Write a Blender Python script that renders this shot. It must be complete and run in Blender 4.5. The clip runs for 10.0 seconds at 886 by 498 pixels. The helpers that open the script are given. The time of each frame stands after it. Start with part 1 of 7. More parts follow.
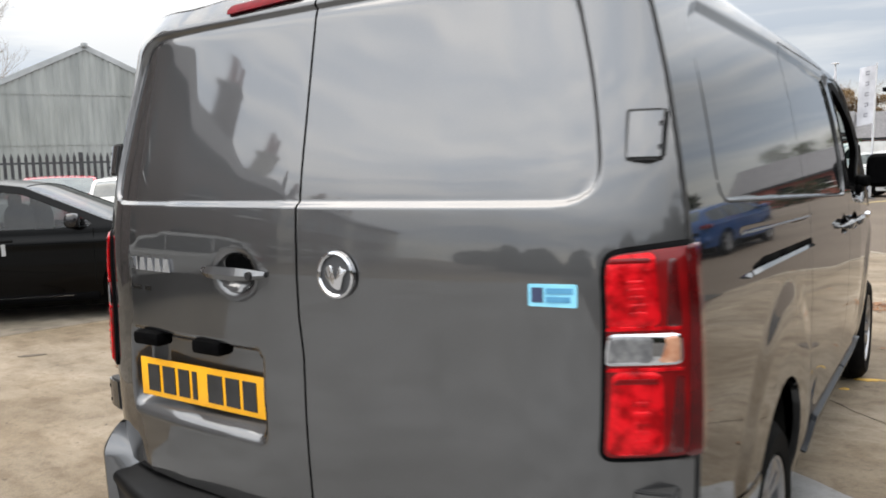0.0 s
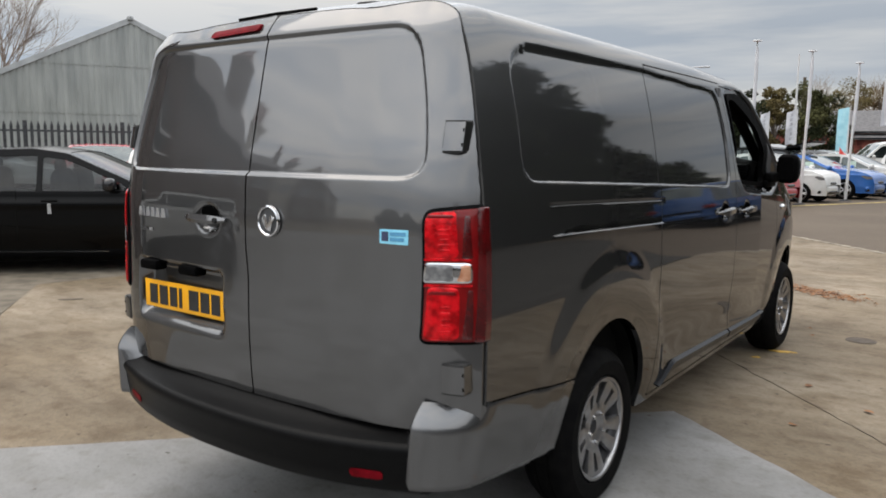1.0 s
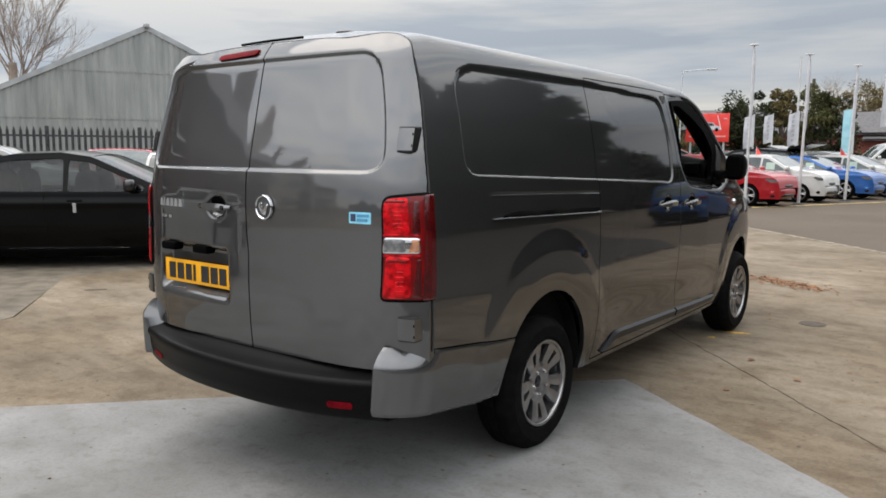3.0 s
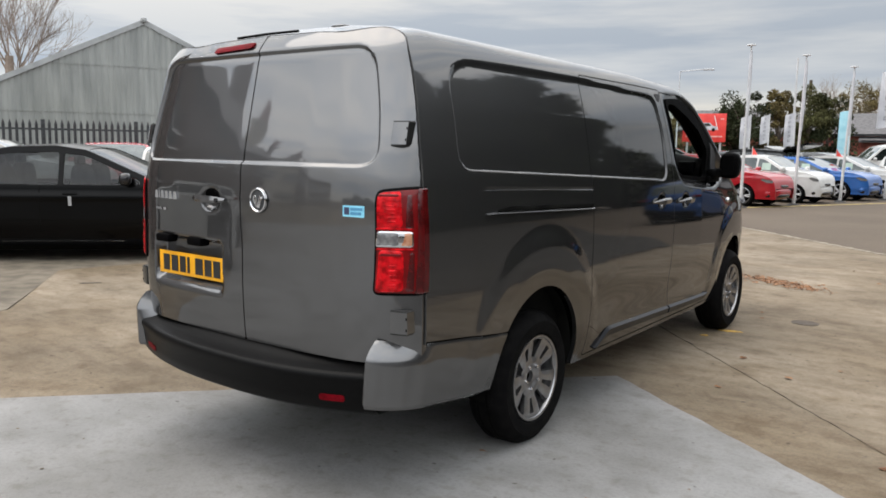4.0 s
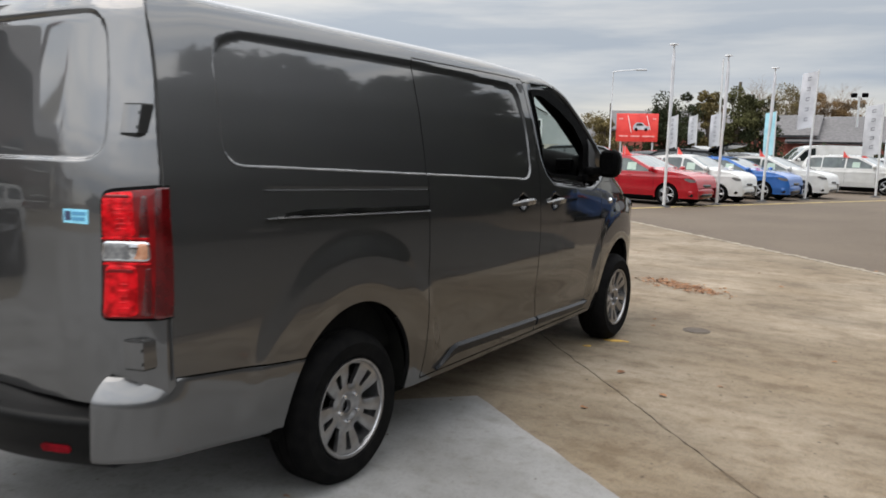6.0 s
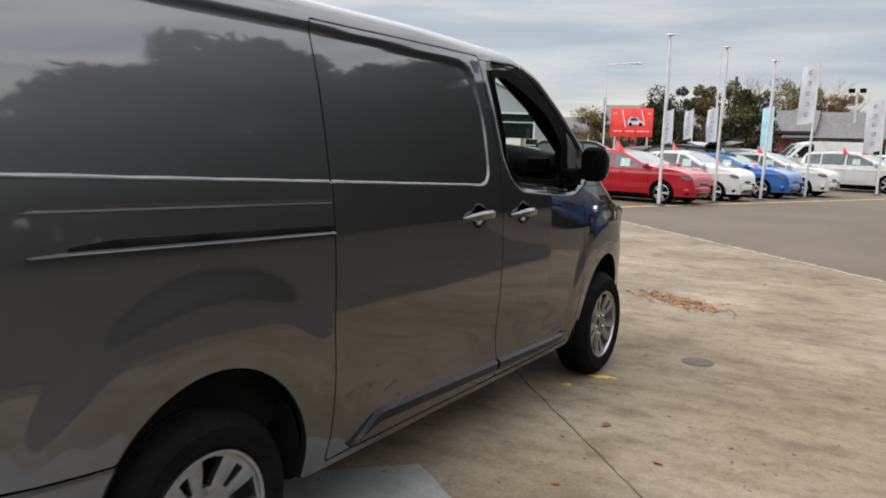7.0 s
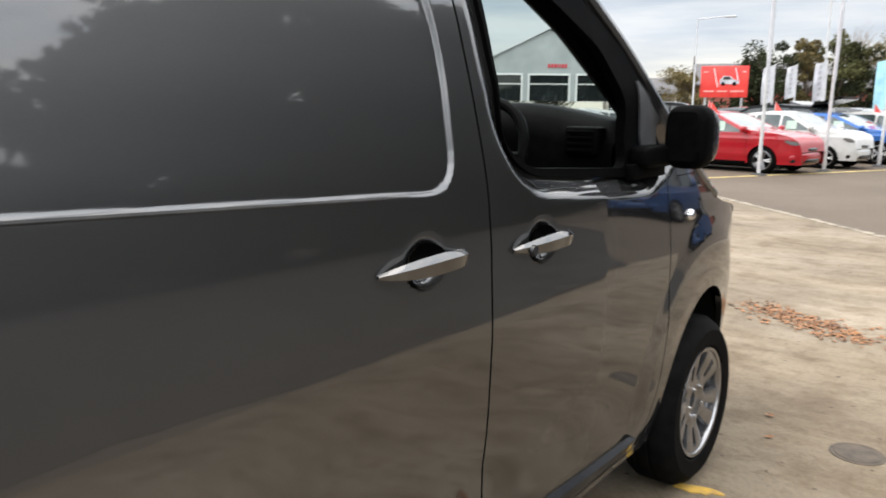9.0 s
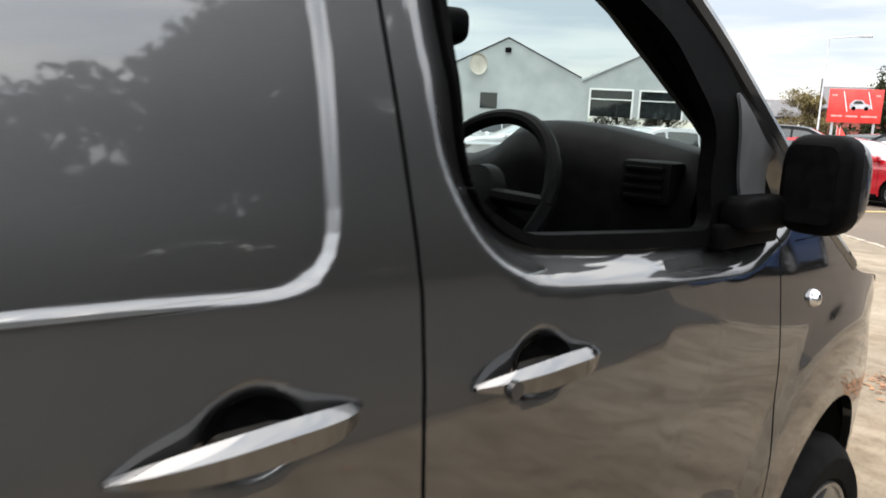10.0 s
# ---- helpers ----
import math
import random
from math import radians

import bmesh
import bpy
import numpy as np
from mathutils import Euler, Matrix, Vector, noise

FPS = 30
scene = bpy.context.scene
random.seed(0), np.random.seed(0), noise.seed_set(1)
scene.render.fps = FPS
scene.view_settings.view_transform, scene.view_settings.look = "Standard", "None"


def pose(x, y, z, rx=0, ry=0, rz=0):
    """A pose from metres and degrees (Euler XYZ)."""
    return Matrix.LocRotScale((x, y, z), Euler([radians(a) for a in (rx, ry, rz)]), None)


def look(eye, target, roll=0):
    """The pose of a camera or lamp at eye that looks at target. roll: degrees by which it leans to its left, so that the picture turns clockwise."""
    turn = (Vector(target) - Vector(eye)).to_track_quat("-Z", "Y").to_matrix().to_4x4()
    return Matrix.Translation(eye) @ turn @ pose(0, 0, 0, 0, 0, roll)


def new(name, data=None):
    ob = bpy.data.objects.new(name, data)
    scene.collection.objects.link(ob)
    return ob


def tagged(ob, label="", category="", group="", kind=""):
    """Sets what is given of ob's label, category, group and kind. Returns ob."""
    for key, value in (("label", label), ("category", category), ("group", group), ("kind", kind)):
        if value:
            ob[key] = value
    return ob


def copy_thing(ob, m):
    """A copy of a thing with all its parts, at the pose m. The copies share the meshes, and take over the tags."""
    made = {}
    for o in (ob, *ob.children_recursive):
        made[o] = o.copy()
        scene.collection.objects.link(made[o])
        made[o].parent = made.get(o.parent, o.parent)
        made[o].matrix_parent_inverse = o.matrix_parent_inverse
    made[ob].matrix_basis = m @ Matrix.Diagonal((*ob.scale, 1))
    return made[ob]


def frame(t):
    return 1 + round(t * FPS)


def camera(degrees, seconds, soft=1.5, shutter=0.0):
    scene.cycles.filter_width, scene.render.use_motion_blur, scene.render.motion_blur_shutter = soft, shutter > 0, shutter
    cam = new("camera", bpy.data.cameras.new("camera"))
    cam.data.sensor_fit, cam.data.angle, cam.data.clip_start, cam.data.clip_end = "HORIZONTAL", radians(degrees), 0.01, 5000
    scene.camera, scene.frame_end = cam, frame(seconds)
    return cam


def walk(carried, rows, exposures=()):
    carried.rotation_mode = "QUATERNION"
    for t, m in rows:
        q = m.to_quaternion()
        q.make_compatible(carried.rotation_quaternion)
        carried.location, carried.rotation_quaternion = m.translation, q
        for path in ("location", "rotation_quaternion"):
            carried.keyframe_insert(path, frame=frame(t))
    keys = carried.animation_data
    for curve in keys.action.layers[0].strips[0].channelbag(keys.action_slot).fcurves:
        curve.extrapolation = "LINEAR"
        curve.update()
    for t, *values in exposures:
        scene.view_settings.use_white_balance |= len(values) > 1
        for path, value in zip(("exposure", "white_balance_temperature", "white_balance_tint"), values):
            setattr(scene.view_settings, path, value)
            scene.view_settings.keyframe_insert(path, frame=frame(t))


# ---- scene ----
cam = camera(60.1, 10.0, soft=1.7, shutter=0.4)
PATH = [
    (0, (1.327, -2.449, 1.485), (0.227, -0.792, 1.27), -1.7),
    (0.5, (1.763, -2.645, 1.496), (0.616, -1.019, 1.294), -0.4),
    (1, (2.178, -2.896, 1.498), (1.009, -1.294, 1.238), 0.6),
    (1.5, (2.501, -3.041, 1.491), (1.311, -1.456, 1.219), 1.3),
    (2, (2.693, -3.184, 1.494), (1.515, -1.59, 1.229), 1.5),
    (2.5, (2.734, -3.277, 1.492), (1.532, -1.698, 1.241), 0.2),
    (4, (2.767, -3.294, 1.476), (1.578, -1.708, 1.218), 0.9),
    (4.5, (2.774, -3.29, 1.469), (1.57, -1.713, 1.208), 1.1),
    (5, (2.837, -3.202, 1.476), (1.717, -1.569, 1.197), 0.5),
    (5.5, (2.971, -2.912, 1.488), (1.935, -1.223, 1.219), 2.5),
    (5.7, (2.979, -2.761, 1.465), (1.914, -1.09, 1.198), 1.5),
    (6.8, (2.687, -1.671, 1.47), (1.613, -0.001, 1.229), 1.3),
    (7, (2.618, -1.465, 1.483), (1.561, 0.21, 1.209), 1.6),
    (7.5, (2.427, -1.003, 1.477), (1.402, 0.69, 1.193), 0.1),
    (8, (2.26, -0.497, 1.461), (1.185, 1.155, 1.116), 1.0),
    (8.5, (2.076, -0.079, 1.466), (0.904, 1.517, 1.177), 1.2),
    (9, (1.871, 0.376, 1.469), (0.65, 1.918, 1.106), 0.5),
    (9.5, (1.713, 0.79, 1.481), (0.343, 2.196, 1.103), 2.0),
    (10, (1.553, 1.156, 1.483), (0.135, 2.525, 1.142), 2.8),
]
walk(cam, [(t, look(eye, target, roll)) for t, eye, target, roll in PATH],
     [(t, stops, 6950, 13) for t, stops in ((0.0, 0.02), (0.5, -0.3), (1.0, -0.46), (2.5, -0.47), (4.0, -0.33), (5.0, -0.34), (7.0, -0.24), (8.0, -0.1), (9.0, 0.2), (10.0, 0.48))])

# ---- sky and sun: a bright, broken overcast ----
world = bpy.data.worlds.new("sky")
scene.world = world
world.use_nodes = True
wn, wl = world.node_tree.nodes, world.node_tree.links
wn.clear()
w_out = wn.new("ShaderNodeOutputWorld")
w_bg = wn.new("ShaderNodeBackground")
w_bg.inputs["Strength"].default_value = 0.1
w_sky = wn.new("ShaderNodeTexSky")
w_sky.sky_type, w_sky.sun_disc = "NISHITA", False
w_sky.sun_elevation, w_sky.sun_rotation = radians(71), radians(245)
w_sky.air_density, w_sky.dust_density = 1.2, 2.0
w_tc = wn.new("ShaderNodeTexCoord")
w_map = wn.new("ShaderNodeMapping")
w_map.inputs["Scale"].default_value = (1.6, 1.6, 14.0)
w_noise = wn.new("ShaderNodeTexNoise")
w_noise.inputs["Scale"].default_value, w_noise.inputs["Detail"].default_value = 1.7, 6
w_noise.inputs["Roughness"].default_value = 0.55
w_ramp = wn.new("ShaderNodeValToRGB")
w_ramp.color_ramp.elements[0].position, w_ramp.color_ramp.elements[0].color = 0.38, (5.2, 6.0, 7.0, 1)
w_ramp.color_ramp.elements[1].position, w_ramp.color_ramp.elements[1].color = 0.62, (8.0, 8.4, 8.7, 1)
w_sep = wn.new("ShaderNodeSeparateXYZ")
w_hor = wn.new("ShaderNodeValToRGB")
w_hor.color_ramp.elements[0].position, w_hor.color_ramp.elements[0].color = 0.0, (1.27, 1.2, 1.04, 1)
w_hor.color_ramp.elements[1].position, w_hor.color_ramp.elements[1].color = 0.14, (0.97, 1.0, 1.03, 1)
for at, c in ((0.05, (1.2, 1.17, 1.09, 1)), (0.09, (0.93, 0.98, 1.04, 1))):
    w_hor.color_ramp.elements.new(at).color = c
for at, v in ((0.18, 1.12), (0.26, 2.2), (0.42, 3.0), (0.7, 3.3), (1.0, 3.3)):
    e = w_hor.color_ramp.elements.new(at)
    e.color = (v, v, v * 0.99, 1)
w_mul = wn.new("ShaderNodeMixRGB")
w_mul.blend_type, w_mul.inputs[0].default_value = "MULTIPLY", 1
w_mix = wn.new("ShaderNodeMixRGB")
w_mix.inputs[0].default_value = 0.86
wl.new(w_tc.outputs["Generated"], w_map.inputs[0])
wl.new(w_map.outputs[0], w_noise.inputs["Vector"])
wl.new(w_noise.outputs["Fac"], w_ramp.inputs[0])
wl.new(w_tc.outputs["Generated"], w_sep.inputs[0])
wl.new(w_sep.outputs["Z"], w_hor.inputs[0])
wl.new(w_ramp.outputs[0], w_mul.inputs[1])
wl.new(w_hor.outputs[0], w_mul.inputs[2])
# the cloud is brighter on the sun's side
w_dot = wn.new("ShaderNodeVectorMath")
w_dot.operation = "DOT_PRODUCT"
w_dot.inputs[1].default_value = (-0.15, -0.99, 0)
w_side = wn.new("ShaderNodeMapRange")
for key, val in (("From Min", -1), ("From Max", 1), ("To Min", 1.06), ("To Max", 1.6)):
    w_side.inputs[key].default_value = val
w_sided = wn.new("ShaderNodeMixRGB")
w_sided.blend_type, w_sided.inputs[0].default_value = "MULTIPLY", 1
wl.new(w_tc.outputs["Generated"], w_dot.inputs[0])
wl.new(w_dot.outputs["Value"], w_side.inputs["Value"])
wl.new(w_mul.outputs[0], w_sided.inputs[1])
wl.new(w_side.outputs[0], w_sided.inputs[2])
wl.new(w_sky.outputs[0], w_mix.inputs[1])
wl.new(w_sided.outputs[0], w_mix.inputs[2])
wl.new(w_mix.outputs[0], w_bg.inputs["Color"])
wl.new(w_bg.outputs[0], w_out.inputs[0])

sun_lamp = bpy.data.lights.new("sun", "SUN")
sun_lamp.energy, sun_lamp.angle, sun_lamp.color = 2.3, radians(60), (1.0, 0.95, 0.88)
sun = new("sun", sun_lamp)
sun.matrix_world = look((-2.6, -1.2, 8.6), (0, 0, 0))

# ---- small tools ----
def sm(a, b, v):
    """Smooth step from 0 at a to 1 at b, on numbers or arrays."""
    t = np.clip((np.asarray(v, float) - a) / (b - a), 0, 1)
    return t * t * (3 - 2 * t)


def curve(pairs):
    xs, ys = [p[0] for p in pairs], [p[1] for p in pairs]
    return lambda v: np.interp(v, xs, ys)


def soft_curve(pairs, width):
    """A polyline whose corners are rounded over the given width."""
    f = curve(pairs)
    offs = np.linspace(-1, 1, 9) * width
    return lambda v: sum(f(np.asarray(v, float) + o) for o in offs) / len(offs)


def poly_sdf(pts):
    """Signed distance to a closed polygon, positive inside."""
    pts = np.array(pts, float)
    nxt = np.roll(pts, -1, axis=0)

    def f(u, v):
        u, v = np.asarray(u, float), np.asarray(v, float)
        best = np.full(u.shape, 1e9)
        odd = np.zeros(u.shape, bool)
        for (ax, ay), (bx, by) in zip(pts, nxt):
            ex, ey = bx - ax, by - ay
            t = np.clip(((u - ax) * ex + (v - ay) * ey) / (ex * ex + ey * ey + 1e-12), 0, 1)
            best = np.minimum(best, np.hypot(u - ax - t * ex, v - ay - t * ey))
            cross = (ay > v) != (by > v)
            with np.errstate(divide="ignore", invalid="ignore"):
                xi = ax + (v - ay) / (by - ay if by != ay else 1e-9) * ex
            odd ^= cross & (u < xi)
        return np.where(odd, best, -best)
    return f


def rounded(pts, r, n=6):
    """The polygon's points with its corners rounded by about r."""
    out, m = [], len(pts)
    for i in range(m):
        a, b, c = Vector(pts[i - 1]), Vector(pts[i]), Vector(pts[(i + 1) % m])
        ra = min(r, (a - b).length * 0.45)
        rc = min(r, (c - b).length * 0.45)
        p, q = b + (a - b).normalized() * ra, b + (c - b).normalized() * rc
        for k in range(n + 1):
            t = k / n
            w = p * (1 - t) ** 2 + b * 2 * t * (1 - t) + q * t * t
            out.append(tuple(w))
    return out


def link(name, verts, faces, mat, parent=None, label="", smooth=True, sharp=None):
    me = bpy.data.meshes.new(name)
    me.from_pydata([tuple(map(float, v)) for v in verts], [], faces)
    me.materials.append(mat)
    if smooth:
        me.polygons.foreach_set("use_smooth", [True] * len(me.polygons))
    me.update()
    if sharp:
        me.set_sharp_from_angle(angle=radians(sharp))
    ob = new(name, me)
    if parent:
        ob.parent = parent
    if label:
        ob["label"] = label
    return ob


def part(name, bm, mat, parent=None, label="", smooth=True, sharp=35):
    me = bpy.data.meshes.new(name)
    bmesh.ops.recalc_face_normals(bm, faces=bm.faces)
    bm.to_mesh(me)
    bm.free()
    me.materials.append(mat)
    if smooth:
        me.polygons.foreach_set("use_smooth", [True] * len(me.polygons))
        me.set_sharp_from_angle(angle=radians(sharp))
    ob = new(name, me)
    if parent:
        ob.parent = parent
    if label:
        ob["label"] = label
    return ob


def thing(name, label, category, m=None, group="", kind=""):
    ob = new(name)
    if m is not None:
        ob.matrix_basis = m
    return tagged(ob, label, category, group, kind)


def clip_grid(us, vs, pos, keep, flange=None, weld=False):
    """A sheet over the grid us x vs, cut smoothly where keep(u, v) is 0; flange(P): where its rim turns to."""
    U, V = np.meshgrid(us, vs, indexing="ij")
    P = np.stack(pos(U, V), axis=-1)
    K = np.asarray(keep(U, V), float) + np.zeros(U.shape)
    verts, faces, ids = [], [], {}

    def node(i, j):
        key = (i, j)
        if key not in ids:
            ids[key] = len(verts)
            verts.append(P[i, j])
        return ids[key]

    def cut(a, b):
        key = (min(a, b), max(a, b))
        if key not in ids:
            ka, kb = K[a], K[b]
            t = ka / (ka - kb)
            ids[key] = len(verts)
            verts.append(P[a] * (1 - t) + P[b] * t)
        return ids[key]

    ni, nj = U.shape
    pos_mask = K > 0
    some = pos_mask[:-1, :-1] | pos_mask[1:, :-1] | pos_mask[1:, 1:] | pos_mask[:-1, 1:]
    full = pos_mask[:-1, :-1] & pos_mask[1:, :-1] & pos_mask[1:, 1:] & pos_mask[:-1, 1:]
    for i, j in zip(*np.nonzero(some)):
        ring = [(i, j), (i + 1, j), (i + 1, j + 1), (i, j + 1)]
        if full[i, j]:
            faces.append([node(*c) for c in ring])
            continue
        out = []
        for k in range(4):
            a, b = ring[k], ring[(k + 1) % 4]
            if pos_mask[a]:
                out.append(node(*a))
            if pos_mask[a] != pos_mask[b]:
                out.append(cut(a, b))
        if len(out) > 2:
            faces.append(out)
    if flange:
        count = {}
        for f in faces:
            for a, b in zip(f, f[1:] + f[:1]):
                if (b, a) in count:
                    del count[(b, a)]
                else:
                    count[(a, b)] = 1
        dup, deep = {}, {}
        for a, b in count:
            for c in (a, b):
                if c not in dup:
                    dup[c] = c if weld else len(verts)
                    if not weld:
                        verts.append(verts[c])
                    deep[c] = len(verts)
                    verts.append(np.array(flange(verts[c])))
            faces.append([dup[b], dup[a], deep[a], deep[b]])
    return verts, faces


def box(bm, x0, x1, y0, y1, z0, z1, bevel=0.0, m=None):
    r = bmesh.ops.create_cube(bm, size=1)
    bmesh.ops.scale(bm, vec=(x1 - x0, y1 - y0, z1 - z0), verts=r["verts"])
    bmesh.ops.translate(bm, vec=((x0 + x1) / 2, (y0 + y1) / 2, (z0 + z1) / 2), verts=r["verts"])
    vs = r["verts"]
    if bevel:
        edges = list({e for v in vs for e in v.link_edges})
        out = bmesh.ops.bevel(bm, geom=edges, offset=bevel, segments=2, affect="EDGES", profile=0.5)
        vs = list({v for f in out["faces"] for v in f.verts} | {v for v in vs if v.is_valid})
    if m is not None:
        bmesh.ops.transform(bm, matrix=m, verts=vs)
    return vs


def box_mesh(*a, **k):
    bm = bmesh.new()
    box(bm, *a, **k)
    return bm


def lathe(bm, prof, n=32, axis="x", m=None):
    """Turns (radius, along) points round the axis."""
    rings = []
    for r, a in prof:
        ring = []
        for k in range(n):
            c, s = math.cos(2 * math.pi * k / n) * r, math.sin(2 * math.pi * k / n) * r
            p = {"x": (a, c, s), "y": (c, a, s), "z": (c, s, a)}[axis]
            ring.append(bm.verts.new(m @ Vector(p) if m is not None else p))
        rings.append(ring)
    for r0, r1 in zip(rings, rings[1:]):
        for k in range(n):
            bm.faces.new((r0[k], r0[(k + 1) % n], r1[(k + 1) % n], r1[k]))
    return rings


def lathe_mesh(prof, n=32, axis="x", m=None, caps=False):
    bm = bmesh.new()
    rings = lathe(bm, prof, n, axis, m)
    if caps:
        bm.faces.new(rings[0])
        bm.faces.new(rings[-1])
    return bm


def tube(bm, pts, radii, n=8):
    """A round tube through the points."""
    pts = [Vector(p) for p in pts]
    rings = []
    for i, p in enumerate(pts):
        d = (pts[min(i + 1, len(pts) - 1)] - pts[max(i - 1, 0)]).normalized()
        a = d.orthogonal().normalized() if abs(d.z) < 0.99 else Vector((1, 0, 0))
        a = (Vector((0, 0, 1)).cross(d)).normalized() if abs(d.z) < 0.95 else Vector((1, 0, 0))
        b = d.cross(a).normalized()
        r = radii[i] if isinstance(radii, (list, tuple)) else radii
        rings.append([bm.verts.new(p + a * math.cos(2 * math.pi * k / n) * r + b * math.sin(2 * math.pi * k / n) * r) for k in range(n)])
    for r0, r1 in zip(rings, rings[1:]):
        for k in range(n):
            bm.faces.new((r0[k], r0[(k + 1) % n], r1[(k + 1) % n], r1[k]))
    bm.faces.new(rings[0][::-1])
    bm.faces.new(rings[-1])
    return rings


def tube_mesh(pts, radii, n=8):
    bm = bmesh.new()
    tube(bm, pts, radii, n)
    return bm


def slab(outline, depth, to3d, bevel=0.0):
    """A plate of an outline (a, b), from 0 to depth; to3d(a, b, d) gives the place."""
    bm = bmesh.new()
    top = [bm.verts.new(to3d(a, b, depth)) for a, b in outline]
    low = [bm.verts.new(to3d(a, b, 0)) for a, b in outline]
    bm.faces.new(top)
    bm.faces.new(low[::-1])
    n = len(outline)
    for k in range(n):
        bm.faces.new((top[k], low[k], low[(k + 1) % n], top[(k + 1) % n]))
    if bevel:
        rim = [e for e in bm.edges if e.verts[0] in top and e.verts[1] in top]
        bmesh.ops.bevel(bm, geom=rim, offset=bevel, segments=2, affect="EDGES", profile=0.5)
    return bm


def pod(c, half, p=3.4, m=None, nu=28, nv=16):
    """A rounded block: a superellipsoid of half sizes about c."""
    def e(v):
        return math.copysign(abs(v) ** (2 / p), v)
    bm = bmesh.new()
    rows = []
    for j in range(1, nv):
        b = -math.pi / 2 + math.pi * j / nv
        ring = []
        for i in range(nu):
            a = 2 * math.pi * i / nu
            v = Vector((half[0] * e(math.cos(b)) * e(math.cos(a)), half[1] * e(math.cos(b)) * e(math.sin(a)), half[2] * e(math.sin(b))))
            v = (m @ v if m is not None else v) + Vector(c)
            ring.append(bm.verts.new(v))
        rows.append(ring)
    for r0, r1 in zip(rows, rows[1:]):
        for i in range(nu):
            bm.faces.new((r0[i], r0[(i + 1) % nu], r1[(i + 1) % nu], r1[i]))
    bm.faces.new(rows[0][::-1])
    bm.faces.new(rows[-1])
    return bm


# ---- materials ----
def material(name, color, rough=0.5, metal=0.0, **kw):
    mat = bpy.data.materials.new(name)
    mat.use_nodes = True
    b = mat.node_tree.nodes["Principled BSDF"]
    b.inputs["Base Color"].default_value = (*color, 1)
    b.inputs["Roughness"].default_value = rough
    b.inputs["Metallic"].default_value = metal
    for k, v in kw.items():
        b.inputs[k.replace("_", " ")].default_value = v
    return mat


def vary(mat, c1, c2, scale, detail=4, stretch=(1, 1, 1), bump=0.0, bump_scale=None, lo=0.35, hi=0.65, turn=0.0, second=None, rough=None):
    """Noise between two colours in object space, with a second, larger stain and fine relief."""
    nt = mat.node_tree
    n, l = nt.nodes, nt.links
    b = n["Principled BSDF"]
    tc = n.new("ShaderNodeTexCoord")
    mp = n.new("ShaderNodeMapping")
    mp.inputs["Scale"].default_value = stretch
    mp.inputs["Rotation"].default_value = (0, 0, turn)
    l.new(tc.outputs["Object"], mp.inputs[0])
    nz = n.new("ShaderNodeTexNoise")
    nz.inputs["Scale"].default_value, nz.inputs["Detail"].default_value = scale, detail
    l.new(mp.outputs[0], nz.inputs["Vector"])
    rp = n.new("ShaderNodeValToRGB")
    rp.color_ramp.elements[0].position, rp.color_ramp.elements[0].color = lo, (*c1, 1)
    rp.color_ramp.elements[1].position, rp.color_ramp.elements[1].color = hi, (*c2, 1)
    l.new(nz.outputs["Fac"], rp.inputs[0])
    col = rp.outputs[0]
    if second:
        scale2, tint, lo2, hi2 = second
        n2 = n.new("ShaderNodeTexNoise")
        n2.inputs["Scale"].default_value, n2.inputs["Detail"].default_value = scale2, 3
        l.new(tc.outputs["Object"], n2.inputs["Vector"])
        r2 = n.new("ShaderNodeValToRGB")
        r2.color_ramp.elements[0].position, r2.color_ramp.elements[0].color = lo2, (*tint, 1)
        r2.color_ramp.elements[1].position, r2.color_ramp.elements[1].color = hi2, (1, 1, 1, 1)
        l.new(n2.outputs["Fac"], r2.inputs[0])
        mx = n.new("ShaderNodeMixRGB")
        mx.blend_type, mx.inputs[0].default_value = "MULTIPLY", 1
        l.new(col, mx.inputs[1])
        l.new(r2.outputs[0], mx.inputs[2])
        col = mx.outputs[0]
    l.new(col, b.inputs["Base Color"])
    if bump:
        bp = n.new("ShaderNodeBump")
        bp.inputs["Strength"].default_value = 1.0
        bp.inputs["Distance"].default_value = bump
        src = nz
        if bump_scale:
            src = n.new("ShaderNodeTexNoise")
            src.inputs["Scale"].default_value, src.inputs["Detail"].default_value = bump_scale, 4
            l.new(mp.outputs[0], src.inputs["Vector"])
        l.new(src.outputs["Fac"], bp.inputs["Height"])
        l.new(bp.outputs[0], b.inputs["Normal"])
    if rough:
        rr = n.new("ShaderNodeMapRange")
        rr.inputs["To Min"].default_value, rr.inputs["To Max"].default_value = rough
        l.new(nz.outputs["Fac"], rr.inputs["Value"])
        l.new(rr.outputs[0], b.inputs["Roughness"])
    return mat


def pane(name, tint, gloss=0.12, clear=0.9):
    """Window glass: clear with a sheen."""
    mat = bpy.data.materials.new(name)
    mat.use_nodes = True
    n, l = mat.node_tree.nodes, mat.node_tree.links
    n.clear()
    out = n.new("ShaderNodeOutputMaterial")
    tr = n.new("ShaderNodeBsdfTransparent")
    tr.inputs[0].default_value = (*tint, 1)
    gl = n.new("ShaderNodeBsdfGlossy")
    gl.inputs["Roughness"].default_value = 0.02
    fr = n.new("ShaderNodeFresnel")
    fr.inputs[0].default_value = 1.5
    mx = n.new("ShaderNodeMixShader")
    l.new(fr.outputs[0], mx.inputs[0])
    l.new(tr.outputs[0], mx.inputs[1])
    l.new(gl.outputs[0], mx.inputs[2])
    l.new(mx.outputs[0], out.inputs[0])
    return mat


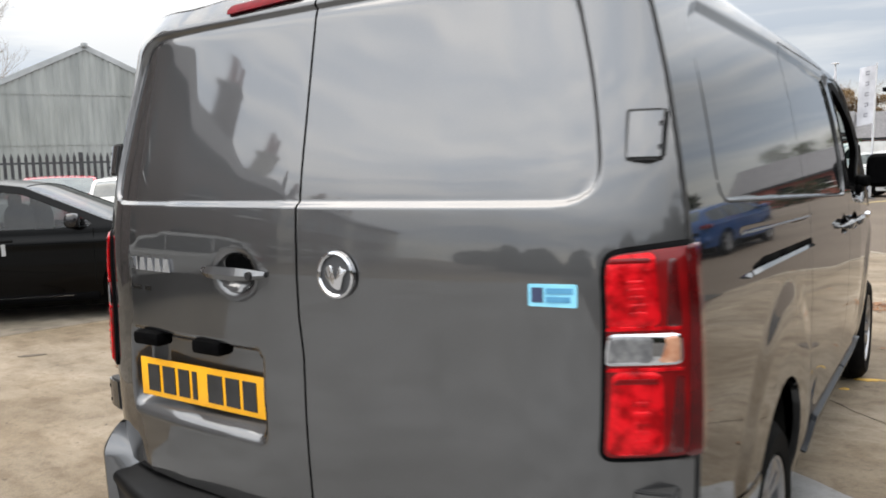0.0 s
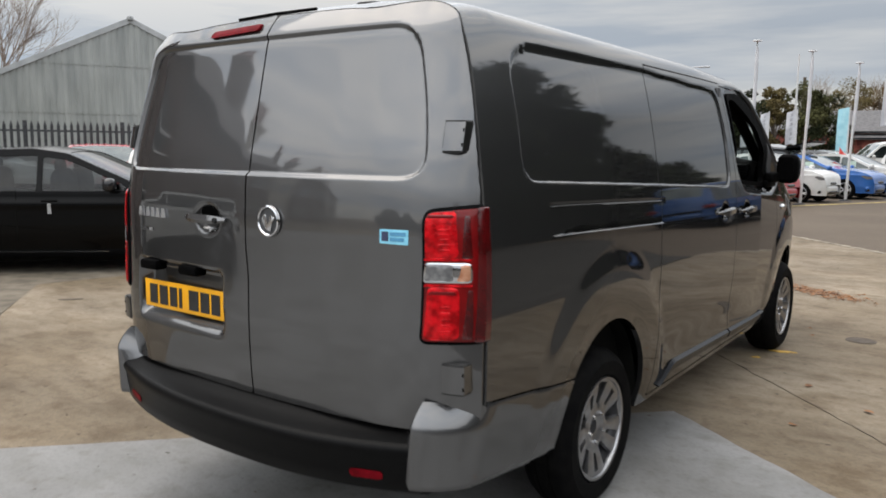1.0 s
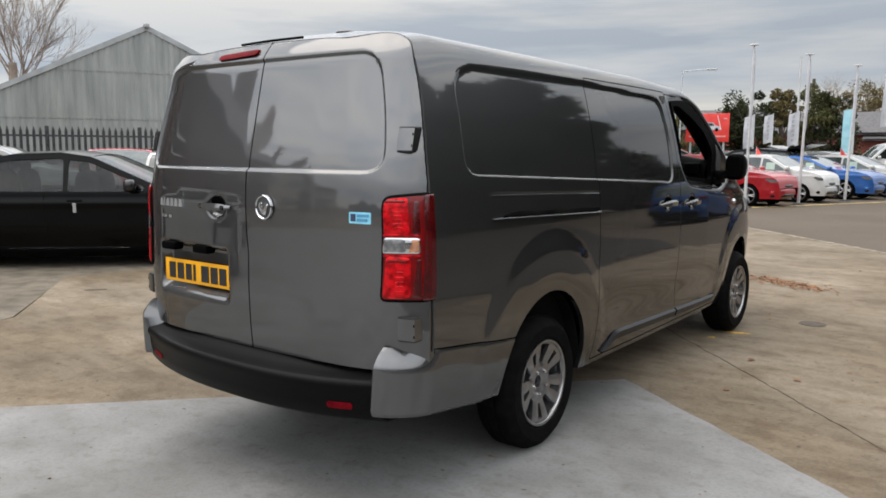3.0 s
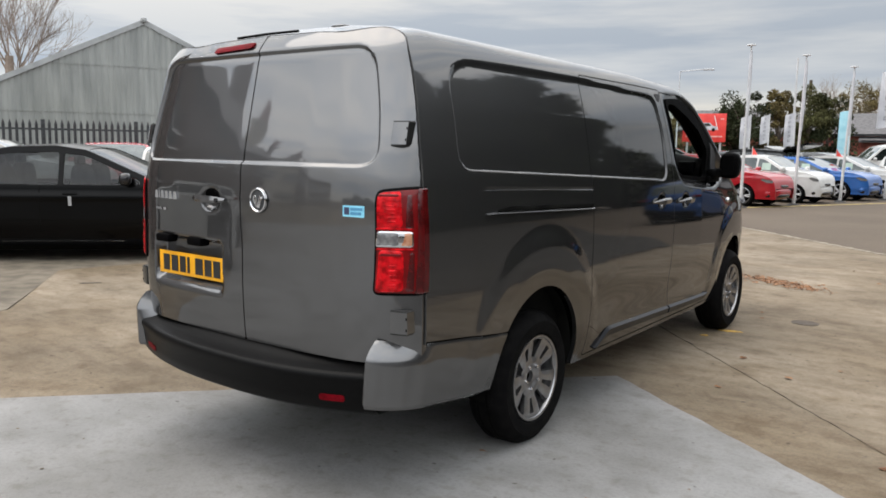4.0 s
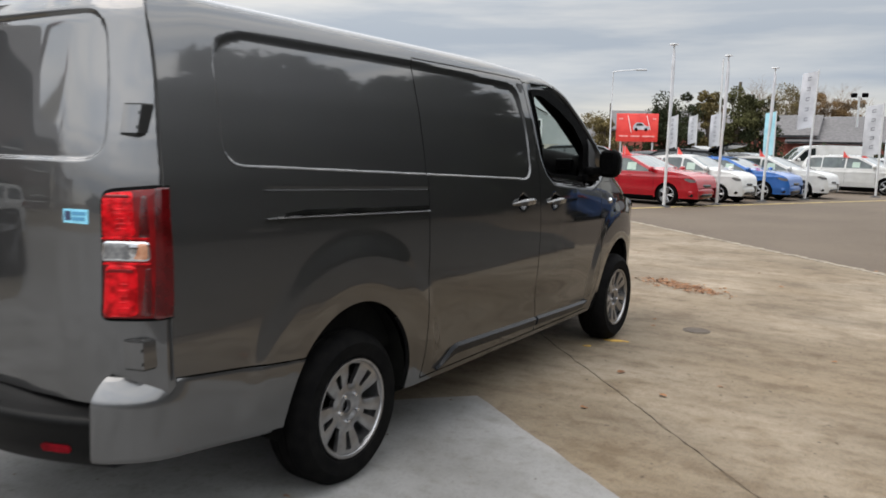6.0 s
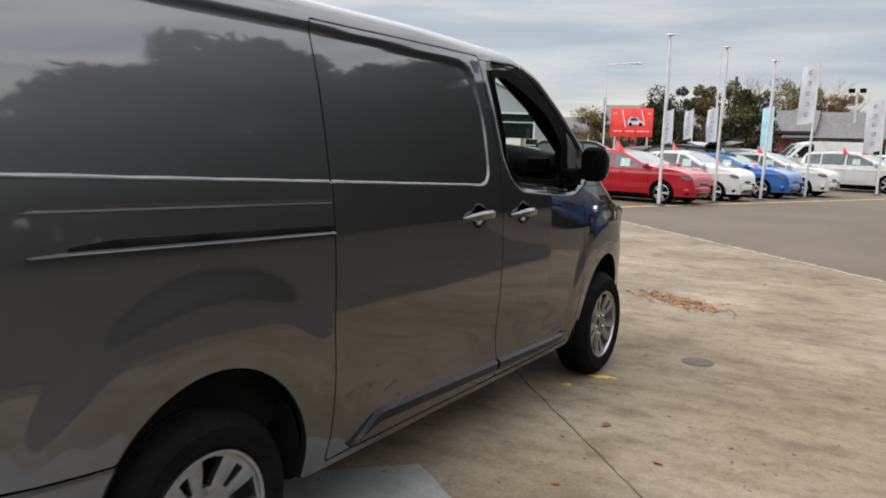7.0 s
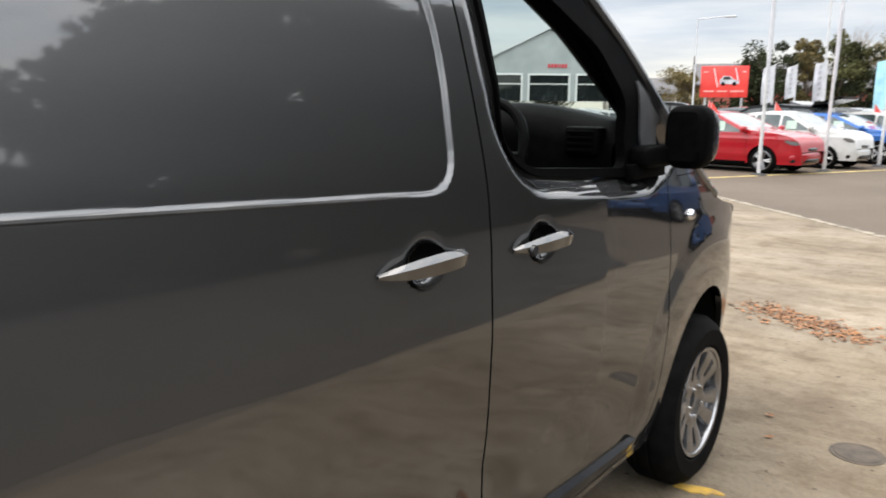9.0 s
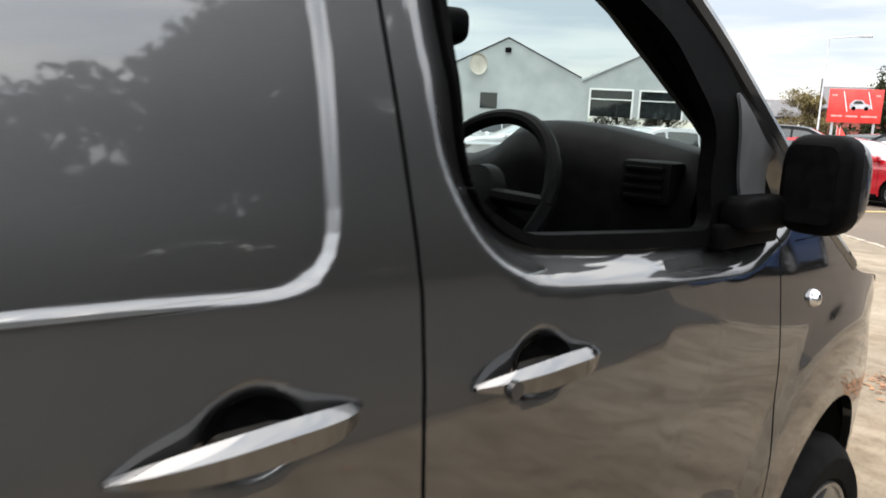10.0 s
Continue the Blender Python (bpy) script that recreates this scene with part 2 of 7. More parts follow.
def paint_mat(name, color, metal=0.0, rough=0.35, flake=False, coat=1.0):
    m = material(name, color, rough, metal, Coat_Weight=coat, Coat_Roughness=0.04)
    d = [c * 0.93 for c in color]
    u = [min(1, c * 1.07) for c in color]
    vary(m, d, u, 900 if flake else 3, 2, second=(1.3, (0.95, 0.945, 0.93), 0.35, 0.6))
    return m


M = {}
M["van_paint"] = paint_mat("van_paint", (0.1, 0.1003, 0.103), 0.98, 0.42, True)
# metal flake darkens when seen aslant
M["van_paint"].node_tree.nodes["Principled BSDF"].inputs["Coat IOR"].default_value = 1.78
M["van_paint"].node_tree.nodes["Principled BSDF"].inputs["Specular Tint"].default_value = (0.0, 0.0, 0.0, 1)
M["bumper_plastic"] = vary(material("bumper_plastic", (0.01, 0.01, 0.011), 0.4, Specular_IOR_Level=0.1), (0.0015, 0.0015, 0.0016), (0.003, 0.003, 0.0031), 60, 3, bump=0.0003, bump_scale=500)
M["black_plastic"] = vary(material("black_plastic", (0.01, 0.01, 0.011), 0.6, Specular_IOR_Level=0.02), (0.0013, 0.0013, 0.0014), (0.0026, 0.0026, 0.0028), 60, 3, bump=0.0006, bump_scale=500)
M["black_gloss"] = vary(material("black_gloss", (0.012, 0.012, 0.013), 0.12), (0.010, 0.010, 0.011), (0.016, 0.016, 0.017), 8)
M["rubber"] = vary(material("rubber", (0.022, 0.022, 0.023), 0.75), (0.016, 0.016, 0.017), (0.034, 0.033, 0.031), 14, 4, bump=0.0008, bump_scale=160)
M["tyre"] = vary(material("tyre", (0.012, 0.012, 0.013), 0.75, Specular_IOR_Level=0.04), (0.003, 0.003, 0.0032), (0.006, 0.0058, 0.0056), 22, 4, bump=0.001, bump_scale=120)
M["dark"] = vary(material("dark_underside", (0.008, 0.008, 0.008), 0.9, Specular_IOR_Level=0.0), (0.005, 0.005, 0.005), (0.011, 0.011, 0.01), 6)
M["sill_gloss"] = vary(material("sill_gloss", (0.012, 0.013, 0.016), 0.22, Specular_IOR_Level=0.12), (0.006, 0.007, 0.009), (0.010, 0.011, 0.013), 8)
M["alloy"] = vary(material("alloy", (0.5, 0.5, 0.51), 0.36, 1.0), (0.28, 0.28, 0.288), (0.38, 0.38, 0.388), 18, 3)
M["chrome"] = vary(material("chrome", (0.82, 0.82, 0.84), 0.1, 1.0), (0.58, 0.58, 0.6), (0.68, 0.68, 0.69), 9)
M["red_lens"] = vary(material("red_lens", (0.4, 0.004, 0.006), 0.3, Specular_IOR_Level=0.2, Coat_Weight=0.25, Coat_Roughness=0.02), (0.075, 0.0004, 0.001), (0.17, 0.001, 0.002), 14, 2, lo=0.3, hi=0.7)
M["red_bright"] = vary(material("red_bright", (0.75, 0.012, 0.015), 0.22, 0.35, Specular_IOR_Level=0.2, Coat_Weight=0.2, Coat_Roughness=0.02), (0.3, 0.002, 0.004), (0.75, 0.008, 0.014), 34, 2, bump=0.004, bump_scale=30)
M["stop_red"] = vary(material("stop_red", (0.22, 0.003, 0.008), 0.5, Specular_IOR_Level=0.05), (0.09, 0.0015, 0.004), (0.16, 0.003, 0.008), 30, 2)
M["red_dark"] = vary(material("red_dark", (0.06, 0.002, 0.003), 0.15, Coat_Weight=0.5, Coat_Roughness=0.02), (0.04, 0.0015, 0.002), (0.08, 0.003, 0.004), 20)
M["clear_lens"] = vary(material("clear_lens", (0.6, 0.6, 0.6), 0.1, 0.35, Coat_Weight=1.0), (0.14, 0.14, 0.145), (0.23, 0.23, 0.23), 60, 2, bump=0.0006, bump_scale=200)
M["amber"] = vary(material("amber_lens", (0.75, 0.32, 0.14), 0.15, 0.2, Coat_Weight=1.0), (0.42, 0.17, 0.09), (0.6, 0.32, 0.2), 40)
M["plate_yellow"] = vary(material("plate_yellow", (0.9, 0.47, 0.01), 0.35), (0.8, 0.36, 0.006), (0.88, 0.41, 0.01), 14)
M["plate_black"] = vary(material("plate_black", (0.015, 0.015, 0.015), 0.4), (0.012, 0.012, 0.012), (0.02, 0.02, 0.02), 30)
M["plate_white"] = vary(material("plate_white", (0.75, 0.75, 0.73), 0.4), (0.7, 0.7, 0.68), (0.8, 0.8, 0.78), 12)
M["sticker_blue"] = vary(material("sticker_blue", (0.22, 0.6, 0.78), 0.35), (0.19, 0.55, 0.74), (0.25, 0.64, 0.8), 25)
M["ink"] = vary(material("ink", (0.03, 0.04, 0.09), 0.5), (0.02, 0.03, 0.07), (0.04, 0.05, 0.11), 30)
M["ink_blue"] = vary(material("ink_blue", (0.06, 0.25, 0.42), 0.5), (0.05, 0.22, 0.38), (0.08, 0.29, 0.47), 30)
M["interior"] = vary(material("interior_plastic", (0.012, 0.012, 0.013), 0.5, Specular_IOR_Level=0.025), (0.0022, 0.0022, 0.0024), (0.004, 0.004, 0.0043), 30, 3, bump=0.0005, bump_scale=400)
M["interior_grey"] = vary(material("interior_grey", (0.075, 0.078, 0.082), 0.55), (0.036, 0.037, 0.039), (0.052, 0.053, 0.056), 20, 3)
M["liner"] = vary(material("roof_liner", (0.25, 0.25, 0.24), 0.9), (0.21, 0.21, 0.2), (0.28, 0.28, 0.27), 40, bump=0.0006, bump_scale=300)
M["cloth"] = vary(material("seat_cloth", (0.04, 0.04, 0.043), 0.9), (0.03, 0.03, 0.033), (0.055, 0.055, 0.058), 80, bump=0.001, bump_scale=300)
M["glass"] = pane("clear_glass", (0.74, 0.83, 0.8))
M["dark_glass"] = vary(material("dark_glass", (0.012, 0.016, 0.016), 0.03, Coat_Weight=0.5), (0.008, 0.011, 0.011), (0.02, 0.025, 0.025), 2.0)
M["light_glass"] = vary(material("light_glass", (0.1, 0.13, 0.13), 0.04, Coat_Weight=0.5), (0.025, 0.035, 0.034), (0.085, 0.105, 0.1), 2.2)
M["smoke_glass"] = pane("smoked_glass", (0.34, 0.36, 0.36))


def grime(m, fine, fine_low, fine_span, blot, blot_tint, blot_span):
    """Fine grain and middle-sized blots over what colours the base already."""
    n, l = m.node_tree.nodes, m.node_tree.links
    b = n["Principled BSDF"]
    col = b.inputs["Base Color"].links[0].from_socket
    tc = n.new("ShaderNodeTexCoord")
    for scale, tint, (lo, hi), detail in ((fine, (fine_low,) * 3, fine_span, 2), (blot, blot_tint, blot_span, 8)):
        z = n.new("ShaderNodeTexNoise")
        z.inputs["Scale"].default_value, z.inputs["Detail"].default_value = scale, detail
        l.new(tc.outputs["Object"], z.inputs["Vector"])
        r = n.new("ShaderNodeValToRGB")
        r.color_ramp.elements[0].position, r.color_ramp.elements[0].color = lo, (*tint, 1)
        r.color_ramp.elements[1].position, r.color_ramp.elements[1].color = hi, (1, 1, 1, 1)
        l.new(z.outputs["Fac"], r.inputs[0])
        x = n.new("ShaderNodeMixRGB")
        x.blend_type, x.inputs[0].default_value = "MULTIPLY", 1
        l.new(col, x.inputs[1])
        l.new(r.outputs[0], x.inputs[2])
        col = x.outputs[0]
    l.new(col, b.inputs["Base Color"])
    return m


def streaked(m, scale, stretch, turn, low, span, specks=None):
    """Brushed streaks across a surface, and now and then a dark speck."""
    n, l = m.node_tree.nodes, m.node_tree.links
    b = n["Principled BSDF"]
    tc = n.new("ShaderNodeTexCoord")
    mp = n.new("ShaderNodeMapping")
    mp.inputs["Rotation"].default_value = (0, 0, turn)
    mp.inputs["Scale"].default_value = stretch
    l.new(tc.outputs["Object"], mp.inputs["Vector"])
    layers = [(scale, mp.outputs["Vector"], low, span, 6)]
    if specks:
        layers.append((specks[0], tc.outputs["Object"], (0.32, 0.29, 0.25), specks[1], 1))
    for sc, vec, tint, (lo, hi), detail in layers:
        col = b.inputs["Base Color"].links[0].from_socket
        z = n.new("ShaderNodeTexNoise")
        z.inputs["Scale"].default_value, z.inputs["Detail"].default_value = sc, detail
        l.new(vec, z.inputs["Vector"])
        r = n.new("ShaderNodeValToRGB")
        r.color_ramp.elements[0].position, r.color_ramp.elements[0].color = lo, (*tint, 1)
        r.color_ramp.elements[1].position, r.color_ramp.elements[1].color = hi, (1, 1, 1, 1)
        l.new(z.outputs["Fac"], r.inputs[0])
        x = n.new("ShaderNodeMixRGB")
        x.blend_type, x.inputs[0].default_value = "MULTIPLY", 1
        l.new(col, x.inputs[1])
        l.new(r.outputs[0], x.inputs[2])
        l.new(x.outputs[0], b.inputs["Base Color"])
    return m


def ground_mat():
    """Old cast concrete: faint brushed streaks, stains, dirty patches."""
    m = material("concrete_yard", (0.4, 0.36, 0.3), 0.85)
    vary(m, (0.172, 0.137, 0.096), (0.297, 0.244, 0.18), 0.9, 12, stretch=(0.8, 1.4, 1), turn=radians(48), bump=0.004, bump_scale=60,
         lo=0.3, hi=0.7, second=(0.45, (0.72, 0.675, 0.6), 0.4, 0.58))
    grime(m, 170, 0.72, (0.36, 0.54), 3.2, (0.74, 0.69, 0.62), (0.33, 0.5))
    streaked(m, 2.6, (1, 3.2, 1), radians(62), (0.82, 0.79, 0.75), (0.38, 0.56), (19, (0.22, 0.27)))
    return grime(m, 38, 0.86, (0.38, 0.52), 11, (0.84, 0.81, 0.77), (0.36, 0.48))


M["concrete"] = ground_mat()
M["tarmac"] = vary(material("tarmac", (0.1, 0.09, 0.08), 0.9), (0.081, 0.061, 0.043), (0.113, 0.085, 0.06), 35, 6, bump=0.004, bump_scale=150, second=(0.25, (0.82, 0.8, 0.78), 0.4, 0.6))
M["unseen_ground"] = vary(material("unseen_ground", (0.05, 0.048, 0.045), 0.9), (0.026, 0.023, 0.02), (0.046, 0.041, 0.035), 3, 8, bump=0.004, bump_scale=150, second=(0.4, (0.8, 0.8, 0.8), 0.4, 0.6))
M["kerb_stone"] = vary(material("kerb_stone", (0.3, 0.27, 0.22), 0.9), (0.12, 0.1, 0.075), (0.27, 0.235, 0.18), 7, 6, bump=0.006, bump_scale=40)
M["concrete_stain_shade"] = vary(material("concrete_stain_shade", (0.1, 0.09, 0.08), 0.9), (0.11, 0.092, 0.07), (0.19, 0.162, 0.125), 5, 6, bump=0.004, bump_scale=90, second=(0.8, (0.7, 0.69, 0.66), 0.38, 0.6))
M["bay_paint"] = grime(streaked(grime(vary(material("bay_paint", (0.4, 0.41, 0.42), 0.7), (0.181, 0.18, 0.177), (0.232, 0.23, 0.226), 1.6, 8, bump=0.002, bump_scale=60, second=(0.8, (0.84, 0.83, 0.81), 0.38, 0.6)), 190, 0.8, (0.28, 0.45), 4.5, (0.84, 0.83, 0.8), (0.27, 0.43)), 3, (1, 2.5, 1), radians(48), (0.9, 0.895, 0.885), (0.36, 0.54), (17, (0.2, 0.25))), 45, 0.9, (0.36, 0.5), 13, (0.86, 0.845, 0.82), (0.33, 0.44))
M["yellow_paint"] = vary(material("yellow_paint", (0.55, 0.4, 0.06), 0.8), (0.36, 0.22, 0.06), (0.55, 0.33, 0.04), 22, 5)
M["old_yellow"] = vary(material("old_yellow_line", (0.35, 0.27, 0.1), 0.85), (0.3, 0.23, 0.1), (0.5, 0.38, 0.13), 3, 5)
M["joint"] = vary(material("joint_dirt", (0.07, 0.06, 0.05), 0.95), (0.035, 0.028, 0.021), (0.13, 0.104, 0.075), 6, 5)
M["iron"] = vary(material("cast_iron", (0.08, 0.075, 0.07), 0.8, 0.0), (0.045, 0.034, 0.024), (0.085, 0.064, 0.045), 14, 4, bump=0.002, bump_scale=100)
M["leaf_brown"] = vary(material("dead_leaf", (0.2, 0.09, 0.04), 0.8), (0.10, 0.042, 0.018), (0.30, 0.14, 0.06), 9, 3)
M["debris"] = vary(material("dirt_speck", (0.08, 0.06, 0.045), 0.9), (0.04, 0.03, 0.02), (0.14, 0.1, 0.06), 12, 3)

# ---- the van: forward is +y, rear axle at y = 0 ----
VAN = thing("panel_van", "metallic grey long panel van with the driver's window down", "van")
PAINT = M["van_paint"]

# half of the body's cross-section, from the sill round to the roof's middle
_pts = [(0.835, 0.2), (0.872, 0.3), (0.9, 0.43), (0.917, 0.6), (0.926, 0.78), (0.93, 0.98), (0.924, 1.18), (0.909, 1.35), (0.886, 1.5), (0.858, 1.65),
        (0.829, 1.77), (0.808, 1.85), (0.791, 1.905), (0.764, 1.947), (0.70, 1.974), (0.60, 1.99), (0.35, 2.012), (0.0, 2.02)]
_px, _pz = np.array([p[0] for p in _pts]), np.array([p[1] for p in _pts])
_cl = np.concatenate([[0], np.cumsum(np.hypot(np.diff(_px), np.diff(_pz)))])
S_END = _cl[-1]
_sd = np.linspace(0, S_END, 1200)
_kern = np.hanning(61)
_kern /= _kern.sum()


def _smooth(a):
    p = np.concatenate([2 * a[0] - a[30:0:-1], a, 2 * a[-1] - a[-2:-32:-1]])
    return np.convolve(p, _kern, "valid")


_cx, _cz = _smooth(np.interp(_sd, _cl, _px)), _smooth(np.interp(_sd, _cl, _pz))
_tx, _tz = np.gradient(_cx), np.gradient(_cz)
_tl = np.hypot(_tx, _tz)
_nx, _nz = _tz / _tl, -_tx / _tl


def sec(arr, s):
    return np.interp(s, _sd, arr)


def W(z):
    """Half width at a height below the roof's shoulder."""
    return np.interp(z, _cz, _cx)


A_LINE = soft_curve([(1.5, 2.12), (1.95, 1.945), (2.2, 1.835), (2.5, 1.66), (2.8, 1.455), (3.1, 1.26), (3.35, 1.13), (3.7, 1.07), (3.95, 0.98), (4.1, 0.80), (4.14, 0.3)], 0.06)
SEAM_B = curve([(0.2, 1.80), (0.32, 1.80), (0.65, 1.738), (0.95, 1.747), (1.28, 1.742), (1.53, 1.712), (1.83, 1.675), (1.95, 1.66)])
SEAM_F = soft_curve([(0.2, 2.70), (0.4, 2.72), (0.56, 2.775), (0.7, 2.792), (0.95, 2.80), (1.21, 2.775), (1.3, 2.775)], 0.05)
REAR_C = soft_curve([(0.2, -1.11), (0.5, -1.135), (0.7, -1.152), (0.9, -1.16), (1.26, -1.163), (1.34, -1.157), (1.4, -1.149), (1.45, -1.139), (1.5, -1.1265), (1.6, -1.0995), (1.7, -1.0725), (1.8, -1.0455), (1.875, -1.0255), (1.93, -0.988), (1.99, -0.93), (2.1, -0.8)], 0.03)
REAR_D = soft_curve([(0, 0), (0.2, 0.004), (0.45, 0.015), (0.625, 0.034), (0.72, 0.056), (0.784, 0.08), (0.83, 0.106), (0.87, 0.138), (0.9, 0.168), (0.925, 0.2), (0.95, 0.25)], 0.03)
# the doors bow less across towards the roof
DOOR_BOW = soft_curve([(1.2, 1.0), (1.4, 0.95), (1.5, 0.86), (1.6, 0.78), (1.7, 0.70), (1.8, 0.60), (1.9, 0.46), (2.0, 0.4)], 0.04)
WIN = rounded([(1.765, 1.835), (1.803, 1.55), (1.835, 1.43), (1.895, 1.348), (1.98, 1.309), (2.2, 1.29), (2.62, 1.266), (2.83, 1.33), (2.53, 1.622), (2.27, 1.762), (2.0, 1.85)], 0.05)
WIN_IN = rounded([(1.79, 1.80), (1.815, 1.55), (1.834, 1.452), (1.868, 1.383), (1.962, 1.331), (2.04, 1.325), (2.512, 1.299), (2.5, 1.48), (2.343, 1.63), (2.12, 1.736), (1.9, 1.806)], 0.045)
WIN_S, WIN_IN_S = poly_sdf(WIN), poly_sdf(WIN_IN)
QUARTER_S = poly_sdf(rounded([(2.565, 1.56), (2.635, 1.335), (2.765, 1.335), (2.80, 1.395), (2.785, 1.42)], 0.02))
PANEL = rounded([(-0.70, 1.388), (0.5, 1.34), (1.63, 1.293), (1.632, 1.60), (1.57, 1.835), (0.55, 1.865), (-0.55, 1.86), (-0.69, 1.80)], 0.09)
PANEL_S = poly_sdf(PANEL)
ARCHES = ((0.0, 0.36, 0.418, 0.452), (3.24, 0.36, 0.405, 0.445))


def arch_r(y, z, k):
    cy, cz, a, b = ARCHES[k]
    return np.hypot((y - cy) / a, (z - cz) / b)


def arch_keep(y, z):
    return np.minimum((arch_r(y, z, 0) - 1) * 0.43, (arch_r(y, z, 1) - 1) * 0.43)


def taper(y, z):
    """How far the flanks draw in towards the nose."""
    t = np.clip((np.asarray(y, float) - 2.3) / 1.85, 0, 1)
    return 0.045 * t + 0.30 * t ** 5 + 0.04 * t * sm(1.0, 1.3, z)


def relief(y, z):
    """Pressed shapes of the flank: sunk upper panel, arch flares, rail groove, shoulder under the cab window."""
    d = -0.010 * sm(0.0, 0.010, PANEL_S(y, z))
    for k in (0, 1):
        r = arch_r(y, z, k)
        d = d + 0.012 * (1 - sm(1.40, 1.68, r)) * sm(0.3, 0.55, z) - 0.004 * (1 - sm(1.0, 1.2, r))
    zr = 1.2 - 0.03 * y
    inr = sm(-0.54, -0.51, y) * (1 - sm(0.56, 0.57, y))
    d = d - 0.002 * np.exp(-((z - zr - 0.092) / 0.006) ** 2) * inr
    d = d - (0.042 - 0.030 * sm(1.36, 1.54, z)) * sm(0.0, 0.05, WIN_S(y, z) + 0.056)
    for ym, zm in ((1.517, 1.168), (1.96, 1.155)):
        d = d - 0.026 * (1 - sm(0.45, 1.0, np.hypot((y - ym) / 0.060, (z - zm) / 0.047)))
    d = d - 0.010 * np.exp(-((z - 0.56) / 0.10) ** 2) * sm(0.55, 0.9, y) * (1 - sm(2.3, 2.75, y))
    return d


def rear_drop(x, z):
    """How far the roof comes down towards the rear doors; less at the corners."""
    return 0.054 * sm(1.8, 1.97, z) * (1 - 0.7 * sm(0.45, 0.74, np.abs(x)))


def tail_edge(s):
    """Where the flank and the roof meet the rear doors."""
    z0 = sec(_cz, s)
    q = sec(_cx, s) / W(np.minimum(z0, 1.93)) * 0.925
    zr = z0 - rear_drop(sec(_cx, s), z0)
    return REAR_C(zr) + REAR_D(q) * DOOR_BOW(zr) + 0.004


def flank(y, s, side=1, out=0.0):
    x0, z0 = sec(_cx, s), sec(_cz, s)
    nx, nz = sec(_nx, s), sec(_nz, s)
    d = relief(y, z0) * (z0 < 1.93) + out
    drop = 0.93 * rear_drop(x0, z0) * sm(0.2, 0.0, y - tail_edge(s)) + 0.02 * sm(1.2, 2.1, y) * sm(1.85, 1.95, z0)
    x = x0 + nx * d - taper(y, z0) * np.clip(x0 / 0.7, 0, 1)
    return side * x, y + 0 * s, z0 + nz * d - drop


def zs(s):
    return sec(_cz, s)


def bulge(x):
    return 0.24 * (1 - np.clip(np.abs(x) / 0.86, 0, 1) ** 2)


def nose_keep(y, s):
    return A_LINE(y - bulge(sec(_cx, s))) - zs(s)


def masks(name):
    g = 0.0035

    def slide(y, z):
        return np.minimum.reduce([y - 0.53, SEAM_B(z) - y, z - 0.342, 1.888 - z]) - g

    def door(y, z):
        top = A_LINE(y) - 0.012
        return np.minimum.reduce([y - SEAM_B(z), SEAM_F(z) - y + 3 * (z > 1.3), z - 0.342, top - z, 1.872 - z, (arch_r(y, z, 1) - 1.03) * 0.43]) - g

    def frame_(y, z):
        return np.minimum(WIN_S(y, z), -WIN_IN_S(y, z))

    if name == "slide":
        return lambda y, s: slide(y, zs(s))
    if name == "door":
        return lambda y, s: np.minimum(door(y, zs(s)), -WIN_S(y, zs(s)))
    if name == "fender":
        return lambda y, s: np.minimum.reduce([y - 2.2, nose_keep(y, s), arch_keep(y, zs(s)), -np.maximum(door(y, zs(s)), WIN_S(y, zs(s))) - 2 * g, y - SEAM_F(zs(s)) - 0.002, 1.25 - zs(s), zs(s) - 0.312])
    if name == "body":
        def f(y, s):
            z = zs(s)
            bz = np.maximum(0.708 - 0.11 * (y + 0.95) - z, -9) * 1.0
            low = np.where(y < -0.28, np.minimum(-bz - 0.002, 9), 9)
            front_low = np.minimum(2.85 - y, 9)
            keep_front = np.maximum(front_low, z - 1.253)
            return np.minimum.reduce([y - tail_edge(s), nose_keep(y, s), arch_keep(y, z), -slide(y, z) - 2 * g, -np.maximum(door(y, z), WIN_S(y, z)) - 2 * g, low, keep_front, z - 0.312])
        return f
    if name == "frame":
        return lambda y, s: frame_(y, zs(s))
    if name == "quarter":
        return lambda y, s: QUARTER_S(y, zs(s))


def sheet(name, mat, key, y0, y1, s0, s1, step, side=1, out=0.0, parent=None, label="", lip=0.025):
    ys = np.arange(y0, y1 + step, step)
    if side > 0:
        fine = np.concatenate([np.arange(1.60, 1.655, 0.004), np.arange(-0.72, -0.66, 0.004)])
        fine = fine[(fine > y0) & (fine < y1)]
        ys = np.unique(np.round(np.concatenate([ys, fine]), 4))
    ss = np.arange(s0, s1 + step * 0.5, step)
    if s1 > 2.0:
        ss = np.concatenate([np.arange(s0, 1.95, step), np.linspace(1.95, S_END, 24)])
    if side > 0:
        lo_s, hi_s = (float(np.interp(q, _cz, _sd)) for q in (1.28, 1.405))
        fine = np.arange(lo_s, hi_s, 0.004)
        fine = fine[(fine > s0) & (fine < s1)]
        ss = np.unique(np.round(np.concatenate([ss, fine]), 4))
    v, f = clip_grid(ys, ss, lambda y, s: flank(y, s, side, out), masks(key), lambda p: (p[0] - side * lip, p[1], p[2] - (lip * 0.6 if p[2] > 1.9 else 0)))
    if side < 0:
        f = [q[::-1] for q in f]
    return link(name, v, f, mat, parent or VAN, label)


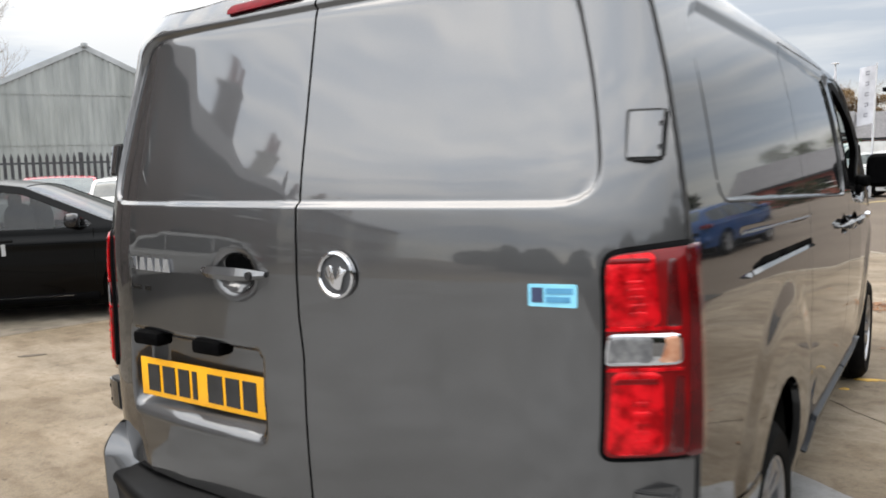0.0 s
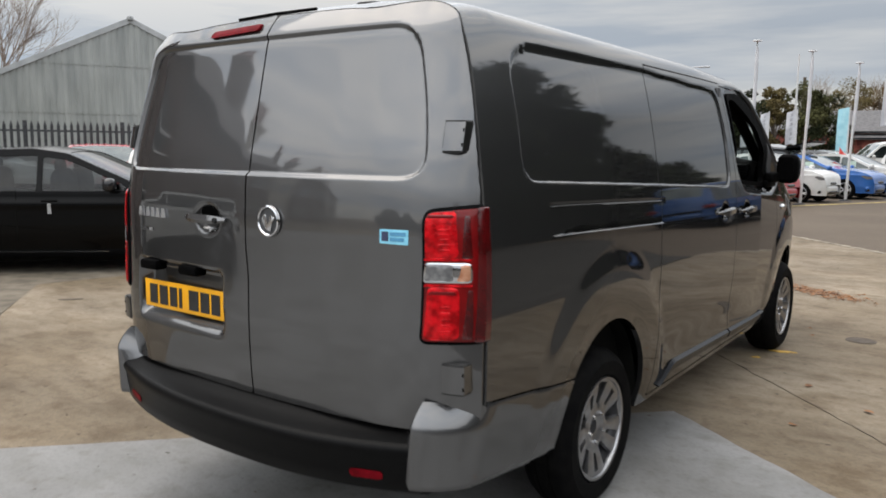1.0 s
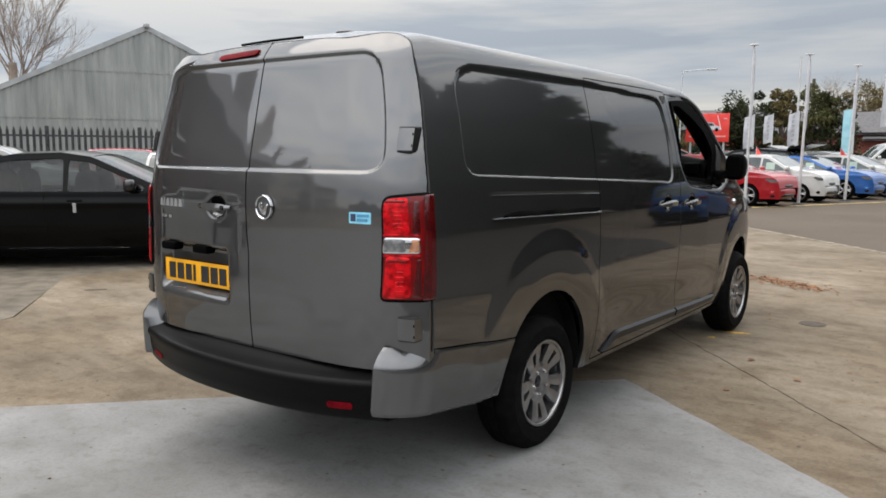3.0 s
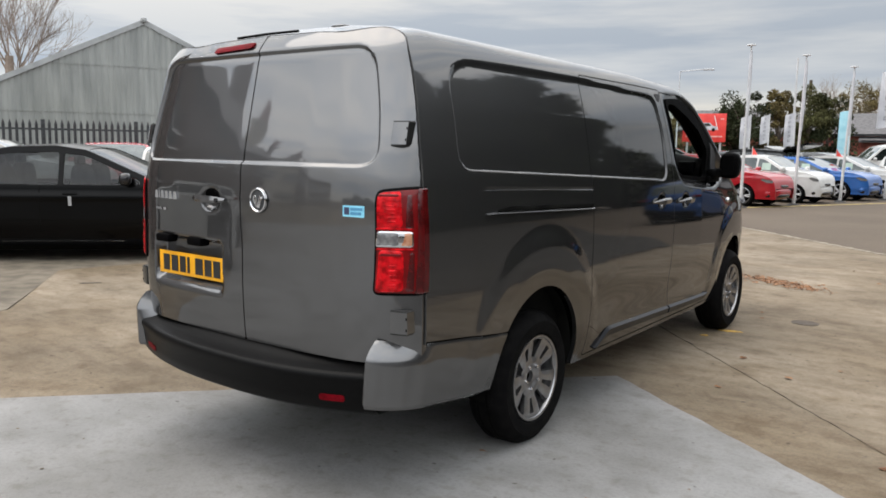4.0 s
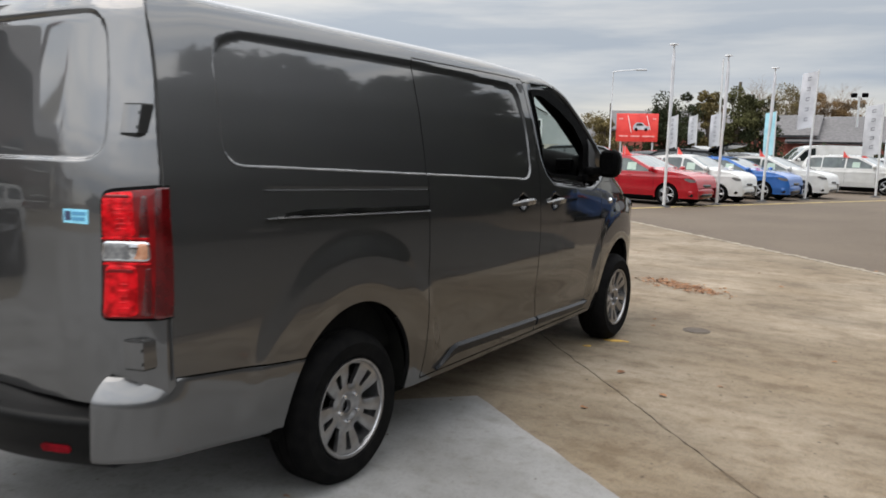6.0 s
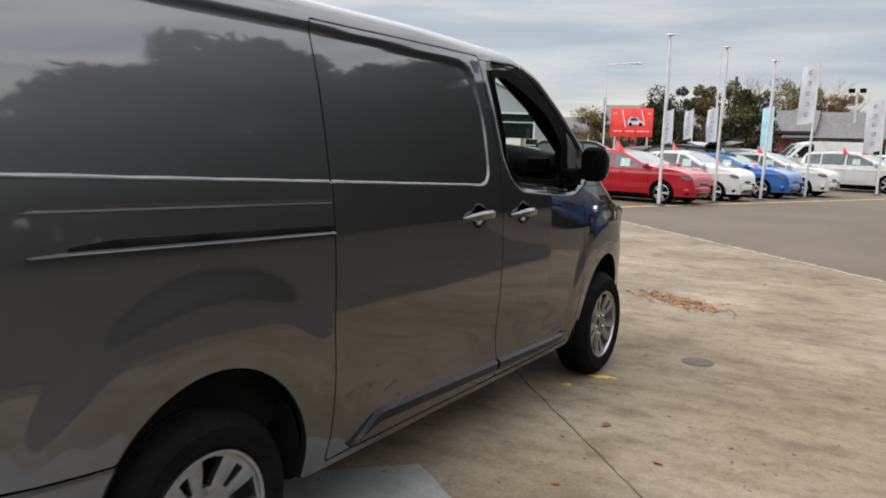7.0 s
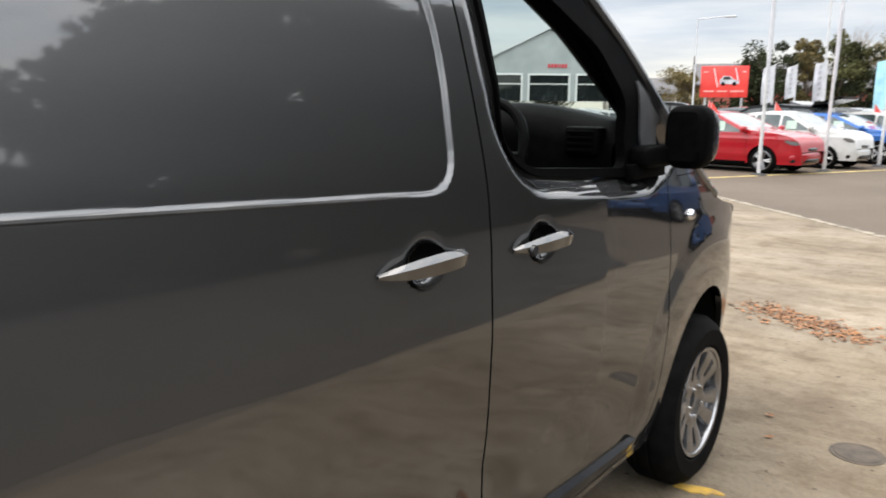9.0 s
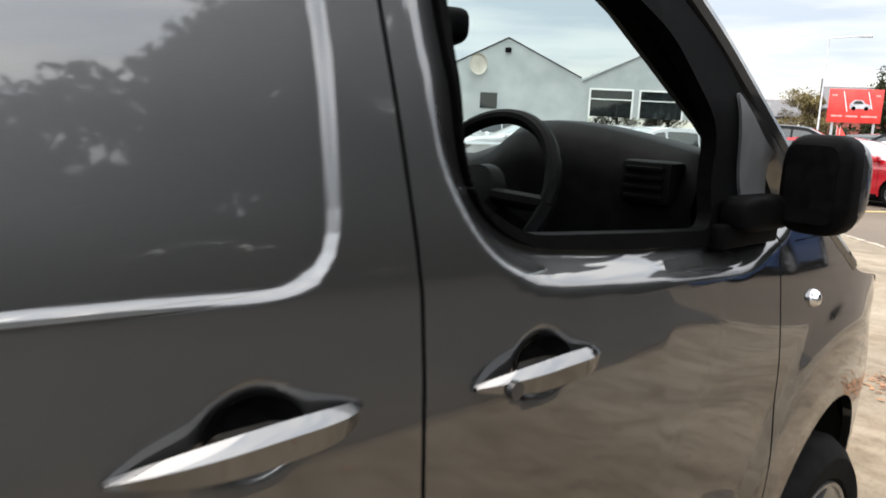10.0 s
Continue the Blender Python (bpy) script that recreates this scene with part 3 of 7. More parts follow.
for side, st in ((1, 0.0125), (-1, 0.03)):
    sheet("body_side", PAINT, "body", -1.0, 3.3 if side > 0 else 3.3, 0.03, S_END, st, side)
    sheet("sliding_door", PAINT, "slide", 0.5, 1.84, 0.08, 1.78, st, side)
    cab_door = sheet("cab_door", PAINT, "door", 1.62, 2.86, 0.08, 1.78, st, side)
    sheet("front_wing", PAINT, "fender", 2.66, 4.16, 0.03, 1.2, st * 1.2, side)
    sheet("window_frame", M["black_plastic"], "frame", 1.7, 2.86, 1.0, 1.75, st * 0.42, side, 0.012, cab_door, "matt black window surround", 0.03)
    sheet("quarter_panel", M["interior_grey"], "quarter", 2.45, 2.75, 1.0, 1.5, st, side, 0.018, cab_door, "grey triangle ahead of the window", 0.01)
    if side < 0:
        # the far cab window is shut
        v, f = clip_grid(np.arange(1.74, 2.5, 0.04), np.arange(1.0, 1.75, 0.04), lambda y, s: flank(y, s, -1, -0.03), lambda y, s: WIN_IN_S(y, zs(s)) + 0.01)
        g = link("window_pane", v, f, M["glass"], cab_door, "clear side window")
        g.visible_shadow = False

# windscreen, bonnet and grille
us = np.linspace(-1, 1, 25)
zv = np.linspace(1.14, 1.94, 26)


_ay = np.linspace(1.5, 4.14, 400)
_az = A_LINE(_ay)


def y_of_a(z):
    return np.interp(-z, -_az, _ay)


def screen(u, z):
    e = W(np.minimum(z, 1.93))
    x = u * (e - taper(y_of_a(z), z) - 0.01)
    return x, y_of_a(z) + bulge(x), z + 0 * u - 0.024 * sm(1.8, 1.92, z)


v, f = clip_grid(us, zv, screen, lambda u, z: np.minimum(1.99 - z, 1 - np.abs(u) * 0.999))
ws = link("windscreen", v, f, M["glass"], VAN, "clear windscreen")
ws.visible_shadow = False


def hood(u, w):
    y = 3.3 + 0.84 * w
    z = A_LINE(y) - 0.0
    e = W(np.minimum(z, 1.9)) - taper(y, z)
    return u * e, y + bulge(u * e) * (1 - w) * 0.9 + 0.12 * w * (1 - u * u), z + 0.03 * (1 - u * u)


v, f = clip_grid(np.linspace(-1, 1, 21), np.linspace(0, 1, 40), hood, lambda u, w: 1 + 0 * u)
link("bonnet", v, f, PAINT, VAN)
bm = bmesh.new()
box(bm, -0.66, 0.66, 4.0, 4.24, 0.22, 0.82, 0.08)
part("grille", bm, M["black_plastic"], VAN, "black plastic grille and lower bumper")
for sx in (-1, 1):
    part("headlamp", box_mesh(sx * 0.5 - 0.12, sx * 0.5 + 0.12, 3.74, 4.02, 0.80, 0.95, 0.04), M["clear_lens"], VAN, "clear headlamp")

for side in (1, -1):
    bm = bmesh.new()
    zq = np.linspace(1.15, 1.89, 40)
    tube(bm, [tuple(float(c) for c in screen(np.array(side * 1.0), np.array(z))) for z in zq], 0.019, 8)
    part("windscreen_edge", bm, PAINT, VAN, "painted windscreen pillar edge")
    verts, faces = [], []
    for z in np.linspace(1.17, 1.905, 40):
        s_ = float(np.interp(z, _cz, _sd))
        ye = float(y_of_a(z)) + float(bulge(float(sec(_cx, s_))))
        for dy in (-0.03, -0.006):
            verts.append(tuple(float(c) for c in flank(np.array(ye + dy), np.array(s_), side, -0.004)))
        verts.append(tuple(float(c) for c in screen(np.array(side * 0.985), np.array(z))))
        verts.append(tuple(float(c) for c in screen(np.array(side * 0.955), np.array(z))))
    for i in range(39):
        for k in range(3):
            q = [4 * i + k, 4 * i + k + 1, 4 * i + k + 5, 4 * i + k + 4]
            faces.append(q if side > 0 else q[::-1])
    link("windscreen_pillar", verts, faces, PAINT, VAN, "painted windscreen pillar")

# dark inner shell: load floor, bulkhead, wheel housings
part("load_box", box_mesh(-0.80, 0.80, -0.88, 1.60, 0.5, 1.84, 0.05), M["dark"], VAN, "dark load compartment")
part("underbody", box_mesh(-0.72, 0.72, -0.93, 3.9, 0.36, 0.52, 0.05), M["dark"], VAN, "black underbody")
part("chassis_pan", box_mesh(-0.74, 0.74, 0.48, 2.6, 0.225, 0.36, 0.04), M["dark"], VAN, "black sill-to-sill chassis pan")
part("silencer", box_mesh(-0.35, 0.45, -0.62, -0.42, 0.22, 0.36, 0.06), M["dark"], VAN, "dark exhaust silencer")
part("sill_box", box_mesh(-0.85, 0.85, 0.50, 2.72, 0.308, 0.48, 0.02), M["dark"], VAN, "dark sill")
for k, (cy, cz, a, b) in enumerate(ARCHES):
    for sx in (-1, 1):
        bm = bmesh.new()
        rows = []
        for xx in (0.87 if k == 0 else 0.82, 0.50):
            rows.append([bm.verts.new((sx * xx, cy + (a + 0.006) * math.cos(t), cz + (b + 0.006) * math.sin(t))) for t in np.linspace(-0.1, math.pi + 0.1, 40)])
        for i in range(39):
            bm.faces.new((rows[0][i], rows[0][i + 1], rows[1][i + 1], rows[1][i]))
        bm.faces.new(rows[1])
        part("wheel_housing", bm, M["dark"], VAN, "black wheel housing")

# ---- rear doors ----
SEAM_R = curve([(0.4, 0.08), (1.05, 0.07), (1.14, 0.06), (1.3, 0.06), (1.95, 0.02)])


def q_of(x, z):
    return x / W(np.minimum(z, 1.93)) * 0.925


RECESS_S = poly_sdf(rounded([(-0.80, 1.40), (0.80, 1.40), (0.805, 1.6), (0.79, 1.886), (-0.79, 1.886), (-0.805, 1.6)], 0.10))
PLATE_S = poly_sdf(rounded([(-0.665, 0.80), (-0.06, 0.80), (-0.075, 1.05), (-0.65, 1.05)], 0.04))


def rear_relief(x, z):
    q = q_of(x, z)
    d = 0.014 * sm(-0.002, 0.014, RECESS_S(q, z))
    p = PLATE_S(x, z)
    d = d + 0.062 * sm(0, 0.02 + 0.05 * (1 - sm(0.8, 0.9, z)), p)
    rr = np.hypot((x + 0.155) / 0.075, (z - 1.235) / 0.055)
    d = d + 0.03 * (1 - sm(0.55, 1.02, rr))
    d = d - 0.010 * sm(1.14, 0.76, z)
    return d


def rear(x, z, out=0.0):
    d = rear_relief(x, z) - out
    return x + 0 * z, REAR_C(z) + REAR_D(np.abs(q_of(x, z))) * DOOR_BOW(z) + d, z + 0 * x


def top_z(x):
    k = int(np.argmax(_cx))
    zt = np.interp(-np.abs(x), -_cx[k:], _cz[k:])
    return zt - rear_drop(x, zt)


xs = np.concatenate([np.linspace(-0.935, -0.8, 18)[:-1], np.linspace(-0.8, 0.8, 130), np.linspace(0.8, 0.935, 18)[1:], np.arange(0.655, 0.81, 0.004), -np.arange(0.655, 0.81, 0.004)])
xs = np.unique(np.round(xs, 4))
zz = np.unique(np.round(np.concatenate([np.arange(0.60, 1.99, 0.0125), np.arange(1.39, 1.43, 0.004), np.arange(1.85, 1.885, 0.004)]), 4))


def lip_y(p):
    return (p[0], p[1] + 0.03, p[2])


def rear_keep(x, z):
    return np.minimum.reduce([W(np.minimum(z, 1.93)) - 0.003 - np.abs(x), top_z(x) - z, z - 0.625 - 0 * x])


v, f = clip_grid(xs, zz, rear, lambda x, z: np.minimum(rear_keep(x, z), x - SEAM_R(z) - 0.0035), lip_y)
rdoor_r = link("rear_door", v, f, PAINT, VAN, "narrower rear door with the badge and a sticker")
v, f = clip_grid(xs, zz, rear, lambda x, z: np.minimum(rear_keep(x, z), SEAM_R(z) - 0.0035 - x), lip_y)
rdoor_l = link("rear_door", v, f, PAINT, VAN, "rear door with the handle and the number plate")
# dark panel behind the door gaps
v, f = clip_grid(xs[::5], zz[::4], lambda x, z: rear(x, z, -0.035), lambda x, z: rear_keep(x, z) - 0.0)
link("door_jamb", v, f, M["dark"], VAN, "dark door jamb")


def on_rear(x, z, out):
    a = rear(np.array(x), np.array(z), out)
    return Vector((float(a[0]), float(a[1]), float(a[2])))


def rear_plate(outline, depth, base=0.0, bevel=0.0):
    """A flat piece lying on the rear doors."""
    return slab(outline, depth, lambda a, b, d: on_rear(a, b, base + d), bevel)


# tail lamps: dark red housing, two bright red chambers and a clear band
LAMP_S = poly_sdf(rounded([(0.772, 0.905), (0.935, 0.905), (0.935, 1.335), (0.80, 1.318), (0.785, 1.29)], 0.028))


def lamp_piece(name, mat, sx, keep, bulge_d, base, parent, label=""):
    xs_ = np.linspace(0.755, 0.93, 70)
    zs_ = np.arange(0.89, 1.345, 0.004)

    def p(x, z):
        k = np.maximum(keep(q_of(x, z), z), 0)
        d = base + bulge_d * np.sqrt(np.clip(k / 0.02, 0, 1))
        y = REAR_C(z) + REAR_D(q_of(x, z)) - d * 0.8 - 0.010 * sm(1.14, 0.76, z)
        return sx * (x + d * 0.9 * sm(0.82, 0.92, x)), y, z
    v, f = clip_grid(xs_, zs_, p, lambda x, z: np.minimum(keep(q_of(x, z), z), W(z) - 0.003 - x), lambda c: (c[0], c[1] + 0.03, c[2]))
    if sx < 0:
        f = [q[::-1] for q in f]
    return link(name, v, f, mat, parent, label)


for sx in (1, -1):
    housing = lamp_piece("tail_lamp", M["interior"], sx, LAMP_S, 0.010, 0.004, VAN, "tall red tail lamp with a thin black edge")

    def inner(z0, z1, x0, x1, r=0.015, inset=0.011):
        s = poly_sdf(rounded([(x0, z0), (x1, z0), (x1, z1), (x0 + 0.01, z1)], r))
        return lambda q, z: np.minimum(s(q, z), LAMP_S(q, z) - inset)
    lens = lamp_piece("lens", M["red_lens"], sx, inner(0.89, 1.345, 0.76, 0.922), 0.007, 0.012, housing, "deep red lens")
    for z0, z1 in ((1.17, 1.316), (0.922, 1.085)):
        lamp_piece("chamber", M["red_bright"], sx, inner(z0, z1, 0.790, 0.872, 0.02, 0.014), 0.005, 0.0185, lens, "bright red chamber")
        zm = z1 - 0.024
        lamp_piece("light_bar", M["red_lens"], sx, inner(zm, zm + 0.010, 0.800, 0.866, 0.004, 0.014), 0.004, 0.023, lens)
        for k in range(5):
            zk = z0 + 0.022 + k * (z1 - z0 - 0.07) / 5
            lamp_piece("rib", M["red_bright"], sx, inner(zk, zk + 0.009, 0.826, 0.856, 0.004, 0.014), 0.006, 0.0225, lens)
    lamp_piece("side_lens", M["red_dark"], sx, inner(0.915, 1.325, 0.902, 0.925, 0.006, 0.004), 0.003, 0.019, housing, "smoked dark red outer lens")
    for z0, z1 in ((1.17, 1.3), (0.925, 1.075)):
        lamp_piece("smoked_cell", M["red_dark"], sx, inner(z0, z1, 0.878, 0.898, 0.006, 0.006), 0.003, 0.0195, lens, "smoked dark red cell")
    for z0 in (1.164, 1.085):
        lamp_piece("bright_line", M["red_bright"], sx, inner(z0, z0 + 0.007, 0.786, 0.896, 0.003, 0.012), 0.003, 0.0215, lens)
    lamp_piece("band_frame", M["chrome"], sx, inner(1.097, 1.158, 0.786, 0.897, 0.012), 0.004, 0.019, housing, "thin bright frame of the clear band")
    lamp_piece("reverse_lens", M["clear_lens"], sx, inner(1.102, 1.153, 0.790, 0.862, 0.012, 0.012), 0.004, 0.0215, housing, "clear reversing lens")
    lamp_piece("indicator_lens", M["amber"], sx, inner(1.102, 1.153, 0.866, 0.893, 0.008, 0.012), 0.004, 0.0215, housing, "pale amber indicator")
    # hinges: flat painted leaves with two dark knuckles at the outer edge
    for z0, z1 in ((1.492, 1.578), (0.755, 0.842)):
        xa, xb = (0.812 if z0 > 1 else 0.838), float(W(z0)) - 0.016
        ya = float(on_rear(xa, z0, 0.0).y)
        yb = ya + 0.02

        def leaf(u, z, zl=z0, xa=xa, xb=xb, ya=ya, yb=yb):
            return sx * (xa + (xb - xa) * u), ya + (yb - ya) * u - 0.009 - 0.003 * np.sin(np.pi * u) + (REAR_C(z) - REAR_C(zl)) * 0.75, z + 0 * u
        v, f = clip_grid(np.linspace(0, 1, 9), np.linspace(z0, z1, 8), leaf, lambda u, z: 1 + 0 * u, lambda p: (p[0] - sx * 0.004, p[1] + 0.055, p[2]))
        h = link("door_hinge", v, f if sx > 0 else [q[::-1] for q in f], PAINT, VAN, "grey painted door hinge", sharp=40)
        v, f = clip_grid(np.linspace(-0.1, 0.9, 9), np.linspace(z0 - 0.007, z1 + 0.005, 8), lambda u, z: tuple(c + (0.007 if i == 1 else 0) for i, c in enumerate(leaf(u, z))), lambda u, z: 1 + 0 * u, lambda p: (p[0], p[1] + 0.05, p[2]))
        link("hinge_gap", v, f if sx > 0 else [q[::-1] for q in f], M["rubber"], h, "dark gap round the hinge")
        for zk in (z0 + 0.02, z1 - 0.022):
            part("hinge_pin", lathe_mesh([(0.001, 0), (0.0035, 0.001), (0.0035, 0.011), (0.001, 0.012)], 10, "z", pose(sx * (xb - 0.004), yb - 0.009 + float(REAR_C(zk) - REAR_C(z0)) * 0.75, zk - 0.009)), M["black_plastic"], h)
    # black edge between door and flank
    bm = bmesh.new()
    edge = []
    for s_ in np.linspace(float(np.interp(0.7, _cz, _sd)), S_END - 0.45, 70):
        ye = float(tail_edge(np.array(s_)))
        edge.append(tuple(float(c) for c in flank(np.array(ye), np.array(s_), sx, 0.0005)))
    tube(bm, edge, [0.0038 - 0.0026 * float(sm(1.80, 1.93, q[2])) for q in edge], 6)
    part("door_seal", bm, M["rubber"], VAN, "black rubber seal")

# number plate: plain dark bars for the characters
plate = part("number_plate", box_mesh(-0.62, -0.105, -1.122, -1.116, 0.852, 0.963, 0.002), M["plate_yellow"], rdoor_l, "yellow number plate")
x = -0.585
for w, gap in ((0.05, 0.016), (0.052, 0.016), (0.045, 0.014), (0.018, 0.045), (0.058, 0.014), (0.052, 0.014), (0.05, 0)):
    part("plate_bar", box_mesh(x, x + w, -1.1245, -1.1215, 0.868, 0.946), M["plate_black"], plate, "dark bar")
    x += w + gap
for x0 in (-0.585, -0.335):
    lamp = part("plate_lamp", box_mesh(x0, x0 + 0.11, -1.168, -1.11, 1.012, 1.052, 0.012), M["black_plastic"], rdoor_l, "black number plate lamp")

# rear handle over its dish
bm = bmesh.new()
rows = []
for i in range(17):
    t = i / 16
    x = -0.27 + 0.23 * t
    h = 0.016 * (1 - 0.55 * abs(2 * t - 1) ** 3)
    o = 0.012 + 0.022 * (1 - abs(2 * t - 1) ** 4)
    y = -1.155 - o
    rows.append([bm.verts.new((x, y - 0.006, 1.238 - h * 0.2)), bm.verts.new((x, y, 1.238 + h)), bm.verts.new((x, y + 0.016, 1.238 + h * 0.8)), bm.verts.new((x, y + 0.016, 1.238 - h * 0.9)), bm.verts.new((x, y, 1.238 - h))])
for r0, r1 in zip(rows, rows[1:]):
    for k in range(5):
        bm.faces.new((r0[k], r0[(k + 1) % 5], r1[(k + 1) % 5], r1[k]))
bm.faces.new(rows[0])
bm.faces.new(rows[-1])
rh = part("rear_handle", bm, PAINT, rdoor_l, "grey painted pull handle")
part("lock", lathe_mesh([(0.001, -0.004), (0.01, -0.004), (0.011, 0.004)], 14, "y", pose(-0.075, -1.188, 1.236)), M["black_gloss"], rh, "small round lock")
part("handle_dish", rear_plate([(-0.155 + 0.052 * math.cos(t), 1.245 + 0.038 * math.sin(t)) for t in np.linspace(0, math.pi, 20)], 0.003, 0.001), M["black_plastic"], rdoor_l, "dark upper half of the handle dish")

# badge, lettering bars, sticker
badge = part("badge", lathe_mesh([(0.045, 0.0), (0.044, -0.006), (0.048, -0.010), (0.053, -0.008), (0.055, 0.0)], 40, "y", pose(0.185, -1.162, 1.25)), M["chrome"], rdoor_r, "round chrome badge")
part("badge_face", lathe_mesh([(0.0005, -0.004), (0.03, -0.004), (0.046, -0.001)], 40, "y", pose(0.185, -1.162, 1.25)), M["interior_grey"], badge, "dark badge face")
part("badge_emblem", slab(rounded([(0.165, 1.27), (0.178, 1.272), (0.188, 1.235), (0.2, 1.272), (0.222, 1.262), (0.21, 1.248), (0.2, 1.215), (0.178, 1.222), (0.155, 1.25)], 0.006), 0.006, lambda a, b, d: Vector((a, -1.166 - d, b)), 0.002), M["chrome"], badge, "plain chrome emblem")
x = -0.625
for w in (0.034, 0.01, 0.034, 0.032, 0.032, 0.034):
    part("letter_bar", rear_plate([(x, 1.222), (x + w, 1.222), (x + w * 0.8, 1.258), (x + w * 0.2, 1.258)], 0.006, 0.001), M["chrome"], rdoor_l, "chrome bar")
    x += w + 0.007
for w, x in ((0.055, -0.62), (0.03, -0.55)):
    part("letter_bar", rear_plate([(x, 1.165), (x + w, 1.165), (x + w, 1.178), (x, 1.178)], 0.003, 0.001), M["chrome"], rdoor_l, "small chrome bar")
sticker = part("sticker", rear_plate(rounded([(0.645, 1.208), (0.737, 1.206), (0.737, 1.252), (0.645, 1.252)], 0.004), 0.0015, 0.001), M["sticker_blue"], rdoor_r, "pale blue sticker")
part("print_bar", rear_plate([(0.652, 1.216), (0.674, 1.216), (0.674, 1.245), (0.652, 1.245)], 0.001, 0.0025), M["ink"], sticker)
for z0, x1 in ((1.233, 0.73), (1.216, 0.725)):
    part("print_bar", rear_plate([(0.68, z0), (x1, z0), (x1, z0 + 0.011), (0.68, z0 + 0.011)], 0.001, 0.0025), M["ink_blue"], sticker)

# high stop lamp and roof details
for mx, my, mw in ((0.27, -0.74, 0.05), (0.44, -0.58, 0.035)):
    mz = float(np.interp(-mx if mx > 0 else mx, -_cx[int(np.argmax(_cx)):], _cz[int(np.argmax(_cx)):]))
    part("roof_mount", pod((mx, my, mz), (mw, 0.045, 0.009), 2.6), PAINT, VAN, "low roof rack mount")
part("stop_lamp", rear_plate(rounded([(-0.30, 1.902), (-0.03, 1.912), (-0.03, 1.938), (-0.30, 1.928)], 0.01), 0.012, 0.0, 0.004), M["stop_red"], rdoor_l, "red high stop lamp")
bm = bmesh.new()
tube(bm, [(-0.27, -0.895, 1.984), (-0.05, -0.905, 1.986), (0.16, -0.905, 1.984)], 0.006, 6)
part("wiper_arm", bm, M["black_plastic"], VAN, "thin black strip on the roof's rear edge")
for sx in (1,):
    bm = bmesh.new()
    pts = [flank(np.array(yy), np.array(float(np.interp(1.889, _cz, _sd))), sx, -0.002) for yy in np.linspace(0.56, 1.62, 30)]
    tube(bm, [tuple(float(c) for c in p) for p in pts], 0.004, 6)
    part("roof_seam", bm, M["rubber"], VAN, "black roof seam")

# rear bumper: black step between painted corners
def bump_front(x):
    return -1.262 + 0.115 * np.abs(x / 0.75) ** 2.4


prof = [(0.14, 0.628), (0.11, 0.622), (0.085, 0.604), (0.045, 0.588), (0.020, 0.582), (0.006, 0.577), (-0.002, 0.566), (-0.004, 0.552), (0.004, 0.535), (0.012, 0.47), (0.022, 0.425), (0.05, 0.405), (0.16, 0.40)]
verts, faces = [], []
bx = np.linspace(-0.80, 0.80, 61)
for x in bx:
    for o, z in prof:
        lift = 0.03 * abs(x / 0.8) ** 3
        verts.append((x, float(bump_front(x)) + o, z + lift * 0.5))
n = len(prof)
for i in range(len(bx) - 1):
    for k in range(n - 1):
        faces.append([i * n + k, i * n + k + 1, (i + 1) * n + k + 1, (i + 1) * n + k])
bumper = link("rear_bumper", verts, faces, M["bumper_plastic"], VAN, "textured black plastic step bumper", sharp=50)
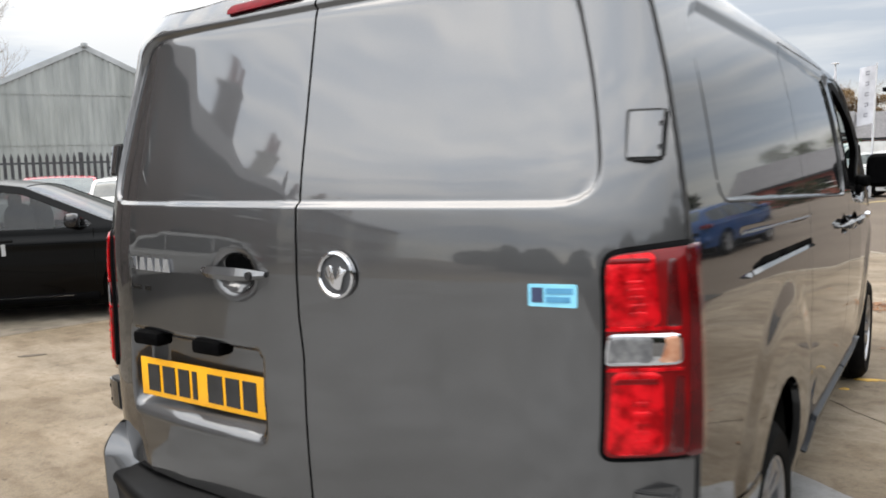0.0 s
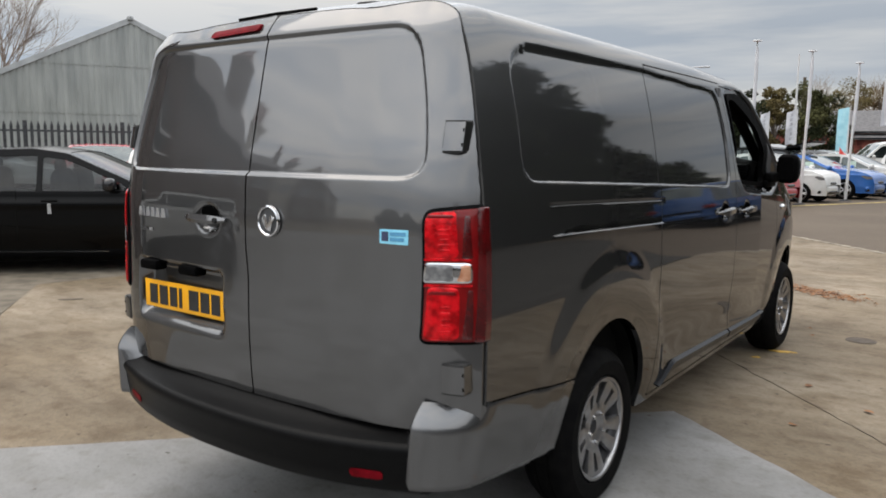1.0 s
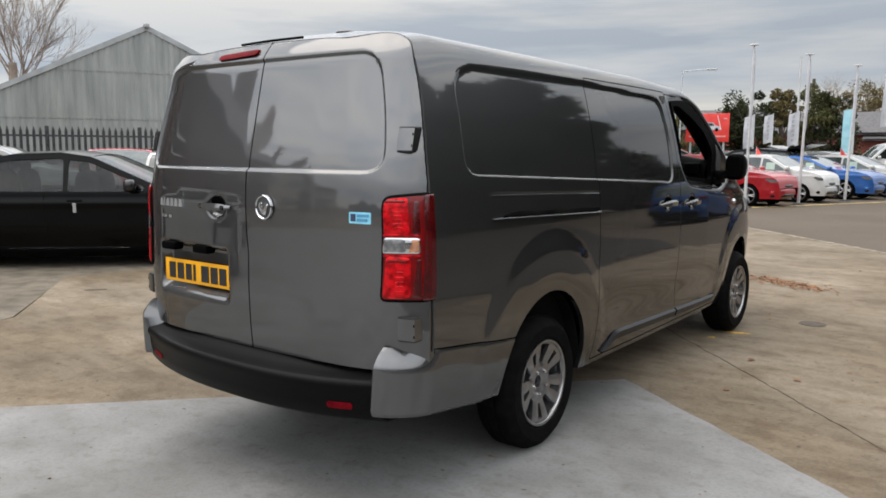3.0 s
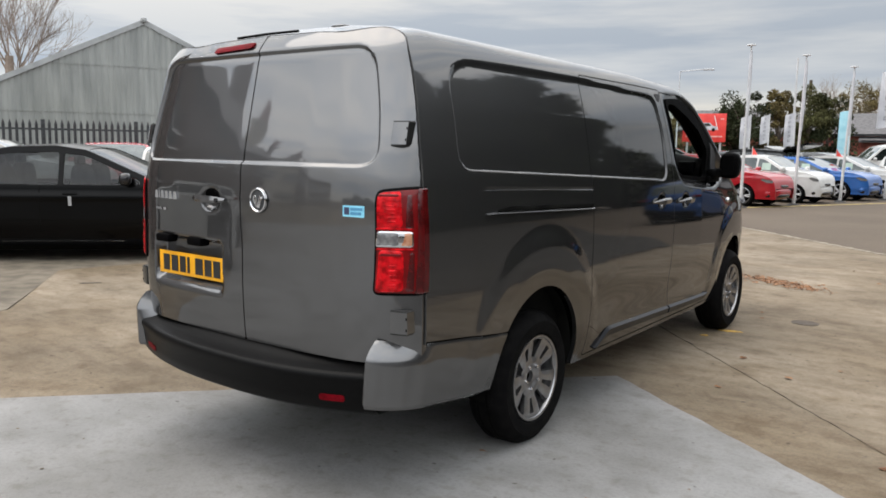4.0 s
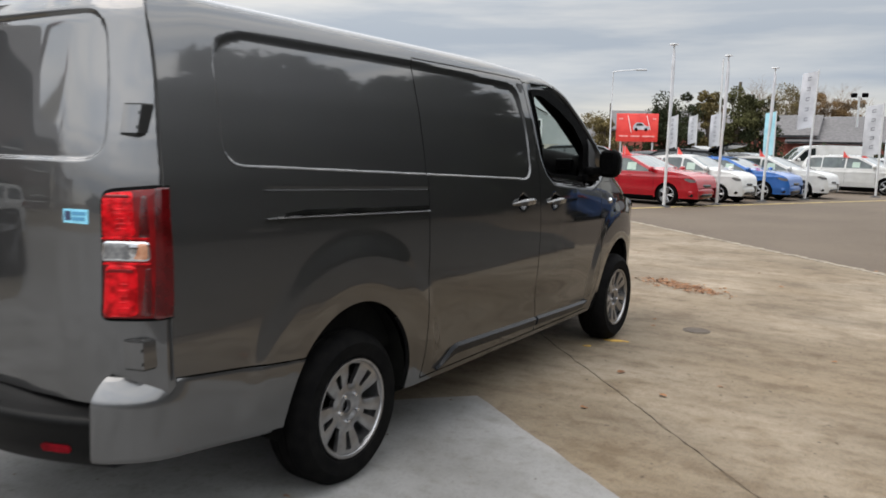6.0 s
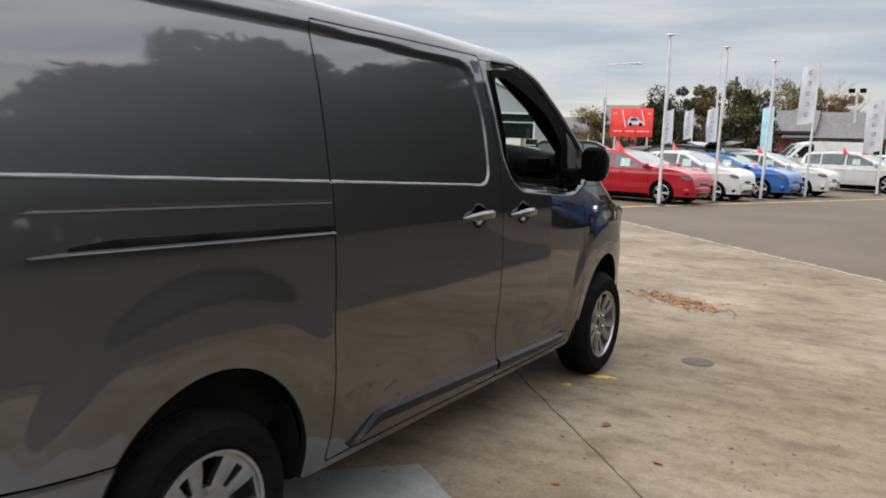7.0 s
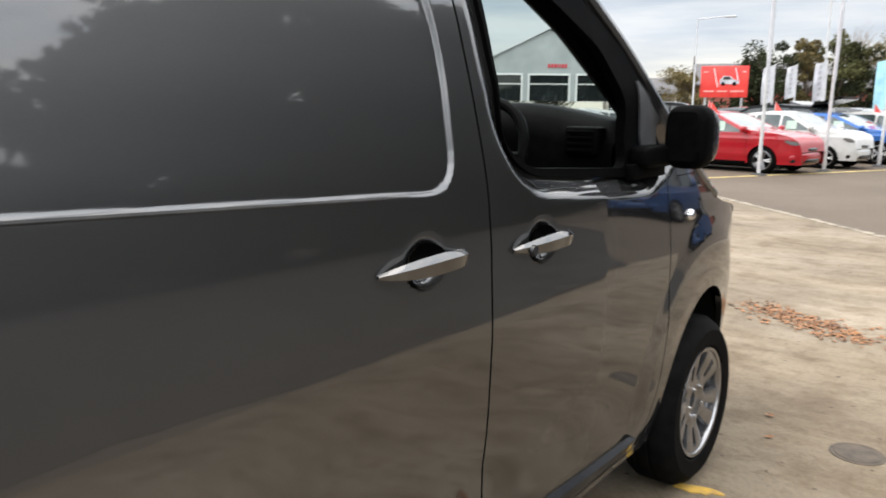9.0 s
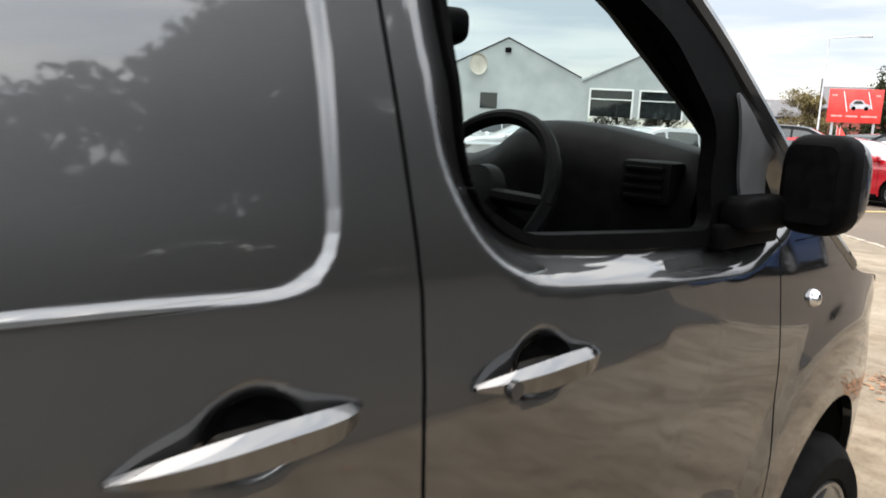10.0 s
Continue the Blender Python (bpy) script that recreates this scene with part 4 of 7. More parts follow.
for sx in (1, -1):
    x0 = sx * 0.63
    rx, rz = np.linspace(x0 - 0.055, x0 + 0.055, 13), np.linspace(0.455, 0.487, 6)
    lens_s = poly_sdf(rounded([(x0 - 0.055, 0.457), (x0 + 0.055, 0.457), (x0 + 0.055, 0.485), (x0 - 0.055, 0.485)], 0.01))
    v, f = clip_grid(rx, rz, lambda x, z: (x, bump_front(x) + np.interp(z, (0.425, 0.47, 0.535), (0.022, 0.012, 0.004)) - 0.003, z + 0.015 * np.abs(x / 0.8) ** 3), lens_s, lambda p: (p[0], p[1] + 0.02, p[2]))
    link("reflector_strip", v, f, M["stop_red"], bumper, "dark red reflector")
    # painted corner that wraps the bumper's end and runs to the wheel arch

    def corner(u, w):
        th = np.clip(u, 0, 1) * math.pi / 2
        y = -1.152 + 0.23 * (1 - np.cos(th)) + 0.62 * np.clip(u - 1, 0, 1) + 0.5 * np.maximum(-u, 0)
        zt = 0.704 - 0.11 * (y + 0.95)
        zb = 0.432 - 0.12 * (y + 0.95)
        z = zb + (zt - zb) * np.minimum(w, 1)
        side_x = W(z) + 0.005 + np.where(y > -0.9, relief(y, z), 0.0)
        x0 = 0.782 + 0.012 * np.clip(w, 0, 1)
        x = x0 + (side_x - x0) * np.sin(th) ** 1.4
        fade = 1 - sm(-1.08, -0.86, y)
        inset = 0.055 * fade * np.clip((w - 0.70) / 0.30, 0, 1) ** 1.5 + 0.003 * sm(0.96, 1.0, w) + 0.005 * sm(0.05, 0.0, w) + 0.03 * np.maximum(w - 1, 0)
        x = x - inset * np.sin(th) - np.maximum(-u, 0) * (0.12 + 0.95 * (1 - np.clip(w, 0.45, 1)))
        y = y + inset * np.cos(th)
        z = z - 0.05 * np.maximum(w - 1, 0)
        return sx * x, y, z

    def corner_keep(u, w):
        x, y, z = corner(u, w)
        return np.minimum(arch_keep(y, z), -0.30 - y)
    v, f = clip_grid(np.concatenate([np.linspace(-0.4, 0, 5), np.linspace(0, 1, 26)[1:], np.linspace(1, 2.1, 60)[1:]]), np.concatenate([np.linspace(0, 0.12, 6), np.linspace(0.12, 0.75, 14)[1:], np.linspace(0.75, 1.0, 14)[1:], [1.6]]), corner, corner_keep, lambda p: (p[0] - sx * 0.02, p[1] + 0.03, p[2]))
    link("bumper_end", v, f if sx > 0 else [q[::-1] for q in f], PAINT, bumper, "silver-grey painted bumper corner", sharp=60)

# ---- flank fittings on both sides ----
def on_flank(y, z, out, side=1):
    s = float(np.interp(z, _cz, _sd))
    p = flank(np.array(float(y)), np.array(s), side, out)
    return Vector([float(c) for c in p])


def off_flank(y, z, out, side=1):
    """As on_flank, over the plain section without its pressed shapes."""
    return Vector((side * (float(W(z)) - float(taper(y, z)) + out), float(y), float(z)))


def door_handle(y0, y1, z, side, parent):
    """A curved grip over a scooped dish."""
    bm = bmesh.new()
    rows = []
    for i in range(21):
        t = i / 20
        k = abs(2 * t - 1)
        h = 0.0215 * (1 - 0.8 * k ** (2.2 if t < 0.5 else 4))
        o = 0.003 + 0.037 * (1 - k ** (2.2 if t < 0.5 else 4))
        y = y0 + (y1 - y0) * t
        zc = z + 0.009 * (t - 0.5) + 0.004 * math.sin(math.pi * t)
        c = off_flank(y, zc, o, side)
        ring = []
        for dx, dz in ((0.0085, 0.4), (0.003, 0.66), (-0.007, 0.93), (-0.02, 0.6), (-0.02, -0.6), (-0.006, -1.0), (0.003, -0.85)):
            ring.append(bm.verts.new((c.x + side * dx * (1 - 0.5 * k ** 3), c.y, c.z + dz * h)))
        rows.append(ring)
    for r0, r1 in zip(rows, rows[1:]):
        for k in range(7):
            bm.faces.new((r0[k], r0[(k + 1) % 7], r1[(k + 1) % 7], r1[k]))
    bm.faces.new(rows[0])
    bm.faces.new(rows[-1])
    grip = part("door_handle", bm, PAINT, parent, "grey pull handle", sharp=30)
    ym = y0 + (y1 - y0) * 0.52
    for name, mat, a0, a1, ry, rz, dz in (("handle_dish", M["black_plastic"], 0, math.pi, 0.058, 0.036, 0.005), ("handle_scoop", PAINT, math.pi, 2 * math.pi, 0.05, 0.034, -0.015)):
        bm = bmesh.new()
        rings = [[bm.verts.new(on_flank(ym + ry * k * math.cos(t), z + dz + rz * k * math.sin(t), 0.007, side)) for t in np.linspace(a0, a1, 25)] for k in (1.0, 0.85, 0.7, 0.5, 0.3, 0.02)]
        for r0, r1 in zip(rings, rings[1:]):
            for i in range(24):
                bm.faces.new((r0[i], r0[i + 1], r1[i + 1], r1[i]))
        part(name, bm, mat, parent, "black upper dish" if name == "handle_dish" else "grey lower scoop")
    return grip


def strip(name, mat, y0, y1, z0, z1, zh, out, side, parent, label="", n=24, taper_l=0.0, crest=0.8):
    bm = bmesh.new()
    rows = []
    for i in range(n + 1):
        t = i / n
        y = y0 + (y1 - y0) * t
        z = z0 + (z1 - z0) * t
        h = zh * (1 - taper_l * (1 - min(1, t * 8)))
        rows.append([bm.verts.new(on_flank(y, z, 0.0005, side)), bm.verts.new(on_flank(y, z + h * 0.15, out, side)), bm.verts.new(on_flank(y, z + h * crest, out, side)), bm.verts.new(on_flank(y, z + h, 0.0005, side))])
    for r0, r1 in zip(rows, rows[1:]):
        for k in range(3):
            bm.faces.new((r0[k], r0[k + 1], r1[k + 1], r1[k]))
    bm.faces.new(rows[0])
    bm.faces.new(rows[-1])
    return part(name, bm, mat, parent, label)


for side in (1, -1):
    sd = [o for o in VAN.children if o.name.startswith("sliding_door")][0 if side > 0 else 1]
    cd = [o for o in VAN.children if o.name.startswith("cab_door")][0 if side > 0 else 1]
    door_handle(1.376, 1.648, 1.165, side, sd)
    grip = door_handle(1.828, 2.083, 1.152, side, cd)
    part("lock", lathe_mesh([(0.0005, 0.004), (0.012, 0.004), (0.014, -0.004)], 14, "x", Matrix.Translation(off_flank(1.872, 1.146, 0.0315, side))), M["black_gloss"], grip, "small dark lock cover")
    # the shade inside the rail slot is a black strip on the flank
    strip("rail_slot", M["dark"], -0.43, 0.522, 1.205, 1.175, 0.021, 0.0025, side, VAN, "sliding door rail slot, its inner shade a black strip", taper_l=0.6)
    strip("rail_lip", PAINT, -0.53, 0.522, 1.194, 1.164, 0.014, 0.014, side, VAN, "bright lower lip of the rail", taper_l=0.5, crest=0.35)
    strip("rail_line", PAINT, -0.53, 0.522, 1.298, 1.268, 0.007, 0.0035, side, VAN, "raised line over the rail", taper_l=0.5)
    # groove along the sunk panel's top and front end: its shade is a black tube
    start = min(range(len(PANEL)), key=lambda k: math.hypot(PANEL[k][0] + 0.75, PANEL[k][1] - 1.80))
    loop = [PANEL[(start + k) % len(PANEL)] for k in range(len(PANEL))]
    if loop[1][1] < loop[0][1] - 0.05 or loop[1][0] < loop[0][0] - 0.05:
        loop = loop[:1] + loop[:0:-1]
    dist = np.concatenate([[0.0], np.cumsum([math.dist(p, q) for p, q in zip(loop, loop[1:])])])
    ends = [k for k in range(len(loop)) if loop[k][0] > 1.5 and loop[k][1] < 1.6]
    d = np.arange(0.0, dist[ends[0]], 0.012)
    rim_pts = list(zip(np.interp(d, dist, [p[0] for p in loop]), np.interp(d, dist, [p[1] for p in loop])))
    for par, lo_y, hi_y in ((VAN, -9, 0.526), (sd, 0.534, 9)):
        run = [q for q in rim_pts if lo_y < q[0] < hi_y]
        thick = [0.0042 * min(1.0, 0.15 + k / 14 if lo_y < 0 else 1.0, 0.2 + (len(run) - 1 - k) / 14 if hi_y > 1 else 1.0) for k in range(len(run))]
        part("groove_shade", tube_mesh([on_flank(y, z, -0.002, side) for y, z in run], thick, 6), M["rubber"], par, "black tube for the shade in the sunk panel's edge groove")
    # sill trims: an upward sweep at the rear end, one piece a door
    for y0, y1, par in ((0.66, 1.775, sd), (1.80, 2.62, cd)):
        bm = bmesh.new()
        rows = []
        for i in range(41):
            y = y0 + (y1 - y0) * i / 40
            sweep = 1 - sm(0.66, 0.86, y)
            zt = 0.458 - 0.045 * (y - 0.86) / 1.76 - 0.10 * sweep ** 1.5
            zb = 0.395 - 0.04 * (y - 0.86) / 1.76 - 0.045 * float(sweep)
            zb = min(zb, zt - 0.004)
            pinch = 1 - float(sm(2.55, 2.62, y)) * 0.9
            zb = zt - (zt - zb) * pinch
            rows.append([bm.verts.new(on_flank(y, zb, 0.0005, side)), bm.verts.new(on_flank(y, zb + (zt - zb) * 0.2, 0.014, side)), bm.verts.new(on_flank(y, zb + (zt - zb) * 0.8, 0.018, side)), bm.verts.new(on_flank(y, zt, 0.0005, side))])
        for r0, r1 in zip(rows, rows[1:]):
            for k in range(3):
                bm.faces.new((r0[k], r0[k + 1], r1[k + 1], r1[k]))
        bm.faces.new(rows[0])
        bm.faces.new(rows[-1])
        part("sill_trim", bm, M["sill_gloss"], par, "dark glossy sill trim")
    # side repeater
    c = on_flank(2.98, 1.11, 0.006, side)
    part("side_repeater", lathe_mesh([(0.0005, 0.012), (0.014, 0.009), (0.021, 0.0), (0.022, -0.008)], 20, "x", Matrix.Translation(c) @ pose(0, 0, 0, 0, 0 if side > 0 else 180, 0)), M["chrome"], VAN, "small chrome-rimmed side repeater")
    # door mirror
    sx = side
    head = part("door_mirror", pod((sx * 0.977, 2.742, 1.386), (0.069, 0.066, 0.099), 3.6), M["black_plastic"], cd, "black plastic door mirror")
    part("mirror_arm", pod((sx * 0.902, 2.64, 1.328), (0.036, 0.115, 0.034), 4.5), M["black_plastic"], head)
    part("mirror_foot", box_mesh(min(sx * 0.875, sx * 0.905), max(sx * 0.875, sx * 0.905), 2.50, 2.74, 1.262, 1.31, 0.008), M["black_plastic"], head)
    part("mirror_pane", slab(rounded([(-0.06, -0.085), (0.06, -0.085), (0.06, 0.085), (-0.06, 0.085)], 0.025), 0.003, lambda a, b, d: Vector((sx * 0.977 + a * 0.78, 2.677 - d, 1.388 + b * 0.88))), M["black_plastic"], head, "dark mirror glass")
    part("mirror_cap", pod((sx * 0.983, 2.777, 1.388), (0.066, 0.05, 0.09), 3.2), M["black_gloss"], head)
    # bright line of the window sill
    bm = bmesh.new()
    tube(bm, [on_flank(y, z, -0.006, side) for y, z in ((1.98, 1.318), (2.2, 1.306), (2.45, 1.293))], 0.006, 6)
    part("window_seal", bm, M["rubber"], cd, "black window seal")

# ---- wheels ----
def wheel(m, parent, r=0.34, rim_r=0.222, width=0.215, face=True, paint=None):
    """A tyre, its rim, a slotted face and bolts; outward is +x."""
    hub = part("wheel", lathe_mesh([(0.0005, 0.035), (0.03, 0.034), (0.036, 0.026), (0.04, 0.0)], 24, "x"), paint or M["alloy"], parent)
    hub.matrix_basis = m
    h = width / 2
    tyre = lathe_mesh([(rim_r - 0.01, -h + 0.02), (rim_r + 0.01, -h), (r - 0.05, -h - 0.006), (r - 0.018, -h + 0.018), (r, -h + 0.05), (r, -0.035), (r - 0.008, -0.03), (r - 0.008, -0.024), (r, -0.02),
                       (r, 0.02), (r - 0.008, 0.024), (r - 0.008, 0.03), (r, 0.035), (r, h - 0.05), (r - 0.018, h - 0.018), (r - 0.05, h + 0.006), (rim_r + 0.03, h + 0.004), (rim_r + 0.01, h), (rim_r - 0.002, h - 0.014)], 56, "x")
    part("tyre", tyre, M["tyre"], hub, "black rubber tyre")
    part("rim", lathe_mesh([(rim_r - 0.002, h - 0.012), (rim_r - 0.004, h - 0.002), (rim_r - 0.014, h - 0.004), (rim_r - 0.022, h - 0.022), (rim_r - 0.03, -h + 0.03)], 48, "x"), paint or M["alloy"], hub)
    part("brake_disc", lathe_mesh([(0.0005, -0.02), (0.16, -0.022), (0.165, -0.04)], 32, "x"), M["dark"], hub, "dark brake parts")
    rs = np.linspace(0.03, rim_r - 0.012, 40)
    ts = np.linspace(0, 2 * math.pi, 241)

    def pos(rr, t):
        k = rr / rim_r
        depth = h - 0.012 - 0.03 * (1 - sm(0.12, 0.95, k)) + 0.012 * np.exp(-((k - 0.32) / 0.12) ** 2)
        ridge = (-0.005 * np.cos(5 * t) - 0.003 * np.cos(10 * t)) * sm(0.3, 0.5, k) * (1 - sm(0.86, 0.97, k))
        return depth + ridge, rr * np.cos(t), rr * np.sin(t)

    def keep(rr, t):
        a = (t % (2 * math.pi / 5)) - math.pi / 5
        k = rr / rim_r
        slot = np.maximum(np.abs(a) / (0.06 + 0.05 * k), np.abs(k - 0.66) / 0.17)
        gap = np.maximum((math.pi / 5 - np.abs(a)) / (0.10 + 0.13 * k), np.abs(k - 0.67) / 0.215)
        win = np.minimum(slot, gap) - 1
        return win * 0.022
    v, f = clip_grid(rs, ts, pos, keep, lambda p: (p[0] - 0.022, p[1], p[2]), True)
    link("wheel_face", v, f, paint or M["alloy"], hub, "silver five-spoke face with paired slots", sharp=50)
    for k in range(5):
        t = 2 * math.pi * (k + 0.5) / 5
        part("wheel_bolt", lathe_mesh([(0.0005, 0.012), (0.008, 0.011), (0.010, 0.0)], 8, "x", pose(h - 0.03, 0.062 * math.cos(t), 0.062 * math.sin(t))), M["chrome"], hub)
    return hub


for y in (0.0, 3.25):
    wheel(pose(0.795, y, 0.338, 12), VAN)
    wheel(pose(-0.795, y, 0.338, 40, 0, 180), VAN)

# ---- the cab inside ----
part("bulkhead", box_mesh(-0.82, 0.82, 1.60, 1.66, 0.4, 1.86, 0.01), M["interior_grey"], VAN, "dark grey bulkhead")
part("cab_floor", box_mesh(-0.82, 0.82, 1.62, 3.4, 0.42, 0.5, 0.01), M["interior"], VAN, "black cab floor")
part("roof_lining", box_mesh(-0.66, 0.66, 1.62, 2.12, 1.90, 1.92, 0.005), M["liner"], VAN, "pale grey roof lining")
for side in (1, -1):
    bm = bmesh.new()
    box(bm, min(side * 0.78, side * 0.83), max(side * 0.78, side * 0.83), 1.78, 2.78, 0.5, 1.25, 0.02)
    part("door_card", bm, M["interior"], VAN, "black inner door panel")
    bm = bmesh.new()
    tube(bm, [(side * 0.715, 2.0, 1.87), (side * 0.745, 2.35, 1.70), (side * 0.765, 2.65, 1.515), (side * 0.775, 3.0, 1.28)], 0.035, 8)
    part("pillar_trim", bm, M["interior"], VAN, "black windscreen pillar trim")
# dashboard: a long sculpted shelf with a hood over the dials
dz = curve([(-0.85, 1.33), (-0.3, 1.37), (0.1, 1.385), (0.22, 1.42), (0.31, 1.47), (0.37, 1.484), (0.46, 1.484), (0.54, 1.475), (0.6, 1.464), (0.68, 1.448), (0.78, 1.428), (0.85, 1.41)])
verts, faces = [], []
dx = np.linspace(-0.8, 0.8, 65)
dprof = [(0.0, -0.62), (-0.04, -0.5), (0.0, -0.35), (-0.06, -0.2), (-0.10, -0.1), (-0.07, -0.03), (-0.02, 0.0), (0.06, 0.004), (0.2, -0.05), (0.45, -0.13), (0.8, -0.22)]
for x in dx:
    for o, z in dprof:
        lift = float(dz(x))
        verts.append((x, 2.66 + o - 0.06 * math.exp(-((x - 0.42) / 0.16) ** 2) * (o < 0.1), (lift if z > -0.15 else 1.38) + z))
n = len(dprof)
for i in range(len(dx) - 1):
    for k in range(n - 1):
        faces.append([i * n + k, (i + 1) * n + k, (i + 1) * n + k + 1, i * n + k + 1])
dash = link("dashboard", verts, faces, M["interior"], VAN, "black plastic dashboard", sharp=60)
for x0, z_v in ((0.705, 1.37), (0.04, 1.26), (-0.12, 1.26), (-0.66, 1.26)):
    vent = part("air_vent", box_mesh(x0 - 0.06, x0 + 0.06, 2.535, 2.60, z_v - 0.045, z_v + 0.045, 0.012), M["interior"], dash, "dark grey air vent frame")
    for k in range(4):
        part("vent_slat", box_mesh(x0 - 0.045, x0 + 0.045, 2.528, 2.545, z_v - 0.034 + 0.019 * k, z_v - 0.024 + 0.019 * k, 0.003), M["black_plastic"], vent)
part("radio", box_mesh(-0.1, 0.16, 2.56, 2.62, 1.06, 1.18, 0.01), M["black_gloss"], dash, "black radio unit")
part("dial_hood", box_mesh(0.28, 0.56, 2.56, 2.64, 1.30, 1.41, 0.03), M["black_gloss"], dash, "dial cluster under its hood")
bm = bmesh.new()
tube(bm, [(0.12, 2.50, 0.95), (0.12, 2.44, 1.05), (0.12, 2.42, 1.12)], [0.018, 0.014, 0.026], 10)
part("gear_lever", bm, M["black_gloss"], dash, "short gear lever")
# steering wheel
SW = pose(0.43, 2.33, 1.322, -28)
bm = bmesh.new()
ring = [SW @ Vector((0.19 * math.cos(t), 0, 0.19 * math.sin(t))) for t in np.linspace(0, 2 * math.pi, 49)]
tube(bm, ring, 0.017, 10)
steer = part("steering_wheel", bm, M["interior"], VAN, "black steering wheel")
for a, b in (((-0.185, 0, 0.0), (-0.05, -0.01, 0.0)), ((0.185, 0, 0.0), (0.05, -0.01, 0.0)), ((0.0, 0, -0.185), (0.0, -0.01, -0.05))):
    part("spoke", tube_mesh([SW @ Vector(a), SW @ Vector(b)], 0.018, 8), M["interior"], steer)
part("horn_pad", lathe_mesh([(0.0005, -0.03), (0.06, -0.026), (0.075, 0.0), (0.06, 0.03)], 24, "y", SW), M["interior"], steer)
part("column", tube_mesh([SW @ Vector((0, 0.02, 0)), SW @ Vector((0, 0.32, 0))], 0.05, 10), M["interior"], steer)
# seats
for x0, w in ((0.43, 0.25), (-0.35, 0.42)):
    seat = part("cab_seat", box_mesh(x0 - w, x0 + w, 1.75, 2.22, 0.62, 0.85, 0.06), M["cloth"], VAN, "dark cloth seat")
    part("backrest", box_mesh(x0 - w, x0 + w, 1.66, 1.79, 0.8, 1.42, 0.05), M["cloth"], seat)
# interior mirror and sun visor
im = part("interior_mirror", pod((0.08, 2.52, 1.703), (0.125, 0.03, 0.047), 3.6, Matrix.Rotation(radians(-12), 4, "Z")), M["black_plastic"], VAN, "black interior mirror")
part("mirror_stem", tube_mesh([(0.07, 2.51, 1.73), (0.06, 2.56, 1.80)], 0.012, 8), M["black_plastic"], im)
part("sun_visor", box_mesh(0.2, 0.62, 2.02, 2.2, 1.86, 1.885, 0.01), M["liner"], VAN, "pale sun visor")

# ---- ground ----
def plate_z(name, pts, z0, z1, mat, label, category="", kind="structure", parent=None):
    bm = slab(pts, z1 - z0, lambda a, b, d: Vector((a, b, z0 + d)))
    ob = part(name, bm, mat, parent, "", smooth=False)
    return tagged(ob, label, category, "", kind) if not parent else ob


def half(pts, p, n):
    """The polygon's part on the side of p to which n points."""
    out = []
    for a, b in zip(pts, pts[1:] + pts[:1]):
        da, db = ((a[0] - p[0]) * n[0] + (a[1] - p[1]) * n[1]), ((b[0] - p[0]) * n[0] + (b[1] - p[1]) * n[1])
        if da >= 0:
            out.append(a)
        if da * db < 0:
            t = da / (da - db)
            out.append((a[0] + (b[0] - a[0]) * t, a[1] + (b[1] - a[1]) * t))
    return out


plate_z("ground", [(-400, -400), (400, -400), (400, 400), (-400, 400)], -0.4, -0.02, M["tarmac"], "weathered brown-grey tarmac of the lot", "ground")
YARD = [(-6.15, 1.1), (-3.4, 14.33), (2.29, 8.78), (3.15, 7.95), (3.15, -16), (-7, -16), (-4.0, -1.4), (-4.35, -0.24)]
J0, JD = (0.68, 2.69), Vector((1.64, -1.69)).normalized()
JN = Vector((-JD.y, JD.x))
far_slab = half(YARD, (J0[0] + JN.x * 0.0025, J0[1] + JN.y * 0.0025), (JN.x, JN.y))
near_slab = half(YARD, (J0[0] - JN.x * 0.0025, J0[1] - JN.y * 0.0025), (-JN.x, -JN.y))
plate_z("pavement", far_slab, -0.3, 0.0, M["concrete"], "old brushed concrete slab with stains", "pavement")
plate_z("pavement", near_slab, -0.3, 0.0, M["concrete"], "old brushed concrete slab beside the van", "pavement")
plate_z("joint", [(J0[0] - JD.x * 3, J0[1] - JD.y * 3), (J0[0] + JD.x * 3.45, J0[1] + JD.y * 3.45), (J0[0] + JD.x * 3.45 + 0.02, J0[1] + JD.y * 3.45 + 0.02), (J0[0] - JD.x * 3 + 0.02, J0[1] - JD.y * 3 + 0.02)], -0.02, -0.008, M["joint"], "dirt-filled joint between concrete slabs", "joint")
# ragged crack along the joint
crack_r = random.Random(23)


def crack(p, d, length, w, n, name="joint_crack"):
    side_v = Vector((-d.y, d.x))
    up, dn = [], []
    off = 0.0
    for k in range(n + 1):
        off = off * 0.8 + crack_r.uniform(-0.009, 0.009)
        c = p + d * (length * k / n) + side_v * off
        hw_ = w * crack_r.uniform(0.35, 1.3) * (1 if k < n else 0.1)
        up.append(tuple(c + side_v * hw_))
        dn.append(tuple(c - side_v * hw_))
    plate_z(name, up + dn[::-1], -0.001, 0.0025, M["joint"], "ragged dirty crack in the concrete", "crack")


crack(Vector(J0) - JD * 1.0, JD, 4.45, 0.0022, 113)
# worn kerb strip between concrete and tarmac
bm = bmesh.new()
rng = random.Random(3)
a, b = Vector((-3.4, 14.33)), Vector((3.15, 7.95))
d = (b - a).normalized()
n = Vector((d.y, -d.x))
edge_in = [tuple(a.lerp(b, k / 90) + n * (0.02 + rng.uniform(-0.02, 0.02))) for k in range(91)]
edge_out = [tuple(a.lerp(b, k / 90) - n * (0.1 + rng.uniform(-0.045, 0.045))) for k in range(91)]
